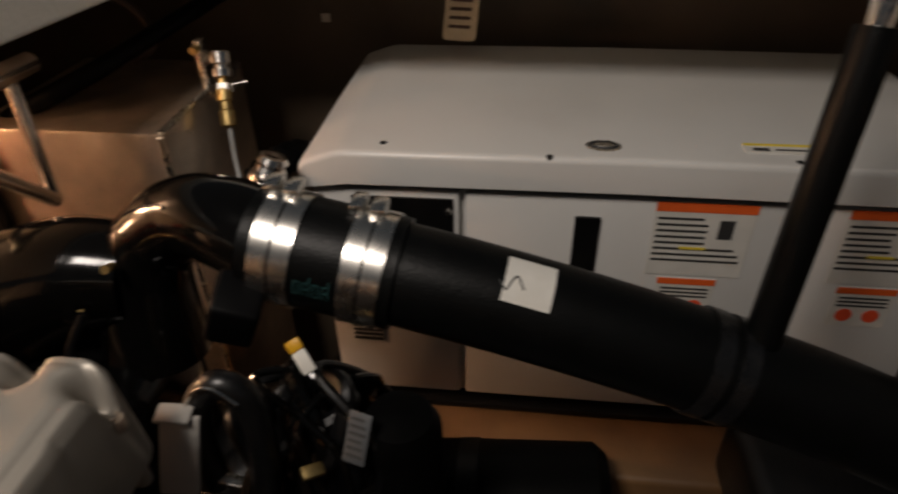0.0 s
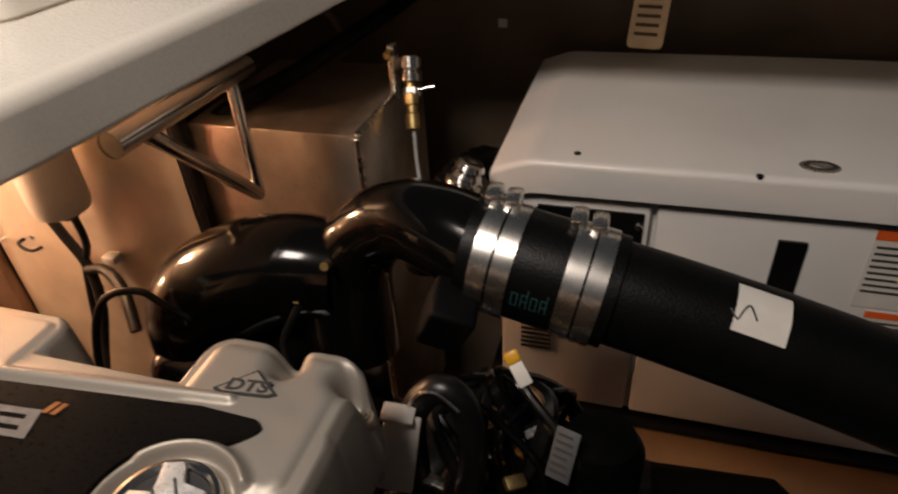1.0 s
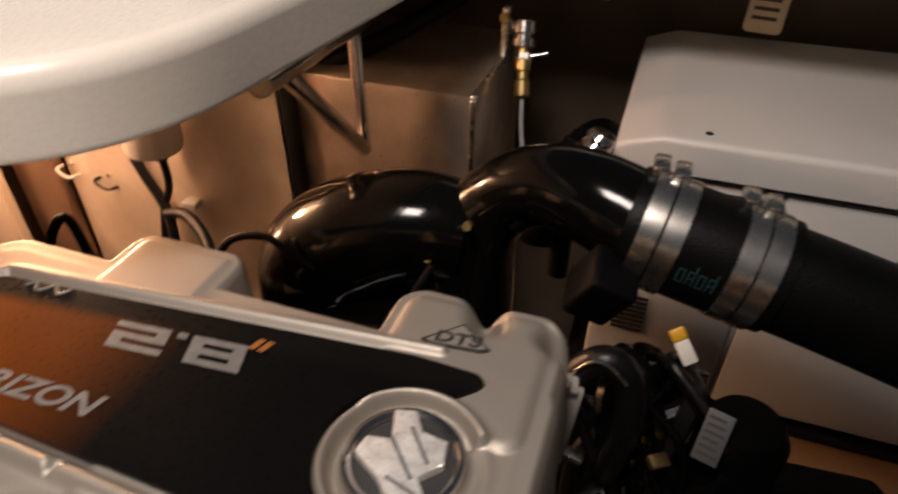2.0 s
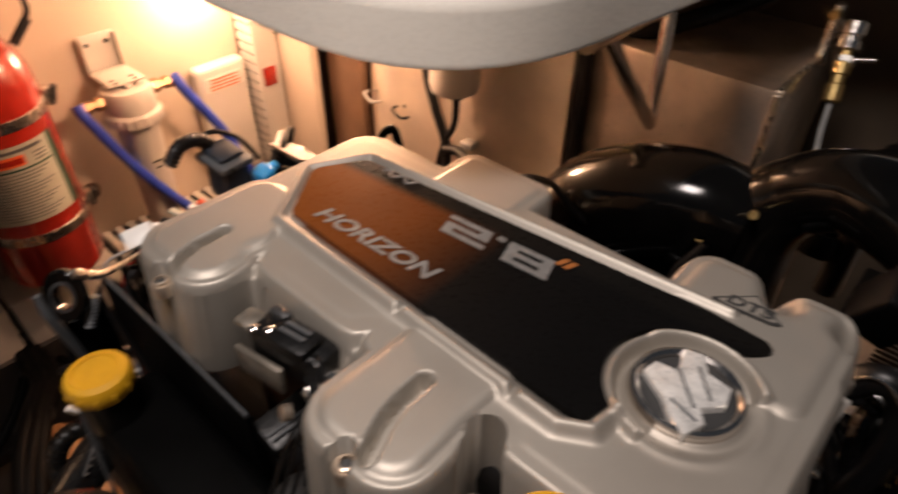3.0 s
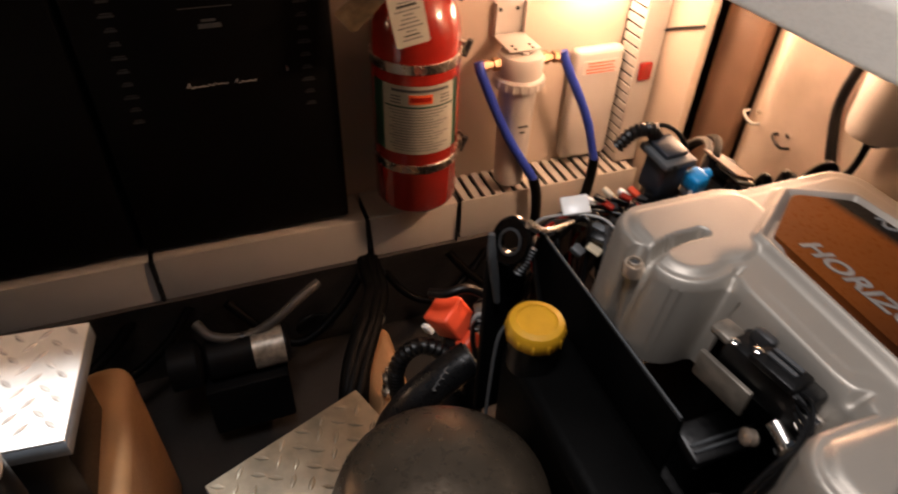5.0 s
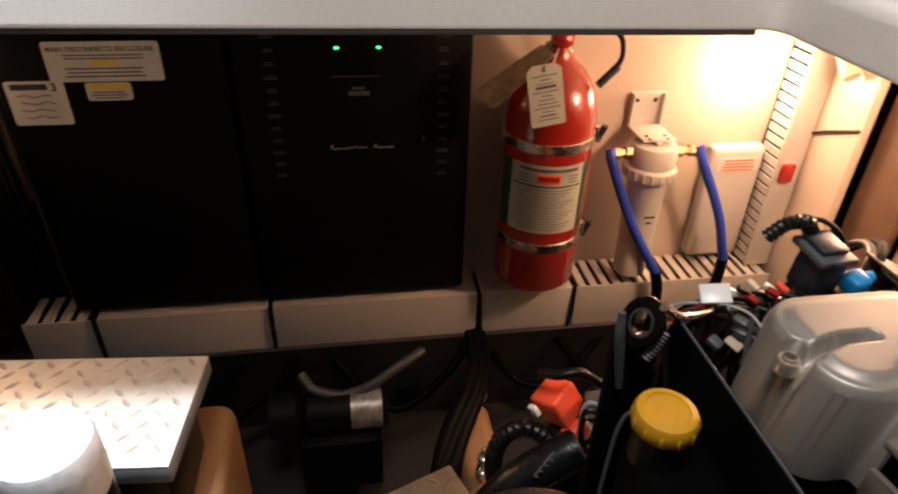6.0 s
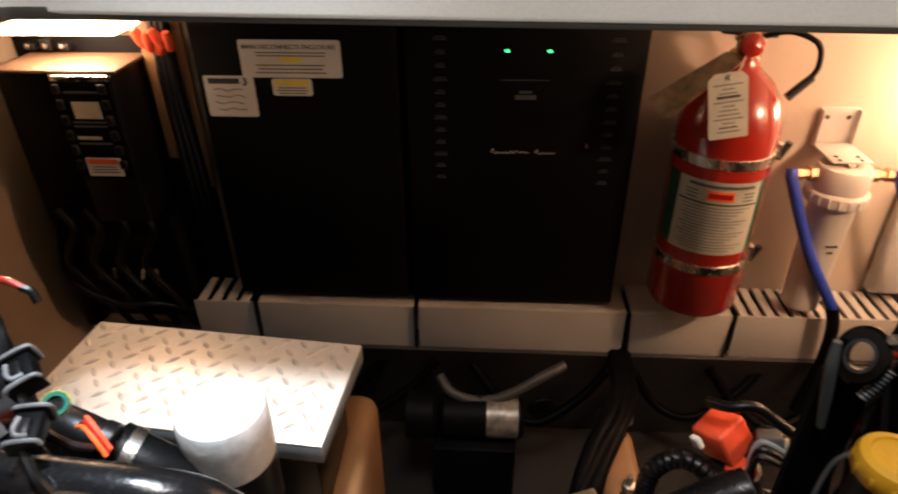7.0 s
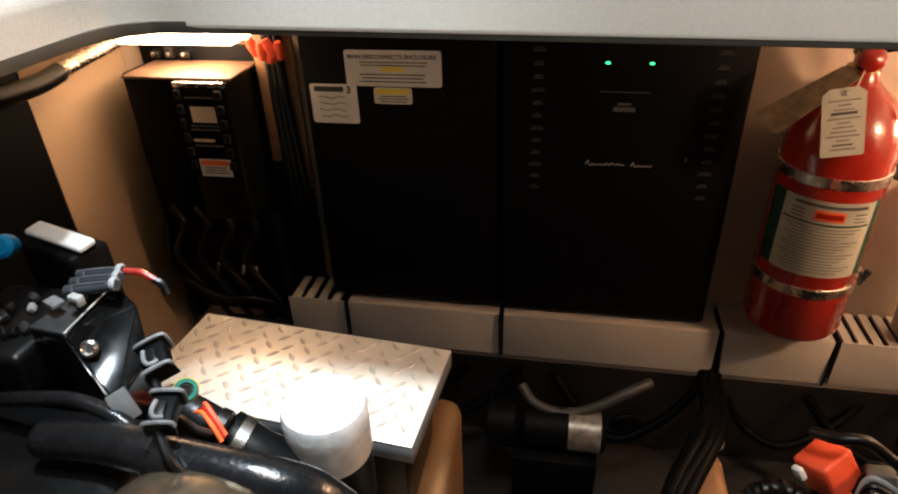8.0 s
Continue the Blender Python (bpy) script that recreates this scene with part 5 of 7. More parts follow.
em = part("emblem", lathem([(0.0312, 0), (0.0312, 0.004), (0.0302, 0.0066), (0.0278, 0.0072), (0.0258, 0.0055), (0.0255, 0.0015)], (EMX, EMY, 1.0275), n=44), CHROME, cov, "chrome ring emblem")
part("disc", lathem([(0.0254, 0.0), (0.0254, 0.0030), (0.0, 0.0032)], (EMX, EMY, 1.0275), n=32), INK, em)
for pts, z0 in (([(-0.005, 0.034), (0.006, 0.033), (0.009, 0.017), (0.021, 0.009), (0.019, -0.007), (0.007, -0.015), (0.010, -0.026), (0.001, -0.040), (-0.007, -0.027), (-0.012, -0.013), (-0.023, 0.004), (-0.018, 0.015), (-0.006, 0.012)], 1.0305),):
    q = [Matrix.Rotation(radians(20), 2) @ Vector((1.05 * p[0], 0.82 * p[1])) for p in pts]
    part("mark", slab([(EMX + p.x, EMY + p.y) for p in q], z0, 1.0362, 0.0016, 2), EMBLEMM, em)
for a, b in (((-0.006, 0.010), (0.004, -0.014)), ((0.004, 0.016), (0.012, -0.006)), ((-0.008, -0.012), (0.006, -0.022))):
    p, q = (Matrix.Rotation(radians(20), 2) @ Vector(v) for v in (a, b))
    part("fold", rodm((EMX + p.x, EMY + p.y, 1.0358), (EMX + q.x, EMY + q.y, 1.0358), 0.0011, 8), GREYP, em)
dt = part("badge", slab([(-0.333, 0.321), (-0.326, 0.319), (-0.296, 0.322), (-0.291, 0.325), (-0.296, 0.3285), (-0.312, 0.341), (-0.320, 0.333)], 1.0300, 1.0322), INK, cov, "dark diamond badge")
part("face", slab([(-0.3295, 0.3215), (-0.3255, 0.3203), (-0.297, 0.3230), (-0.2935, 0.3250), (-0.297, 0.3273), (-0.3118, 0.3388), (-0.3188, 0.3322)], 1.0322, 1.0326), SILVER, dt)
letters("print", "DTS", 0.0125, pose(-0.3255, 0.3215, 1.0327, 0, 0, 5), INK, dt, 0.0003, "", 0.1, 1.25, 0.0004)
for x, y, z in ((-0.6195, 0.0990, 1.0135), (-0.4215, 0.0925, 1.0135), (-0.369, 0.132, 0.985), (-0.2505, 0.351, 0.992)):
    bm = lathem([(0.0078, -0.008), (0.0078, 0.0), (0.0070, 0.0014), (0.0052, 0.0014), (0.0050, 0.0036), (0.0038, 0.0040), (0.0035, 0.0012)], (x, y, z), n=20)
    part("bolt_hole", lathem([(0.0034, 0.0020), (0.0, 0.0021)], (x, y, z), n=12), INK, cov)
    part("bolt", bm, TANKM, cov, "bare metal cover bolt")
    part("boss", lathem([(0.0056, -0.068), (0.0056, -0.0085)], (x, y + 0.003, z), n=16), SILVER, cov)

# ---- engine: throttle gear in the recess, plugs, tank ----
th = thing("throttle_actuator", (-0.53, 0.13, 0.93), "black and bare metal throttle actuator beside the cover", "actuator")
AM = pose(0, 0, 0, 0, 0, 9)
origin[th.name] = origin[th.name] - Vector((0.021, -0.023, 0.030))


def gear(name, a, b, material, bevel=0.003, label=""):
    """A piece of the throttle gear, in its own turned frame."""
    bm = boxm(a, b, bevel, 2)
    bm.transform(Matrix.Translation((-0.533, 0.150, 0.975)) @ AM)
    return part(name, bm, material, th, label)


gear("body", (-0.030, -0.010, -0.014), (0.030, 0.014, 0.012), BLACK, 0.004)
gear("body", (-0.012, -0.012, 0.0122), (0.020, 0.008, 0.018), BLACK, 0.002)
gear("bracket", (-0.038, -0.0165, -0.026), (0.002, -0.0125, -0.004), WORNM, 0.001, "bare metal bracket")
gear("clip", (-0.042, -0.010, 0.006), (-0.026, 0.006, 0.013), WORNM, 0.003)
gear("clip", (-0.024, 0.004, 0.006), (-0.008, 0.012, 0.020), EDGEM, 0.003)
gear("slot", (-0.006, -0.004, 0.0182), (0.014, -0.001, 0.0195), GREYP, 0)
gear("slot", (-0.006, 0.002, 0.0182), (0.014, 0.005, 0.0195), GREYP, 0)
for k in range(4):
    part("wire", tubem([(-0.515 + 0.004 * k, 0.150 - 0.004 * k, 0.985), (-0.500 + 0.004 * k, 0.146 - 0.006 * k, 0.990 - 0.002 * k), (-0.484, 0.132 - 0.008 * k, 0.972), (-0.480, 0.11 - 0.01 * k, 0.93)], 0.0013, 7), BLACK, th)
for k in range(3):
    part("screw", lathem([(0.003, 0), (0.003, 0.002), (0.0015, 0.003)], (-0.555 + 0.014 * k, 0.138 + 0.003 * k, 0.9875 if k != 1 else 0.9935), (0, 0, 1), 10), CHROME, th)
part("collar", lathem([(0.007, 0), (0.008, 0.002), (0.008, 0.008), (0.006, 0.010)], (-0.505, 0.152, 0.972), (0.9, 0.1, -0.1), 16), CHROME, th)
part("shaft", rodm((-0.512, 0.142, 0.962), (-0.486, 0.140, 0.955), 0.005), BAND, th)
part("spring", lathem([(0.009, 0), (0.011, 0.003), (0.009, 0.006), (0.011, 0.009), (0.009, 0.012)], (-0.500, 0.142, 0.960), (0.95, 0.1, -0.3), 18), CHROME, th)
part("screw", lathem([(0.0055, 0), (0.0055, 0.005), (0.0035, 0.0065)], (-0.510, 0.126, 0.957), (-0.3, -0.9, 0.3), 14), TANKM, th)
part("wire", tubem([(-0.492, 0.140, 0.965), (-0.478, 0.136, 0.968), (-0.470, 0.12, 0.95), (-0.475, 0.10, 0.92)], 0.0024, 7), BLACK, th)
pl = thing("connector_block", (-0.54, 0.07, 0.92), "black ribbed plastic connector block", "connector")
part("body", boxm((-0.538, 0.096, 0.922), (-0.508, 0.160, 0.936), 0.004, 2, pose(0, 0, 0, 0, 12, 0)), BLACK, pl)
for k in range(2):
    part("rib", boxm((-0.520 + 0.005 * k, 0.098, 0.9355), (-0.518 + 0.005 * k, 0.158, 0.9375), 0.0008, 1, pose(0, 0, 0, 0, 12, 0)), GREYP, pl)
COILM = mat("grey_black_plastic", (0.018, 0.017, 0.016), 0.42, var=0.3, scale=30, fine=200, bump=0.15)
oc = thing("oil_filler", (-0.313, 0.1145, 0.90), "yellow oil filler cap beside the engine cover", "filler cap")
part("neck", lathem([(0.022, 0.90), (0.022, 1.028)], (-0.313, 0.1145, 0), n=24), BLACK, oc)
part("cap", lathem([(0.024, 1.0285), (0.0265, 1.031), (0.0265, 1.043), (0.024, 1.047), (0.018, 1.0485), (0.017, 1.047), (0.0, 1.047)], (-0.313, 0.1145, 0), n=36), YELLOW, oc)
for k in range(12):
    a = 2 * math.pi * k / 12
    part("grip", boxm((-0.313 + 0.0258 * math.cos(a) - 0.0014, 0.1145 + 0.0258 * math.sin(a) - 0.0014, 1.031), (-0.313 + 0.0258 * math.cos(a) + 0.0014, 0.1145 + 0.0258 * math.sin(a) + 0.0014, 1.042), 0.001, 1), YELLOW, oc)
cb = thing("coil_cover", (-0.46, 0.02, 0.90), "dark grey two-part plastic cover box", "cover")
part("body", boxm((-0.497, 0.018, 0.86), (-0.400, 0.070, 0.928), 0.010, 4), COILM, cb)
part("body", boxm((-0.490, 0.073, 0.87), (-0.405, 0.105, 0.938), 0.013, 4), COILM, cb)
part("rim", boxm((-0.500, 0.012, 0.850), (-0.396, 0.108, 0.8595), 0.004, 2), COILM, cb)

tn = thing("coolant_tank", (-0.65, 0.05, 0.6), "black coolant tank with a yellow filler cap", "coolant tank")
part("body", boxm((-0.668, 0.026, 0.50), (-0.50, 0.0895, 0.905), 0.012, 4), TANKB, tn)
part("lower_body", boxm((-0.655, -0.02, 0.45), (-0.48, 0.10, 0.80), 0.02, 4), TANKB, tn)
part("plate", boxm((-0.738, 0.0905, 0.60), (-0.528, 0.0960, 0.955), 0.002), TANKB, tn)
part("edge", rodm((-0.737, 0.0932, 0.9552), (-0.530, 0.0932, 0.9552), 0.0011), GREYP, tn)
part("neck", lathem([(0.020, 0.90), (0.020, 0.9335)], (-0.645, 0.044, 0), n=20), BLACK, tn)
cp = part("cap", lathem([(0.0218, 0.933), (0.0233, 0.935), (0.0233, 0.945), (0.0214, 0.949), (0.0163, 0.9503), (0.0154, 0.949), (0.0, 0.949)], (-0.645, 0.044, 0), n=36), YELLOW, tn, "yellow ribbed filler cap")
for k in range(12):
    a = 2 * math.pi * k / 12
    part("grip", boxm((-0.645 + 0.0227 * math.cos(a) - 0.0014, 0.044 + 0.0227 * math.sin(a) - 0.0014, 0.934), (-0.645 + 0.0227 * math.cos(a) + 0.0014, 0.044 + 0.0227 * math.sin(a) + 0.0014, 0.944), 0.001, 1), YELLOW, cp)
part("hose_end", tubem([(-0.672, 0.040, 0.925), (-0.676, 0.030, 0.905), (-0.672, 0.024, 0.86), (-0.660, 0.016, 0.76)], 0.0016, 8), GREYP, tn)
ey = thing("lifting_eye", (-0.775, 0.09, 0.88), "black steel lifting eye on the engine end", "lifting eye")
EYE = Vector((-0.735, 0.063, 0.953))
FACE = Vector((0.60, -0.72, 0.40))
part("ring", lathem([(0.0085, -0.004), (0.0165, -0.004), (0.0182, -0.002), (0.0182, 0.002), (0.0165, 0.004), (0.0085, 0.004), (0.0085, -0.004)], EYE, FACE, 28, flat=1.25, a1=359.8), GLOSS, ey)
part("lug", lathem([(0.0085, 0.0041), (0.0105, 0.0046), (0.0105, 0.0054), (0.0085, 0.0058)], EYE, FACE, 28, flat=1.25, a1=359.8), EDGEM, ey, "worn rim of the eye")
part("plate", boxm((-0.752, 0.046, 0.70), (-0.742, 0.088, 0.930), 0.004), BLACKBOX, ey)
part("arm", tubem([(-0.728, 0.074, 0.974), (-0.728, 0.088, 0.963), (-0.734, 0.106, 0.957), (-0.742, 0.128, 0.953)], [0.0045, 0.0035, 0.0028, 0.002], 10), BAND, ey, "bare metal arm")
part("thread", tubem([(-0.726, 0.080, 0.947), (-0.725, 0.074, 0.935), (-0.724, 0.067, 0.923)], 0.0044, 12, ribs=0.0012, ring=0.0028), GREYP, ey, "grey threaded stud")
part("strap", tubem([(-0.739, 0.045, 0.962), (-0.737, 0.046, 0.94), (-0.737, 0.051, 0.91), (-0.737, 0.056, 0.878)], [0.003, 0.0045, 0.0045, 0.003], 12), GREYP, ey, "grey sleeved strap")

# wiring and plugs at the forward end of the engine
wr = thing("engine_wiring", (-0.75, 0.2, 0.85), "tangle of black engine wiring with coloured plugs", "wiring")
for k in range(16):
    y = 0.085 + 0.022 * k + 0.006 * random.random()
    a = random.random()
    pts = [(-0.695 - 0.02 * a, y, 0.86), (-0.735, y + 0.02 * (a - 0.5), 0.93 + 0.03 * a), (-0.775 + 0.02 * a, y + 0.05 * (random.random() - 0.4), 0.90 + 0.02 * a), (-0.80, y + 0.04 * (random.random() - 0.5), 0.80), (-0.78, y, 0.66)]
    part("wire", tubem(pts, random.choice((0.0025, 0.0035, 0.005)), 8), random.choice((BLACK, BLACKBOX, TANKB)), wr)
part("wire", tubem([(-0.70, 0.17, 0.93), (-0.735, 0.155, 0.955), (-0.765, 0.115, 0.945), (-0.772, 0.098, 0.925)], 0.0014, 8), WIREGREY, wr, "pale grey wire")
part("wire", tubem([(-0.70, 0.20, 0.94), (-0.74, 0.195, 0.955), (-0.77, 0.205, 0.93)], 0.004, 8), RED, wr, "red wire")
part("wire_tag", boxm((-0.767, 0.124, 0.957), (-0.748, 0.150, 0.961), 0.0015, 2, pose(0, 0, 0, 12, 28, -12)), WHITEW, wr, "white tape tag")
part("plug", boxm((-0.732, 0.122, 0.928), (-0.720, 0.132, 0.936), 0.002, 2, pose(0, 0, 0, 10, 20, 30)), GREYP, wr)
NAVY = mat("navy_plastic", (0.02, 0.026, 0.036), 0.45, var=0.2, scale=40)
gb = thing("relay_block", (-0.755, 0.225, 0.95), "dark grey relay block with pale metal clips", "relay")
RB = pose(0, 0, 0, 0, 6, 4)
part("body", boxm((-0.787, 0.226, 0.945), (-0.755, 0.253, 0.9840), 0.003, 2, RB), NAVY, gb)
part("flange", boxm((-0.792, 0.221, 0.9843), (-0.750, 0.258, 0.9915), 0.002, 2, RB), GREYP, gb, "grey top flange")
part("lid", boxm((-0.789, 0.226, 0.9918), (-0.758, 0.253, 0.997), 0.003, 2, RB), NAVY, gb)
part("screw", lathem([(0.002, 0), (0.002, 0.001), (0.0, 0.0015)], (-0.749, 0.232, 0.987), (1, 0, 0.1), 8), BLACK, gb)
part("hose", tubem([(-0.792, 0.196, 0.992), (-0.786, 0.206, 1.008), (-0.784, 0.222, 1.010), (-0.790, 0.236, 0.996)], 0.0072, 14, ribs=0.0015, ring=0.004), BLACK, gb)
part("hose", tubem([(-0.80, 0.222, 0.998), (-0.796, 0.246, 1.004), (-0.79, 0.268, 0.99), (-0.79, 0.285, 0.96)], 0.0025, 8), BLACK, gb)
bc = thing("blue_plug", (-0.752, 0.256, 0.966), "bright blue plastic plug with a brass end", "plug")
part("body", boxm((-0.764, 0.258, 0.952), (-0.744, 0.276, 0.972), 0.004, 3, pose(0, 0, 0, 12, 8, 10)), BLUEP, bc)
part("tip", lathem([(0.0055, 0.0), (0.005, 0.008), (0.0, 0.010)], (-0.756, 0.275, 0.966), (0.1, 0.9, 0.2), 12), BLUEP, bc)
for k in range(3):
    part("coil", tubem([(-0.752 + 0.006 * math.cos(a), 0.276 + 0.004 * k + 0.006 * math.sin(a), 0.946 + 0.003 * math.sin(a + k)) for a in np.linspace(0, 5.4, 9)], 0.0013, 6, 3), TAGM, bc, "loose brass wire")
ms = thing("module_plates", (-0.76, 0.32, 0.95), "brown metal plates of an ignition module", "module")
for k in range(4):
    part("plate", boxm((-0.790, 0.298 + 0.006 * k, 0.962 - 0.008 * k), (-0.742, 0.332 + 0.006 * k, 0.965 - 0.008 * k), 0.001, 1, pose(0, 0, 0, -24, 4, 6)), BROWNP if k % 2 == 0 else TAGM, ms)
part("body", boxm((-0.785, 0.300, 0.915), (-0.745, 0.350, 0.938), 0.004, 2, pose(0, 0, 0, -20, 4, 6)), BLACK, ms)
rw = thing("wire_plugs", (-0.757, 0.185, 0.95), "small red and white wire plugs on the loom", "plug")
for k in range(9):
    q = Vector((-0.768 + 0.006 * (k % 3), 0.160 + 0.0062 * k, 0.952 + 0.005 * (k % 2)))
    part("plug", boxm(q - Vector((0.006, 0.0032, 0.0025)), q + Vector((0.006, 0.0032, 0.0025)), 0.001, 1, pose(0, 0, 0, 10 * (k % 3), 20, 70 - 15 * (k % 4))), (WHITEW, BLACK, RED, TAGM, BLACK, RED, WHITEW, REDP, EDGEM)[k], rw)
part("label", boxm((-0.728, 0.134, 0.934), (-0.714, 0.150, 0.9365), 0.0008, 1, pose(0, 0, 0, 0, 18, 35)), TAGM, rw, "cream printed wire label")
part("label", boxm((-0.740, 0.157, 0.936), (-0.716, 0.163, 0.9385), 0.0008, 1, pose(0, 0, 0, 0, 10, 20)), GREYP, rw)
wt2 = thing("wire_bundle", (-0.745, 0.2, 0.93), "tangle of thin black, white and red wires", "wiring")
for k in range(30):
    a, b_, c_, d_ = (random.random() for _ in range(4))
    p0 = Vector((-0.70 - 0.03 * a, 0.13 + 0.17 * b_, 0.925))
    p3 = Vector((-0.77 - 0.03 * c_, 0.12 + 0.22 * d_, 0.90))
    mid = (p0 + p3) / 2
    part("wire", tubem([p0, p0.lerp(mid, 0.6) + Vector((0.01 * (c_ - 0.5), 0.02 * (a - 0.5), 0.025 + 0.016 * d_)), mid.lerp(p3, 0.5) + Vector((0, 0.02 * (b_ - 0.5), 0.022 + 0.012 * a)), p3, p3 + Vector((-0.005, 0.01, -0.08))], (0.0014, 0.002, 0.0028)[k % 3], 6), WIREGREY if k in (4, 17) else RED if k in (9, 22) else (BLACK, BLACKBOX, EDGEM)[k % 3], wt2)
for k in range(8):
    a, b_, c_ = random.random(), random.random(), random.random()
    q = Vector((-0.775 + 0.06 * a, 0.14 + 0.12 * b_, 0.942 + 0.012 * c_))
    part("plug", boxm(q - Vector((0.007, 0.0045, 0.004)), q + Vector((0.007, 0.0045, 0.004)), 0.0015, 2, pose(0, 0, 0, 30 * a, 20 * b_, 180 * c_)), (BLACK, EDGEM, BLACK, GREYP)[k % 4], wt2)
bj = thing("cable_loom", (-0.74, 0.33, 0.9), "black cable loom running to the panel", "cable")
for k in range(2):
    part("cable", tubem([(-0.75, 0.26 + 0.012 * k, 0.95), (-0.79, 0.31 + 0.01 * k, 0.965 + 0.004 * k), (-0.86, 0.36 + 0.014 * k, 0.93), (-0.95, 0.40 + 0.02 * k, 0.84), (-1.05, 0.46, 0.70)], 0.0042, 9), TANKB if k % 2 else BLACK, bj)
part("sleeve", boxm((-0.79, 0.30, 0.950), (-0.762, 0.33, 0.962), 0.004, 3, pose(0, 0, 0, 0, 10, 40)), BLACK, bj)

rp = thing("red_plug", (-0.915, 0.085, 0.62), "bright red plastic battery switch key", "plug")
RM = pose(0, 0, 0, 20, -25, 30)
part("body", boxm((-0.945, 0.060, 0.640), (-0.899, 0.105, 0.686), 0.005, 3, RM), REDP, rp)
part("clip", boxm((-0.905, 0.039, 0.668), (-0.893, 0.047, 0.684), 0.002, 2, RM), WHITEW, rp, "white plastic clip")
part("connector", boxm((-0.912, 0.112, 0.660), (-0.880, 0.140, 0.692), 0.003, 2, pose(0, 0, 0, 18, -20, -20)), GREYP, rp, "grey connector")
part("edge", boxm((-0.892, 0.138, 0.662), (-0.879, 0.143, 0.694), 0.001, 1, pose(0, 0, 0, 18, -20, -20)), TAGM, rp, "cream connector edge")
part("nut", lathem([(0.008, 0), (0.008, 0.006), (0.005, 0.010), (0.0, 0.011)], (-0.888, 0.160, 0.630), (0.6, -0.3, 0.7), 10), BAND, rp)
part("cable", tubem([(-0.925, 0.055, 0.715), (-0.905, 0.070, 0.728), (-0.900, 0.095, 0.734), (-0.897, 0.120, 0.718), (-0.885, 0.150, 0.700)], 0.0065, 10), BLACK, rp)
part("tip", boxm((-0.905, 0.085, 0.625), (-0.880, 0.115, 0.650), 0.006, 3, RM), REDP, rp)
part("base", lathem([(0.035, 0.30), (0.035, 0.60), (0.028, 0.632), (0.0, 0.636)], (-0.905, 0.10, 0), n=24), BLACK, rp)
for k in range(5):
    part("cable", tubem([(-0.90 + 0.01 * k, 0.10, 0.63), (-0.93 + 0.02 * k, 0.13 - 0.01 * k, 0.67 + 0.01 * k), (-0.89 + 0.012 * k, 0.16, 0.66), (-0.85, 0.15 + 0.01 * k, 0.58), (-0.82, 0.14, 0.50)], 0.0035, 8), BLACK if k != 2 else WIREGREY, rp)
ch = thing("coiled_hose", (-0.88, 0.02, 0.6), "black ribbed hose with chrome rings", "hose")
part("hose", tubem([(-0.905, 0.004, 0.52), (-0.905, -0.002, 0.585), (-0.905, 0.008, 0.625), (-0.900, 0.032, 0.645), (-0.892, 0.060, 0.632), (-0.885, 0.078, 0.600), (-0.88, 0.085, 0.55)], 0.0125, 16, ribs=0.0022, ring=0.0055), BLACK, ch)
bh = thing("water_hose", (-0.82, 0.03, 0.65), "short black rubber hose end with worn pale print", "hose")
part("hose", tubem([(-0.815, 0.070, 0.702), (-0.814, 0.052, 0.694), (-0.811, 0.022, 0.676), (-0.808, -0.010, 0.650), (-0.806, -0.038, 0.60), (-0.804, -0.048, 0.50)], 0.0230, 20), GLOSSH, bh)
part("mouth", lathem([(0.0190, 0.0), (0.0190, -0.004), (0.0, -0.004)], (-0.8151, 0.0725, 0.7032), (-0.05, 0.9, 0.42), 18), INK, bh)
for k in range(4):
    part("print", tubem([(-0.806 + 0.004 * k, 0.038 - 0.006 * k, 0.7095 - 0.0035 * k), (-0.803 + 0.004 * k, 0.031 - 0.006 * k, 0.7060 - 0.0042 * k), (-0.798 + 0.003 * k, 0.034 - 0.006 * k, 0.7055 - 0.0042 * k)], 0.0013, 6), LABELG, bh, "worn pale print")
part("wire_clip", tubem([(-0.803, 0.074, 0.718), (-0.798, 0.084, 0.716), (-0.778, 0.085, 0.706), (-0.776, 0.072, 0.700)], 0.0013, 6), BAND, bh, "bent steel wire clip")
wb = thing("terminal_bolt", (-0.90, -0.01, 0.47), "steel terminal bolt with nuts on the stringer", "bolt")
part("bolt", lathem([(0.012, 0.44), (0.012, 0.452), (0.007, 0.453), (0.007, 0.47), (0.010, 0.471), (0.010, 0.482), (0.005, 0.483), (0.005, 0.50)], (-0.99, 0.008, 0), n=12), BAND, wb)

# dark domed strainer between the engines
BRONZE = mat("dark_bronze", (0.13, 0.10, 0.07), 0.30, 0.7, var=0.3, scale=25, fine=160, bump=0.12, dirt=(0.06, 0.045, 0.03), dirt_amount=0.4)
dm = thing("sea_strainer", (-0.575, -0.115, 0.5), "dark bronze domed sea strainer lid", "strainer")
DX, DY = -0.572, -0.057
part("lid", lathem([(0.078, 0.825), (0.083, 0.832), (0.083, 0.858), (0.079, 0.872), (0.066, 0.885), (0.045, 0.894), (0.020, 0.898), (0.0, 0.899)], (DX, DY, 0), n=48), BRONZE, dm)
part("body", lathem([(0.072, FLOOR), (0.072, 0.8249)], (DX, DY, 0), n=36), BLACK, dm)
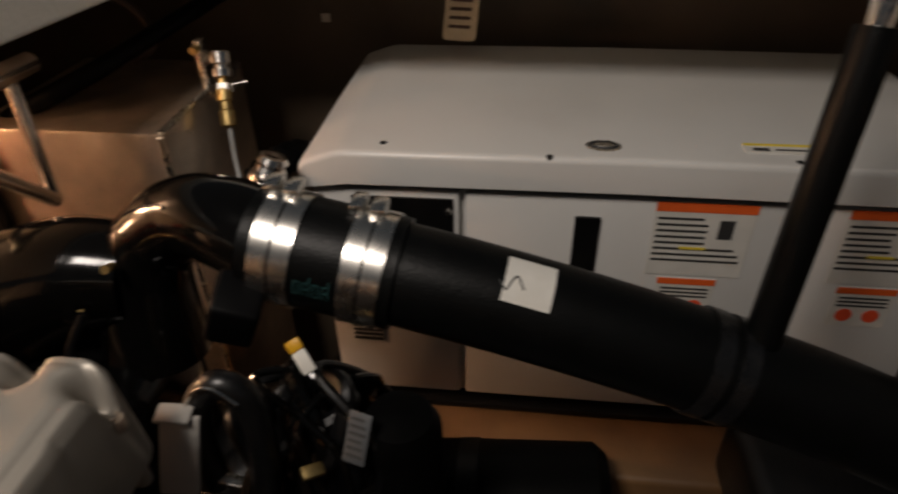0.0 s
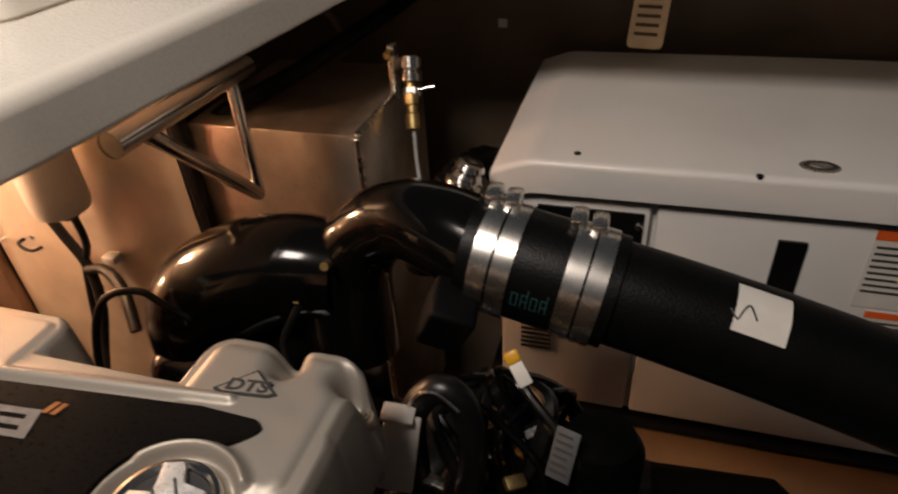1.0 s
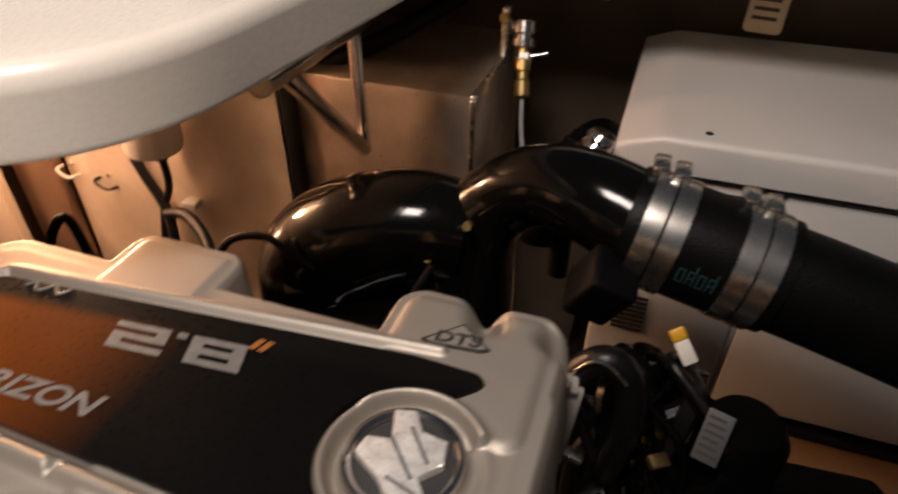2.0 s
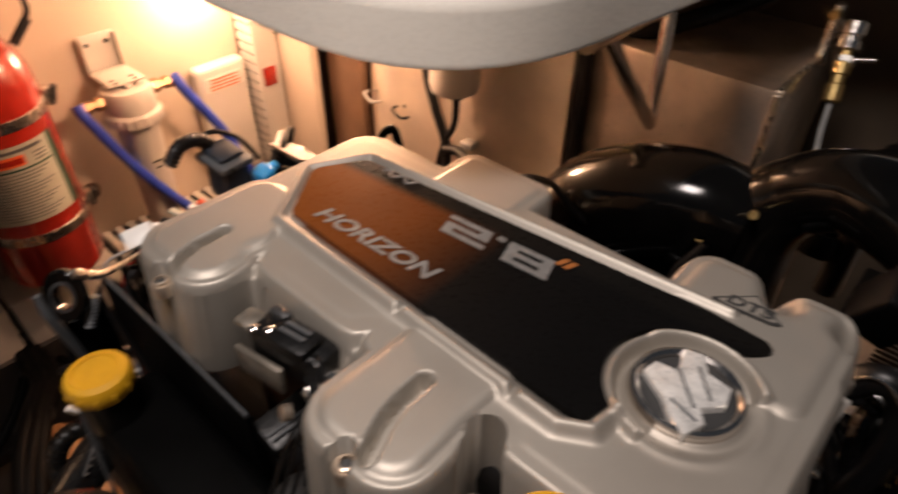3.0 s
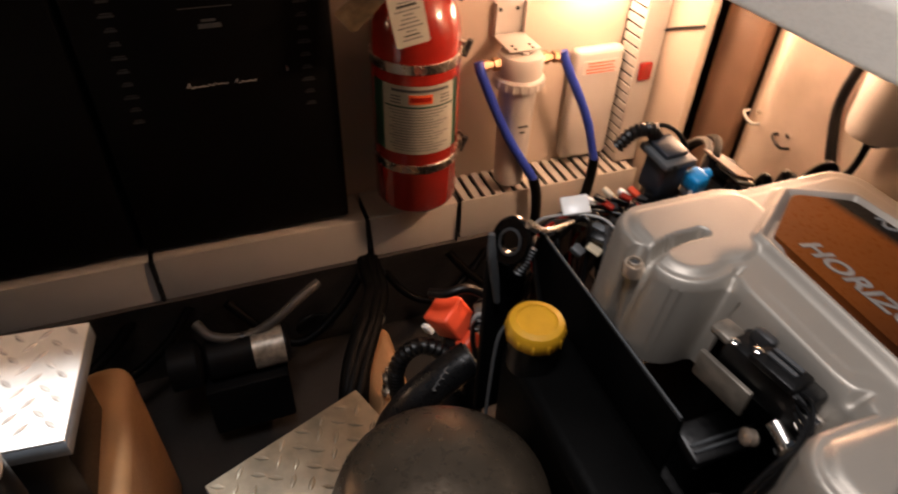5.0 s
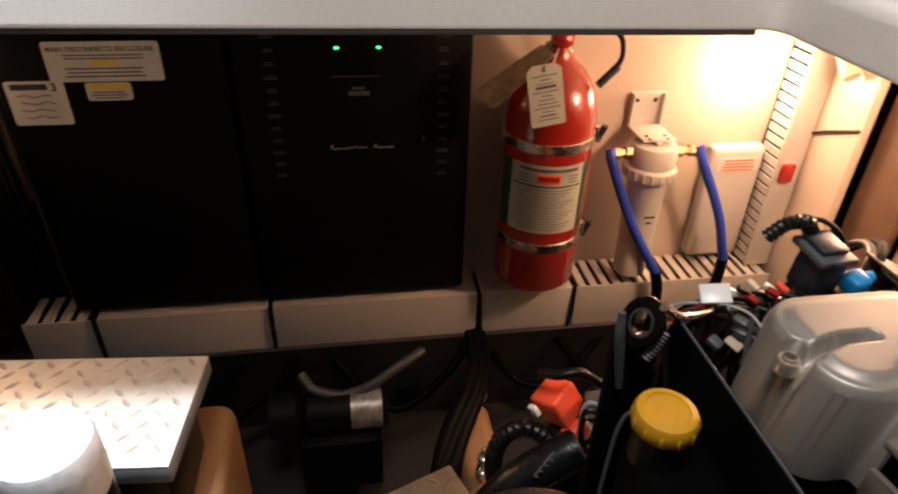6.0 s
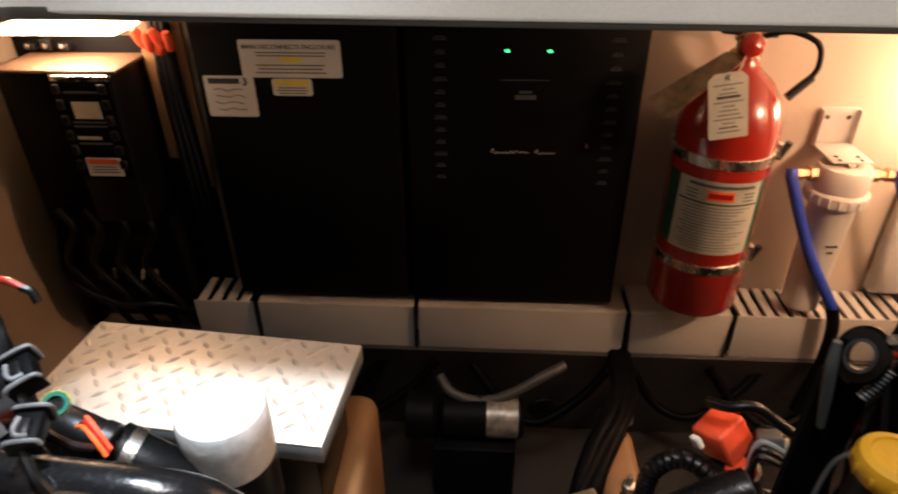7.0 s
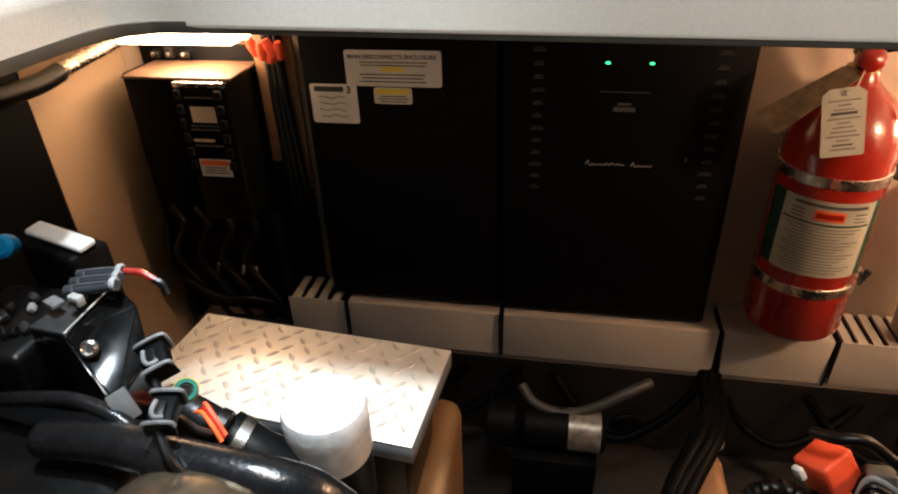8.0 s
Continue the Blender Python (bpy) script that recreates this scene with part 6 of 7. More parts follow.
part("stud", lathem([(0.010, 0.896), (0.010, 0.902), (0.007, 0.904), (0.004, 0.900)], (DX + 0.027, DY - 0.010, 0), n=16), BAND, dm)

# ---- starboard side: steps, filter, second engine ----
def chequer(name, cx, cy, z, sx, sy, turn, label, metal, tread, thick=0.03):
    """A chequer-plate step: a folded tray with raised bars in alternating directions."""
    t = thing(name, (cx, cy, z - thick), label, "step plate", "chequer plates")
    M = Matrix.Translation((cx, cy, z)) @ pose(0, 0, 0, 0, 0, turn)
    bm = boxm((-sx / 2, -sy / 2, -0.004), (sx / 2, sy / 2, 0), 0.0015)
    bm.transform(M)
    part("plate", bm, metal, t)
    for a, b in (((-sx / 2, -sy / 2, -thick), (-sx / 2 + 0.003, sy / 2, -0.0042)), ((sx / 2 - 0.003, -sy / 2, -thick), (sx / 2, sy / 2, -0.0042)), ((-sx / 2 + 0.0032, -sy / 2, -thick), (sx / 2 - 0.0032, -sy / 2 + 0.003, -0.0042)), ((-sx / 2 + 0.0032, sy / 2 - 0.003, -thick), (sx / 2 - 0.0032, sy / 2, -0.0042))):
        bm = boxm(a, b, 0.001)
        bm.transform(M)
        part("edge", bm, STEELG, t, "grey steel folded edge")
    bm = bmesh.new()
    i, x = 0, -sx / 2 + 0.012
    while x < sx / 2 - 0.008:
        y = -sy / 2 + 0.012 + (0.016 if i % 2 else 0)
        j = 0
        while y < sy / 2 - 0.008:
            ang = 45 if (i + j) % 2 else -45
            lens = lathem([(0.0, -0.012), (0.0026, -0.006), (0.0038, 0.0), (0.0026, 0.006), (0.0, 0.012)], n=6)
            lens.transform(M @ Matrix.Translation((x, y, 0.0)) @ pose(0, 0, 0, 0, 0, ang) @ pose(0, 0, 0, 90, 0, 0) @ Matrix.Diagonal((1, 0.75, 1, 1)))
            tmp = bpy.data.meshes.new("tread")
            lens.to_mesh(tmp)
            lens.free()
            bm.from_mesh(tmp)
            bpy.data.meshes.remove(tmp)
            y += 0.032
            j += 1
        x += 0.019
        i += 1
    tagged(part("tread", bm, tread, t), "raised tread bars", kind="stuff")
    return t


TREADM = mat("worn_tread", (0.50, 0.42, 0.34), 0.5, 0.3, var=0.3, scale=60, fine=300)
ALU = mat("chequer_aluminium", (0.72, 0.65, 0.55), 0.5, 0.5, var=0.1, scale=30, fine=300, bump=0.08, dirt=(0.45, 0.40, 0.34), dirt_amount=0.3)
# darker copy of the plate metal: brown stains, plus shade put in the colour
ALUDIM = mat("stained_shaded_aluminium", (0.30, 0.24, 0.16), 0.42, 0.55, var=0.4, scale=22, fine=200, bump=0.2, dirt=(0.12, 0.085, 0.045), dirt_amount=0.7)
chequer("chequer_step", -1.004, -0.600, 0.650, 0.19, 0.415, -5, "bright aluminium chequer plate step on the stringer", ALU, TREADM)
chequer("chequer_step", -0.848, -0.140, 0.520, 0.13, 0.24, 21.5, "stained aluminium chequer plate step beside the engine, shade painted in", ALUDIM, ALUDIM)
sb = thing("step_bracket", (-1.0, -0.6, 0.5), "dark bracket under the chequer step", "bracket")
part("plate", boxm((-1.08, -0.78, 0.47), (-0.92, -0.42, 0.618), 0.004), BLACK, sb)

fl = thing("fuel_filter", (-0.815, -0.47, 0.70), "white spin-on fuel filter canister", "filter")
FX, FY = -0.808, -0.467
part("canister", lathem([(0.0405, 0.728), (0.0445, 0.731), (0.0455, 0.736), (0.0455, 0.773)], (FX, FY, 0), n=40), FILTERM, fl)
part("crown", lathem([(0.0455, 0.7731), (0.0452, 0.792), (0.043, 0.798), (0.036, 0.8005), (0.030, 0.7995), (0.0, 0.799)], (FX, FY, 0), n=40), FILTERM, fl, "fluted white crown")
part("head", lathem([(0.044, 0.66), (0.044, 0.7275)], (FX, FY, 0), n=30), BLACK, fl)
part("print", lathem([(0.0457, 0.745), (0.0460, 0.745), (0.0460, 0.752), (0.0457, 0.752)], (FX, FY, 0), n=10, a0=-60, a1=-25), INK, fl)
fh = thing("fuel_hose", (-0.76, -0.54, 0.72), "black hose with orange collar beside the filter", "hose")
part("hose", tubem([(-0.770, -0.490, 0.735), (-0.765, -0.525, 0.760), (-0.770, -0.560, 0.780)], 0.026, 20), RUBBER, fh)
part("clamp", lathem([(0.0275, 0), (0.0275, 0.012)], (-0.767, -0.540, 0.770), (0, -0.85, 0.5), 24), BAND, fh)
part("sleeve", tubem([(-0.770, -0.558, 0.779), (-0.776, -0.595, 0.795), (-0.785, -0.63, 0.80)], 0.019, 16), BLACK, fh)
for k in range(3):
    part("wire", tubem([(-0.752 - 0.004 * k, -0.572 + 0.002 * k, 0.826), (-0.746 - 0.004 * k, -0.560, 0.832 + 0.002 * k), (-0.736 - 0.004 * k, -0.546, 0.828), (-0.730 - 0.004 * k, -0.536, 0.815)], 0.0021, 8), (ORANGE, RED, REDP)[k], fh, "orange wire end")
part("ring", lathem([(0.0150, 0), (0.0185, 0.002), (0.0185, 0.012), (0.0160, 0.014)], (-0.757, -0.548, 0.800), (-0.05, -0.85, 0.4), 22), BLACK, fh)

e2 = thing("second_engine", (-0.5, -0.65, FLOOR), "black second engine with gloss rails and brackets", "engine")
part("block", boxm((-0.70, -0.80, 0.22), (-0.20, -0.50, 0.78), 0.03, 3), BLACK, e2)
part("plenum", boxm((-0.72, -0.80, 0.78), (-0.25, -0.56, 0.86), 0.025, 3), BLACK, e2)
part("oil_pan", boxm((-0.68, -0.78, FLOOR), (-0.24, -0.52, 0.215), 0.03, 3), BLACK, e2)
DOMEM = mat("worn_bronze", (0.26, 0.20, 0.135), 0.22, 0.8, var=0.3, scale=25, fine=160, bump=0.08, dirt=(0.05, 0.038, 0.025), dirt_amount=0.4)
RAILM = mat("black_rail_paint", (0.008, 0.008, 0.0088), 0.24, var=0.3, scale=60, fine=220, bump=0.22, spec=0.6)
part("rail", tubem([(-0.655, -0.636, 0.884), (-0.657, -0.574, 0.886), (-0.650, -0.514, 0.884), (-0.649, -0.450, 0.878), (-0.655, -0.415, 0.862), (-0.665, -0.395, 0.83)], [0.0155, 0.0170, 0.0185, 0.019, 0.019, 0.018], 20), RAILM, e2)
part("rail_end", lathem([(0.0155, 0.0), (0.0145, 0.004), (0.010, 0.008), (0.0, 0.010)], (-0.655, -0.636, 0.884), (0, -1, 0), 20), RAILM, e2)
part("rail_bracket", boxm((-0.652, -0.452, 0.858), (-0.628, -0.428, 0.882), 0.006, 3), BLACK, e2)
part("screw", lathem([(0.0062, 0), (0.0062, 0.004), (0.0, 0.006)], (-0.640, -0.425, 0.872), (0.3, 0.1, 0.95), 12), BAND, e2)
part("screw", lathem([(0.0055, 0), (0.0055, 0.004), (0.0, 0.006)], (-0.640, -0.395, 0.872), (0.3, 0.1, 0.95), 12), BAND, e2)
part("pipe", tubem([(-0.685, -0.72, 0.885), (-0.680, -0.665, 0.900), (-0.682, -0.620, 0.902), (-0.675, -0.575, 0.890), (-0.67, -0.55, 0.86)], 0.0065, 14), RAILM, e2)
part("dome", lathem([(0.078, 0.78), (0.078, 0.846), (0.073, 0.862), (0.060, 0.876), (0.042, 0.886), (0.022, 0.892), (0.0, 0.894)], (-0.590, -0.490, 0.011), n=48), DOMEM, e2)
bm = bmesh.new()
for p in ((-0.740, -0.705, 0.924), (-0.730, -0.660, 0.926), (-0.800, -0.655, 0.934), (-0.806, -0.69, 0.930), (-0.785, -0.626, 0.925), (-0.752, -0.600, 0.895), (-0.700, -0.604, 0.880), (-0.74, -0.72, 0.80), (-0.72, -0.60, 0.80), (-0.80, -0.66, 0.80)):
    bm.verts.new(p)
bmesh.ops.convex_hull(bm, input=bm.verts)
bmesh.ops.bevel(bm, geom=bm.edges[:], offset=0.002, segments=2, affect="EDGES")
part("bracket", bm, GLOSS, e2, "black folded bracket plate")
part("edge", rodm((-0.730, -0.660, 0.9295), (-0.797, -0.655, 0.9365), 0.0009), WIREGREY, e2, "bright worn edge")
part("fold", slab([(-0.735, -0.700), (-0.731, -0.662), (-0.797, -0.657), (-0.790, -0.690)], 0.925, 0.9290, 0.0008, 1), EDGEM, e2, "dark grey folded top")
part("bolt", lathem([(0.0080, -0.004), (0.0080, 0.003), (0.0055, 0.005), (0.0035, 0.003), (0.0, 0.003)], (-0.728, -0.637, 0.917), (0.75, 0.35, 0.55), 18), BAND, e2)
bm = boxm((-0.0085, -0.0135, -0.0015), (0.0085, 0.0135, 0.0015), 0.001)
bm.transform(look((-0.684, -0.580, 0.900), (-0.94, -0.86, 0.60), 10))
part("plate", bm, LABELG, e2, "faded grey label plate")
for k, (x, y, z) in enumerate(((-0.712, -0.559, 0.925), (-0.660, -0.523, 0.922))):
    cn = thing("wire_plug", (x, y, z), "black loom plug with worn pale edges", "plug", "plugs on the second engine")
    M = Matrix.Translation((x, y, z)) @ pose(0, 0, 0, 15 - 20 * k, 10, 40 - 25 * k) @ Matrix.Scale(0.84 - 0.08 * k, 4)
    for nm, a, b, mt in (("body", (-0.019, -0.013, -0.010), (0.014, 0.013, 0.010), BLACKBOX), ("collar", (-0.0225, -0.0155, -0.011), (-0.0192, 0.0155, 0.012), BLACK), ("collar", (0.0142, -0.0155, -0.011), (0.0165, 0.0155, 0.011), BLACK), ("latch", (-0.008, -0.005, 0.0102), (0.010, 0.005, 0.015), BLACK)):
        bm = boxm(a, b, 0.004, 3)
        bm.transform(M)
        part(nm, bm, mt, cn)
    for pts in (((-0.0225, -0.0155, 0.008), (-0.0215, -0.010, 0.0125), (-0.0215, 0.011, 0.0125), (-0.0225, 0.0155, 0.006), (-0.0225, 0.0155, -0.010)), ((0.0165, -0.0155, 0.006), (0.0160, -0.010, 0.0115), (0.0160, 0.011, 0.0115), (0.0165, 0.0155, 0.006)), ((-0.008, -0.006, 0.0145), (0.004, -0.007, 0.0155), (0.011, -0.004, 0.0145), (0.011, 0.005, 0.013))):
        bm = tubem([(M @ Vector(p))[:] for p in pts], 0.0019, 8, 4)
        part("rim", bm, RIMG, cn, "worn grey rim")
    part("wire", tubem([(x + 0.01, y, z - 0.005), (x + 0.026, y + 0.018, z - 0.02), (x + 0.02, y + 0.03, z - 0.05), (x - 0.01, y + 0.02, z - 0.09)], 0.0035, 8), BLACK, cn)
gp = thing("green_seal", (-0.672, -0.508, 0.93), "green plug seal on the loom", "plug")
part("seal", lathem([(0.0045, 0.0), (0.0085, 0.0), (0.0095, 0.003), (0.0085, 0.006), (0.0060, 0.006), (0.0050, 0.002), (0.0045, 0.0)], (-0.690, -0.522, 0.920), (0.55, 0.45, 0.6), 22, a1=359.8), SEALG, gp)
part("ring", lathem([(0.0086, -0.001), (0.0100, -0.001), (0.0100, 0.0010), (0.0086, 0.0010), (0.0086, -0.001)], (-0.690, -0.522, 0.920), (0.55, 0.45, 0.6), 22, a1=359.8), YPRINT, gp, "yellow ring")
part("core", lathem([(0.0044, -0.004), (0.0044, 0.003), (0.0, 0.003)], (-0.690, -0.522, 0.920), (0.55, 0.45, 0.6), 14), BLACK, gp)
md = thing("control_module", (-0.86, -0.76, 0.9), "black control module with a white top cover", "control module")
MM = pose(0, 0, 0, 0, 8, -18)
part("body", boxm((-0.878, -0.795, 0.60), (-0.832, -0.709, 0.944), 0.006, 3, pose(0, 0, 0, 0, 0, -18)), BLACKBOX, md)
part("cover", boxm((-0.864, -0.798, 0.946), (-0.843, -0.706, 0.954), 0.0038, 3, MM), WHITEW, md, "white top cover")
part("bracket", boxm((-0.86, -0.78, 0.62), (-0.69, -0.73, 0.66), 0.004), BLACK, md)
bp2 = thing("blue_plug", (-0.84, -0.80, 0.94), "bright blue plastic plug on the second engine", "plug")
part("body", lathem([(0.0, 0), (0.012, 0), (0.013, 0.004), (0.013, 0.020), (0.009, 0.024), (0.0, 0.024)], (-0.852, -0.818, 0.935), (0.8, 0.35, 0.45), 18), BLUEP, bp2)
hn = thing("engine_wiring", (-0.79, -0.68, 0.92), "bundle of dark wires with silver and red ends", "wiring")
SLATE = mat("slate_plastic", (0.032, 0.036, 0.045), 0.45, var=0.3, scale=50, dirt=(0.03, 0.03, 0.03), dirt_amount=0.4)
for k in range(3):
    p0, p1 = Vector((-0.772 - 0.013 * k, -0.684 - 0.003 * k, 0.944)), Vector((-0.780 - 0.011 * k, -0.634 - 0.004 * k, 0.950))
    part("connector", tubem([p0, p0.lerp(p1, 0.5), p1], [0.0052, 0.0058, 0.0050], 12), SLATE, hn, "slate grey connector tube")
    part("collar", lathem([(0.0060, 0), (0.0066, 0.001), (0.0066, 0.004), (0.0055, 0.005)], p1 - Vector((0, 0.006, 0)), p1 - p0, 14), WIREGREY, hn, "pale collar")
    part("collar", lathem([(0.0056, 0), (0.0062, 0.001), (0.0062, 0.0025), (0.0055, 0.003)], p0 + Vector((0, 0.008, 0)), p1 - p0, 14), GREYP, hn)
    part("ridge", rodm(p0.lerp(p1, 0.2) + Vector((0.002, 0, 0.0056)), p0.lerp(p1, 0.8) + Vector((0.002, 0, 0.0056)), 0.0010, 6), GREYP, hn)
part("plug", boxm((-0.764, -0.696, 0.938), (-0.752, -0.678, 0.943), 0.0015, 2, pose(0, 0, 0, 0, 0, -24)), RIMG, hn, "pale metal plug")
part("plug", boxm((-0.763, -0.670, 0.940), (-0.755, -0.656, 0.950), 0.0015, 2, pose(0, 0, 0, 0, 0, -14)), WIREGREY, hn)
part("slot", boxm((-0.7546, -0.667, 0.943), (-0.7536, -0.659, 0.947), 0, 1, pose(0, 0, 0, 0, 0, -14)), INK, hn)
for k in range(14):
    a, b_, c_ = random.random(), random.random(), random.random()
    q = Vector((-0.80 + 0.075 * a, -0.785 + 0.075 * b_, 0.915 + 0.012 * c_))
    w_ = 0.004 + 0.005 * c_
    part("terminal", boxm(q - Vector((w_, 0.6 * w_, 0.003)), q + Vector((w_, 0.6 * w_, 0.004)), 0.0015, 2, pose(0, 0, 0, 40 * b_, 30 * a, 180 * c_)), (EDGEM, BLACK, BLACK, EDGEM, BLACK, EDGEM, WIREGREY)[k % 7], hn)
part("tray", boxm((-0.82, -0.80, 0.86), (-0.71, -0.70, 0.912), 0.008, 3), BLACK, hn)
part("wire", tubem([(-0.800, -0.640, 0.952), (-0.802, -0.625, 0.950), (-0.800, -0.610, 0.944)], 0.0032, 8), RED, hn, "red wire")
part("wire", tubem([(-0.800, -0.612, 0.944), (-0.800, -0.604, 0.940), (-0.798, -0.600, 0.93)], 0.0036, 8), BLACK, hn)
vh = thing("vent_hose", (-1.2, -1.0, 1.0), "silver and black flexible vent hose under the deck", "hose")
part("hose", tubem([(-1.42, -1.045, 1.016), (-1.34, -1.045, 1.010), (-1.27, -1.042, 1.006), (-1.235, -1.040, 1.003)], 0.0125, 16, ribs=0.002, ring=0.008), BAND, vh)
part("cuff", tubem([(-1.25, -1.041, 1.004), (-1.20, -1.040, 1.000), (-1.15, -1.04, 1.002), (-1.05, -1.04, 1.01)], 0.0155, 16), BLACK, vh)
dk = thing("dark_cabinet", (-1.0, -1.0, 0.5), "thin black plastic locker front on the side wall", "locker")
part("body", boxm((-1.190, -1.083, 0.30), (-0.60, -1.058, 1.06), 0.006, 3), BLACKBOX, dk)
part("edge", rodm((-1.187, -1.060, 0.32), (-1.187, -1.060, 1.05), 0.003), BLACK, dk)

# ---- bilge below the trunking ----
pm = thing("bilge_pump", (-1.27, -0.18, 0.25), "black bilge pump motor with a worn metal label", "pump")
part("motor", lathem([(0.0, 0), (0.034, 0), (0.040, 0.006), (0.040, 0.152), (0.034, 0.158), (0.0, 0.160)], (-1.26, -0.285, 0.325), (0, 1, 0), 28), BLACKBOX, pm)
part("label", lathem([(0.0403, 0.088), (0.0412, 0.088), (0.0412, 0.148), (0.0403, 0.148)], (-1.26, -0.285, 0.325), (0, 1, 0), 24, a0=-60, a1=240), WORNM, pm, "worn metallic label")
part("foot", boxm((-1.31, -0.30, 0.15), (-1.21, -0.14, 0.284), 0.006), BLACKBOX, pm)
part("head", lathem([(0.046, 0), (0.046, 0.05), (0.03, 0.06)], (-1.26, -0.350, 0.325), (0, 1, 0), 24), BLACKBOX, pm)
wh = thing("white_hose", (-1.25, -0.2, 0.42), "dirty white hose above the pump", "hose")
part("hose", tubem([(-1.30, -0.290, 0.388), (-1.27, -0.264, 0.374), (-1.268, -0.207, 0.357), (-1.27, -0.151, 0.378), (-1.285, -0.090, 0.412), (-1.31, -0.05, 0.418)], 0.010, 12), DIRTYW, wh)
part("ring", lathem([(0.012, 0), (0.012, 0.006)], (-1.268, -0.215, 0.358), (0.0, 1, -0.1), 14), BLACK, wh)
cbl = thing("cable_bundle", (-1.25, 0.03, 0.3), "thick black cable bundle falling from the trunking", "cable bundle")
FALL = [Vector(p) for p in ((-1.385, 0.066, 0.402), (-1.33, 0.066, 0.392), (-1.25, 0.056, 0.415), (-1.13, 0.012, 0.470), (-1.055, -0.026, 0.462), (-0.993, -0.052, 0.430), (-0.96, -0.06, 0.36), (-0.95, -0.06, 0.20))]
for k in range(5):
    a = 2 * math.pi * k / 5
    part("cable", tubem([p + Vector((0.008 * math.sin(a + 0.5 * i), 0.013 * math.cos(a + 0.5 * i), 0.004 * math.sin(a))) for i, p in enumerate(FALL)], 0.0125, 12), TANKB, cbl)
for i in (1, 3):
    part("tie", tubem([FALL[i] + Vector((0.024 * math.sin(t), 0.028 * math.cos(t), 0.0)) for t in np.linspace(0, 6.28, 13)], 0.0022, 6, 2), BLACK, cbl)
for k, (x, y, r) in enumerate(((-1.36, -0.55, 0.012), (-1.34, -0.45, 0.010), (-1.33, -0.10, 0.010), (-1.36, 0.22, 0.009), (-1.34, 0.38, 0.010))):
    lo = thing("bilge_hose", (x, y, 0.3), "dark hose sagging along the bilge wall", "hose", "hoses in the bilge")
    part("hose", tubem([(x - 0.03, y - 0.13, 0.37), (x, y - 0.07, 0.30 - 0.02 * (k % 2)), (x + 0.03, y, 0.27), (x, y + 0.09, 0.31), (x - 0.03, y + 0.15, 0.37)], r, 10), TANKB, lo)
oc = thing("oval_cap", (-1.30, -0.08, 0.28), "dark oval inspection cover on the hull", "cover")
part("plate", lathem([(0.045, 0), (0.045, 0.006), (0.038, 0.009), (0.0, 0.009)], (-1.395, -0.060, 0.215), (1, 0, 0.3), 24, flat=0.6), BLACK, oc)
br = thing("battery_rail", (-1.3, 0.4, 0.35), "thin dark rail below the trunking", "rail")
part("rail", rodm((-1.405, 0.09, 0.368), (-1.405, 0.70, 0.368), 0.006), BROWN, br)
for y in (0.14, 0.30, 0.50):
    part("clip", boxm((-1.408, y, 0.345), (-1.392, y + 0.012, 0.385), 0.002), BLACK, br)

# ---- between engine and generator: wiring, sticker, hoses ----
yt = thing("wire_tag", (-0.163, 0.465, 0.93), "yellow and white wire tag on the loom", "tag")
M = Matrix.Translation((-0.169, 0.462, 0.944)) @ pose(0, 0, 0, 55, 0, 5) @ pose(0, 0, 0, 0, 0, 32) @ Matrix.Scale(0.66, 4)
bm = boxm((-0.009, -0.022, -0.002), (0.009, 0.008, 0.002), 0.002)
bm.transform(M)
part("card", bm, PAPER, yt)
bm = boxm((-0.0095, 0.0081, -0.0035), (0.0095, 0.024, 0.0035), 0.003)
bm.transform(M)
part("sleeve", bm, YELLOW, yt, "yellow sleeve")
ds = thing("data_plate", (-0.12, 0.46, 0.85), "grey printed data plate on a black canister", "label plate")
M = Matrix.Translation((-0.128, 0.448, 0.866)) @ pose(0, 0, 0, 60, 0, -16) @ Matrix.Scale(0.82, 4)
bm = boxm((-0.013, -0.028, -0.001), (0.013, 0.028, 0.001), 0.001)
bm.transform(M)
part("plate", bm, GREYP, ds)
for k in range(6):
    bm = boxm((-0.010, 0.019 - 0.008 * k, 0.0011), (0.006 + 0.002 * (k % 3), 0.022 - 0.008 * k, 0.0016), 0)
    bm.transform(M)
    part("print", bm, INK, ds)
part("canister", lathem([(0.038, 0.5), (0.038, 0.845), (0.03, 0.86), (0.0, 0.863)], (-0.098, 0.480, 0), n=28), TANKB, ds)
rg = thing("ring_hose", (-0.23, 0.45, 0.85), "dark looped hose with a thin pale clamp wire", "hose")
part("hose", tubem([(-0.252, 0.425, 0.82), (-0.250, 0.425, 0.905), (-0.228, 0.428, 0.942), (-0.206, 0.428, 0.930), (-0.198, 0.422, 0.885), (-0.205, 0.42, 0.82)], 0.012, 14), BLACK, rg)
part("wire", tubem([(-0.258, 0.412, 0.895), (-0.250, 0.414, 0.928), (-0.236, 0.416, 0.948), (-0.222, 0.416, 0.950), (-0.206, 0.416, 0.935)], 0.0014, 6), BAND, rg, "bright clamp wire")
rn = thing("module_box", (-0.27, 0.53, 0.9), "grey black module box under the elbow", "module")
part("body", boxm((-0.262, 0.486, 0.920), (-0.220, 0.530, 0.978), 0.005, 3, pose(0, 0, 0, 20, 22, 12)), BLACKBOX, rn)
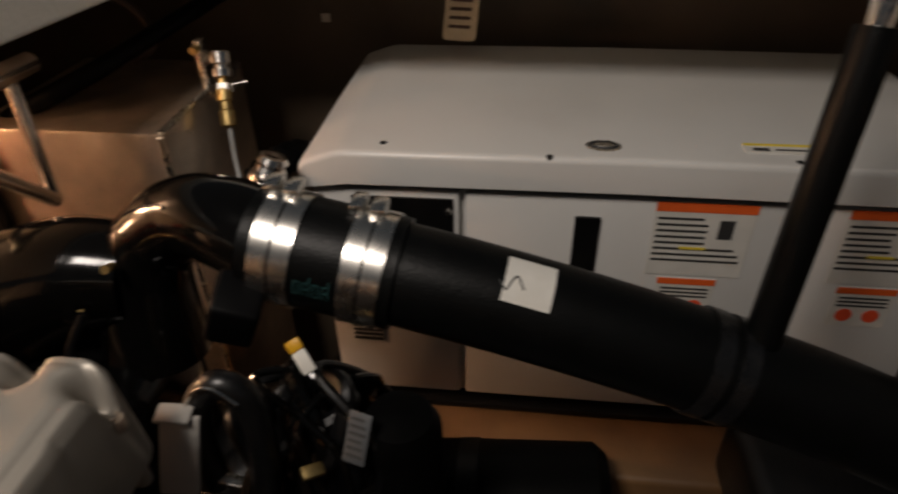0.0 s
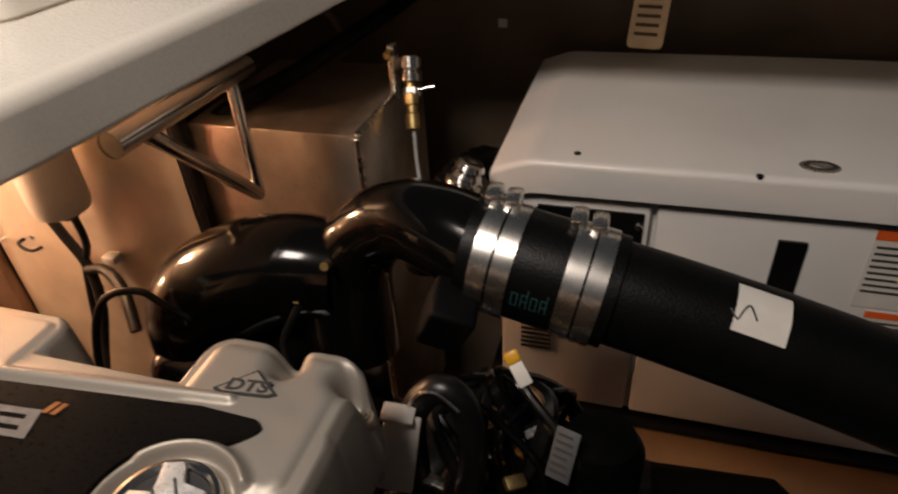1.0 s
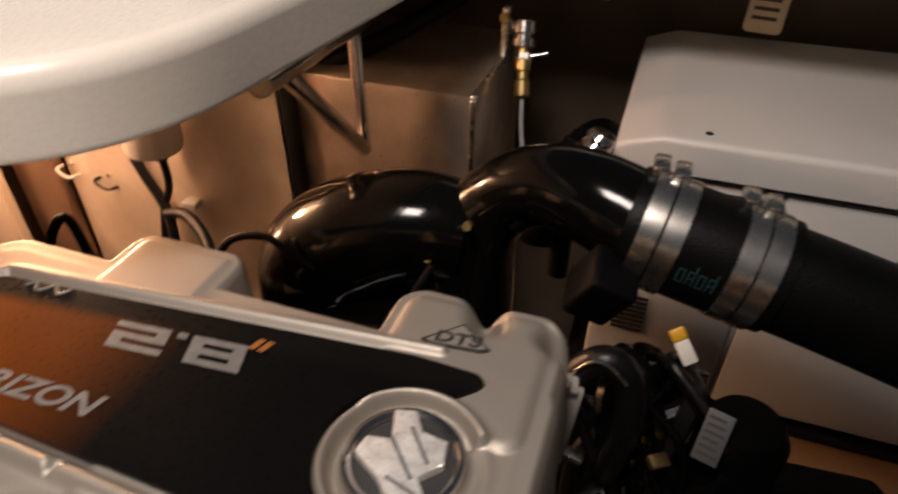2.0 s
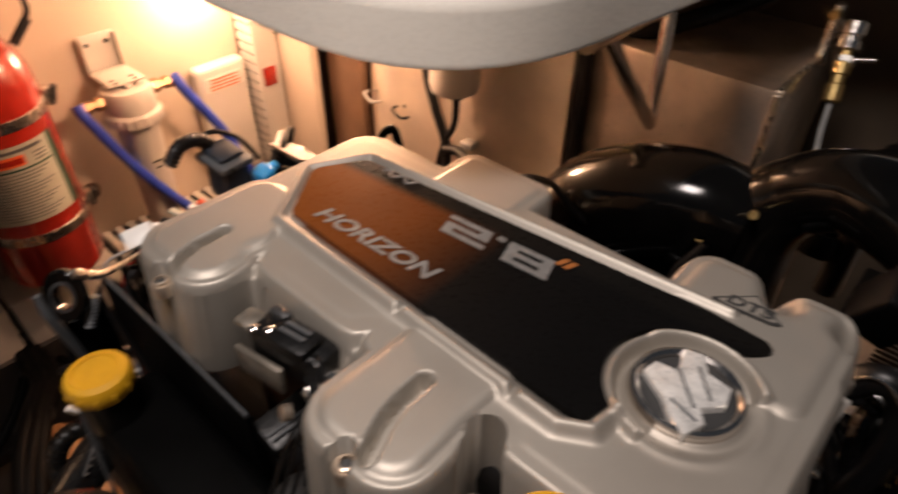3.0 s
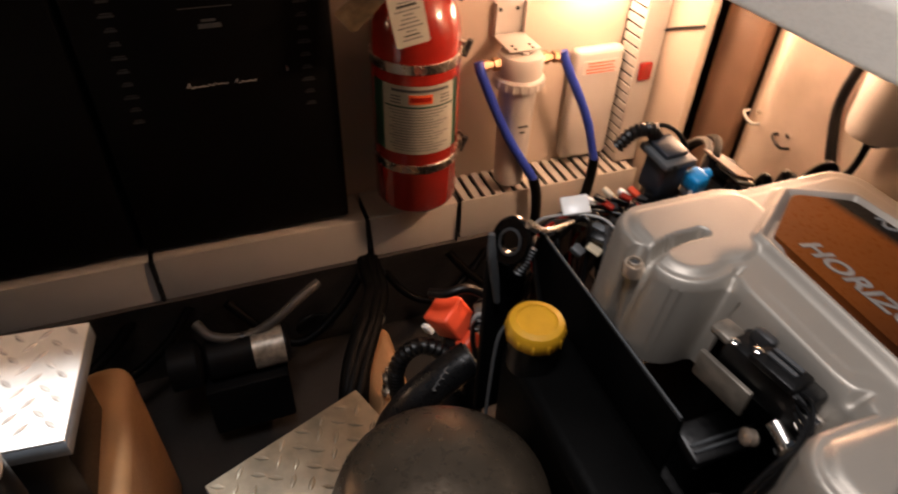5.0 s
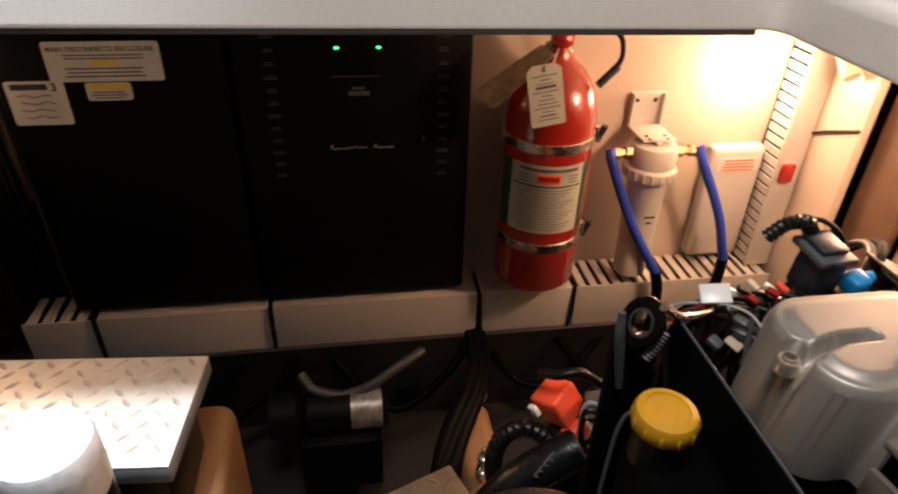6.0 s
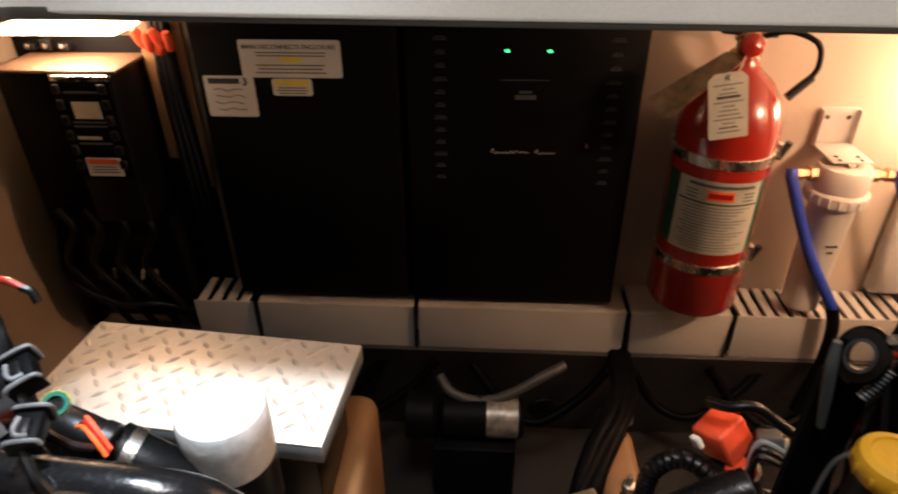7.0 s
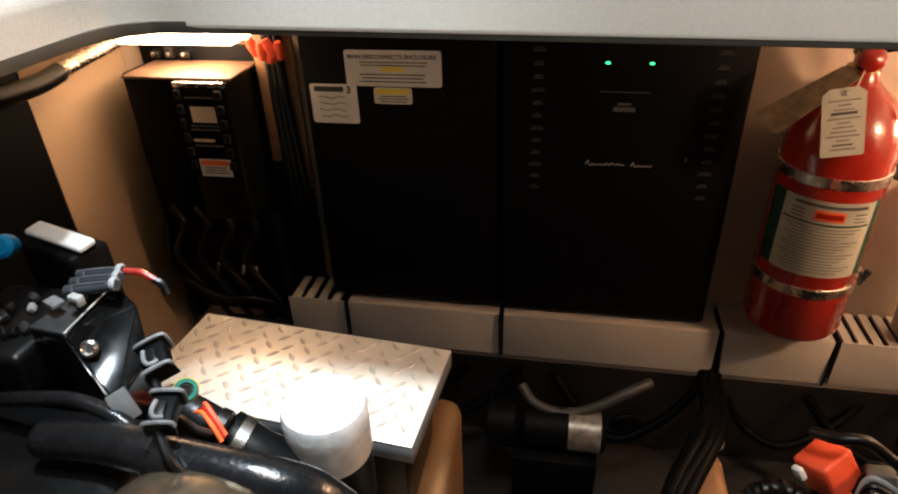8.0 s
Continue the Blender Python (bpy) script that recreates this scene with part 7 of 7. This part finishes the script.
for k in range(14):
    a, b_, c_ = random.random(), random.random(), random.random()
    lw = thing("loom_wire", (-0.2, 0.5, 0.8), "dark loom wire between engine and generator", "wire", "loom wires")
    part("wire", tubem([(-0.26 + 0.15 * a, 0.40 + 0.05 * b_, 0.70 + 0.05 * c_), (-0.24 + 0.13 * b_, 0.45, 0.80 + 0.05 * a), (-0.26 + 0.14 * c_, 0.49, 0.85 + 0.05 * b_), (-0.22 + 0.10 * a, 0.54, 0.84), (-0.20 + 0.1 * b_, 0.58, 0.72)], random.choice((0.004, 0.006, 0.009)), 8), random.choice((BLACK, GLOSS, BLACK)), lw)
for k, (x, y, z) in enumerate(((-0.235, 0.42, 0.83), (-0.165, 0.43, 0.84), (-0.205, 0.40, 0.80), (-0.14, 0.40, 0.83))):
    cl = thing("wire_clip", (x, y, z), "small metal wire terminal clip", "clip", "terminal clips")
    part("clip", boxm((x - 0.010, y - 0.006, z - 0.003), (x + 0.010, y + 0.006, z + 0.004), 0.002, 2, pose(0, 0, 0, 20 * k, 15, 40 * k)), BRASS if k % 2 else BAND, cl)
pb = thing("white_bracket", (-0.262, 0.41, 0.9), "white painted bracket beside the cover", "bracket")
part("plate", boxm((-0.268, 0.394, 0.860), (-0.238, 0.400, 0.930), 0.002, 2, pose(0, 0, 0, -18, 8, 8)), PVC, pb)
part("flange", boxm((-0.266, 0.398, 0.929), (-0.240, 0.416, 0.933), 0.0015, 2, pose(0, 0, 0, 0, 8, 8)), PVC, pb)
ma = thing("exhaust_manifold", (-0.25, 0.56, 0.3), "black cast exhaust manifold between engine and generator", "manifold")
part("body", boxm((-0.42, 0.47, 0.25), (-0.13, 0.66, 0.665), 0.04, 5), BLACK, ma)
part("runner", tubem([(-0.30, 0.44, 0.70), (-0.26, 0.50, 0.73), (-0.20, 0.56, 0.70), (-0.17, 0.60, 0.60)], 0.035, 20), BLACK, ma)
part("runner", tubem([(-0.22, 0.42, 0.74), (-0.17, 0.47, 0.77), (-0.12, 0.53, 0.74), (-0.10, 0.57, 0.62)], 0.030, 20), BLACK, ma)
mf = thing("muffler", (-0.155, 0.60, 0.525), "dark corroded muffler under the exhaust hose", "muffler")
part("body", lathem([(0.0, 0), (0.075, 0.0), (0.088, 0.015), (0.088, 0.27), (0.075, 0.285), (0.0, 0.286)], (-0.155, 0.590, 0.545), (1, 0.02, 0.06), 32), TANKB, mf)
part("strap", lathem([(0.0885, 0.1), (0.0895, 0.1), (0.0895, 0.125), (0.0885, 0.125)], (-0.155, 0.590, 0.545), (1, 0.02, 0.06), 32), RUBBER, mf)
sr = thing("stern_fitting", (0.38, 0.55, 0.7), "black fitting with chrome ring below the hose", "fitting")
part("body", boxm((0.26, 0.50, 0.60), (0.44, 0.66, 0.715), 0.02, 3), BLACK, sr)
part("ring", lathem([(0.03, 0), (0.034, 0.004), (0.03, 0.008)], (0.35, 0.50, 0.70), (0, -0.6, 0.8), 24), CHROME, sr)
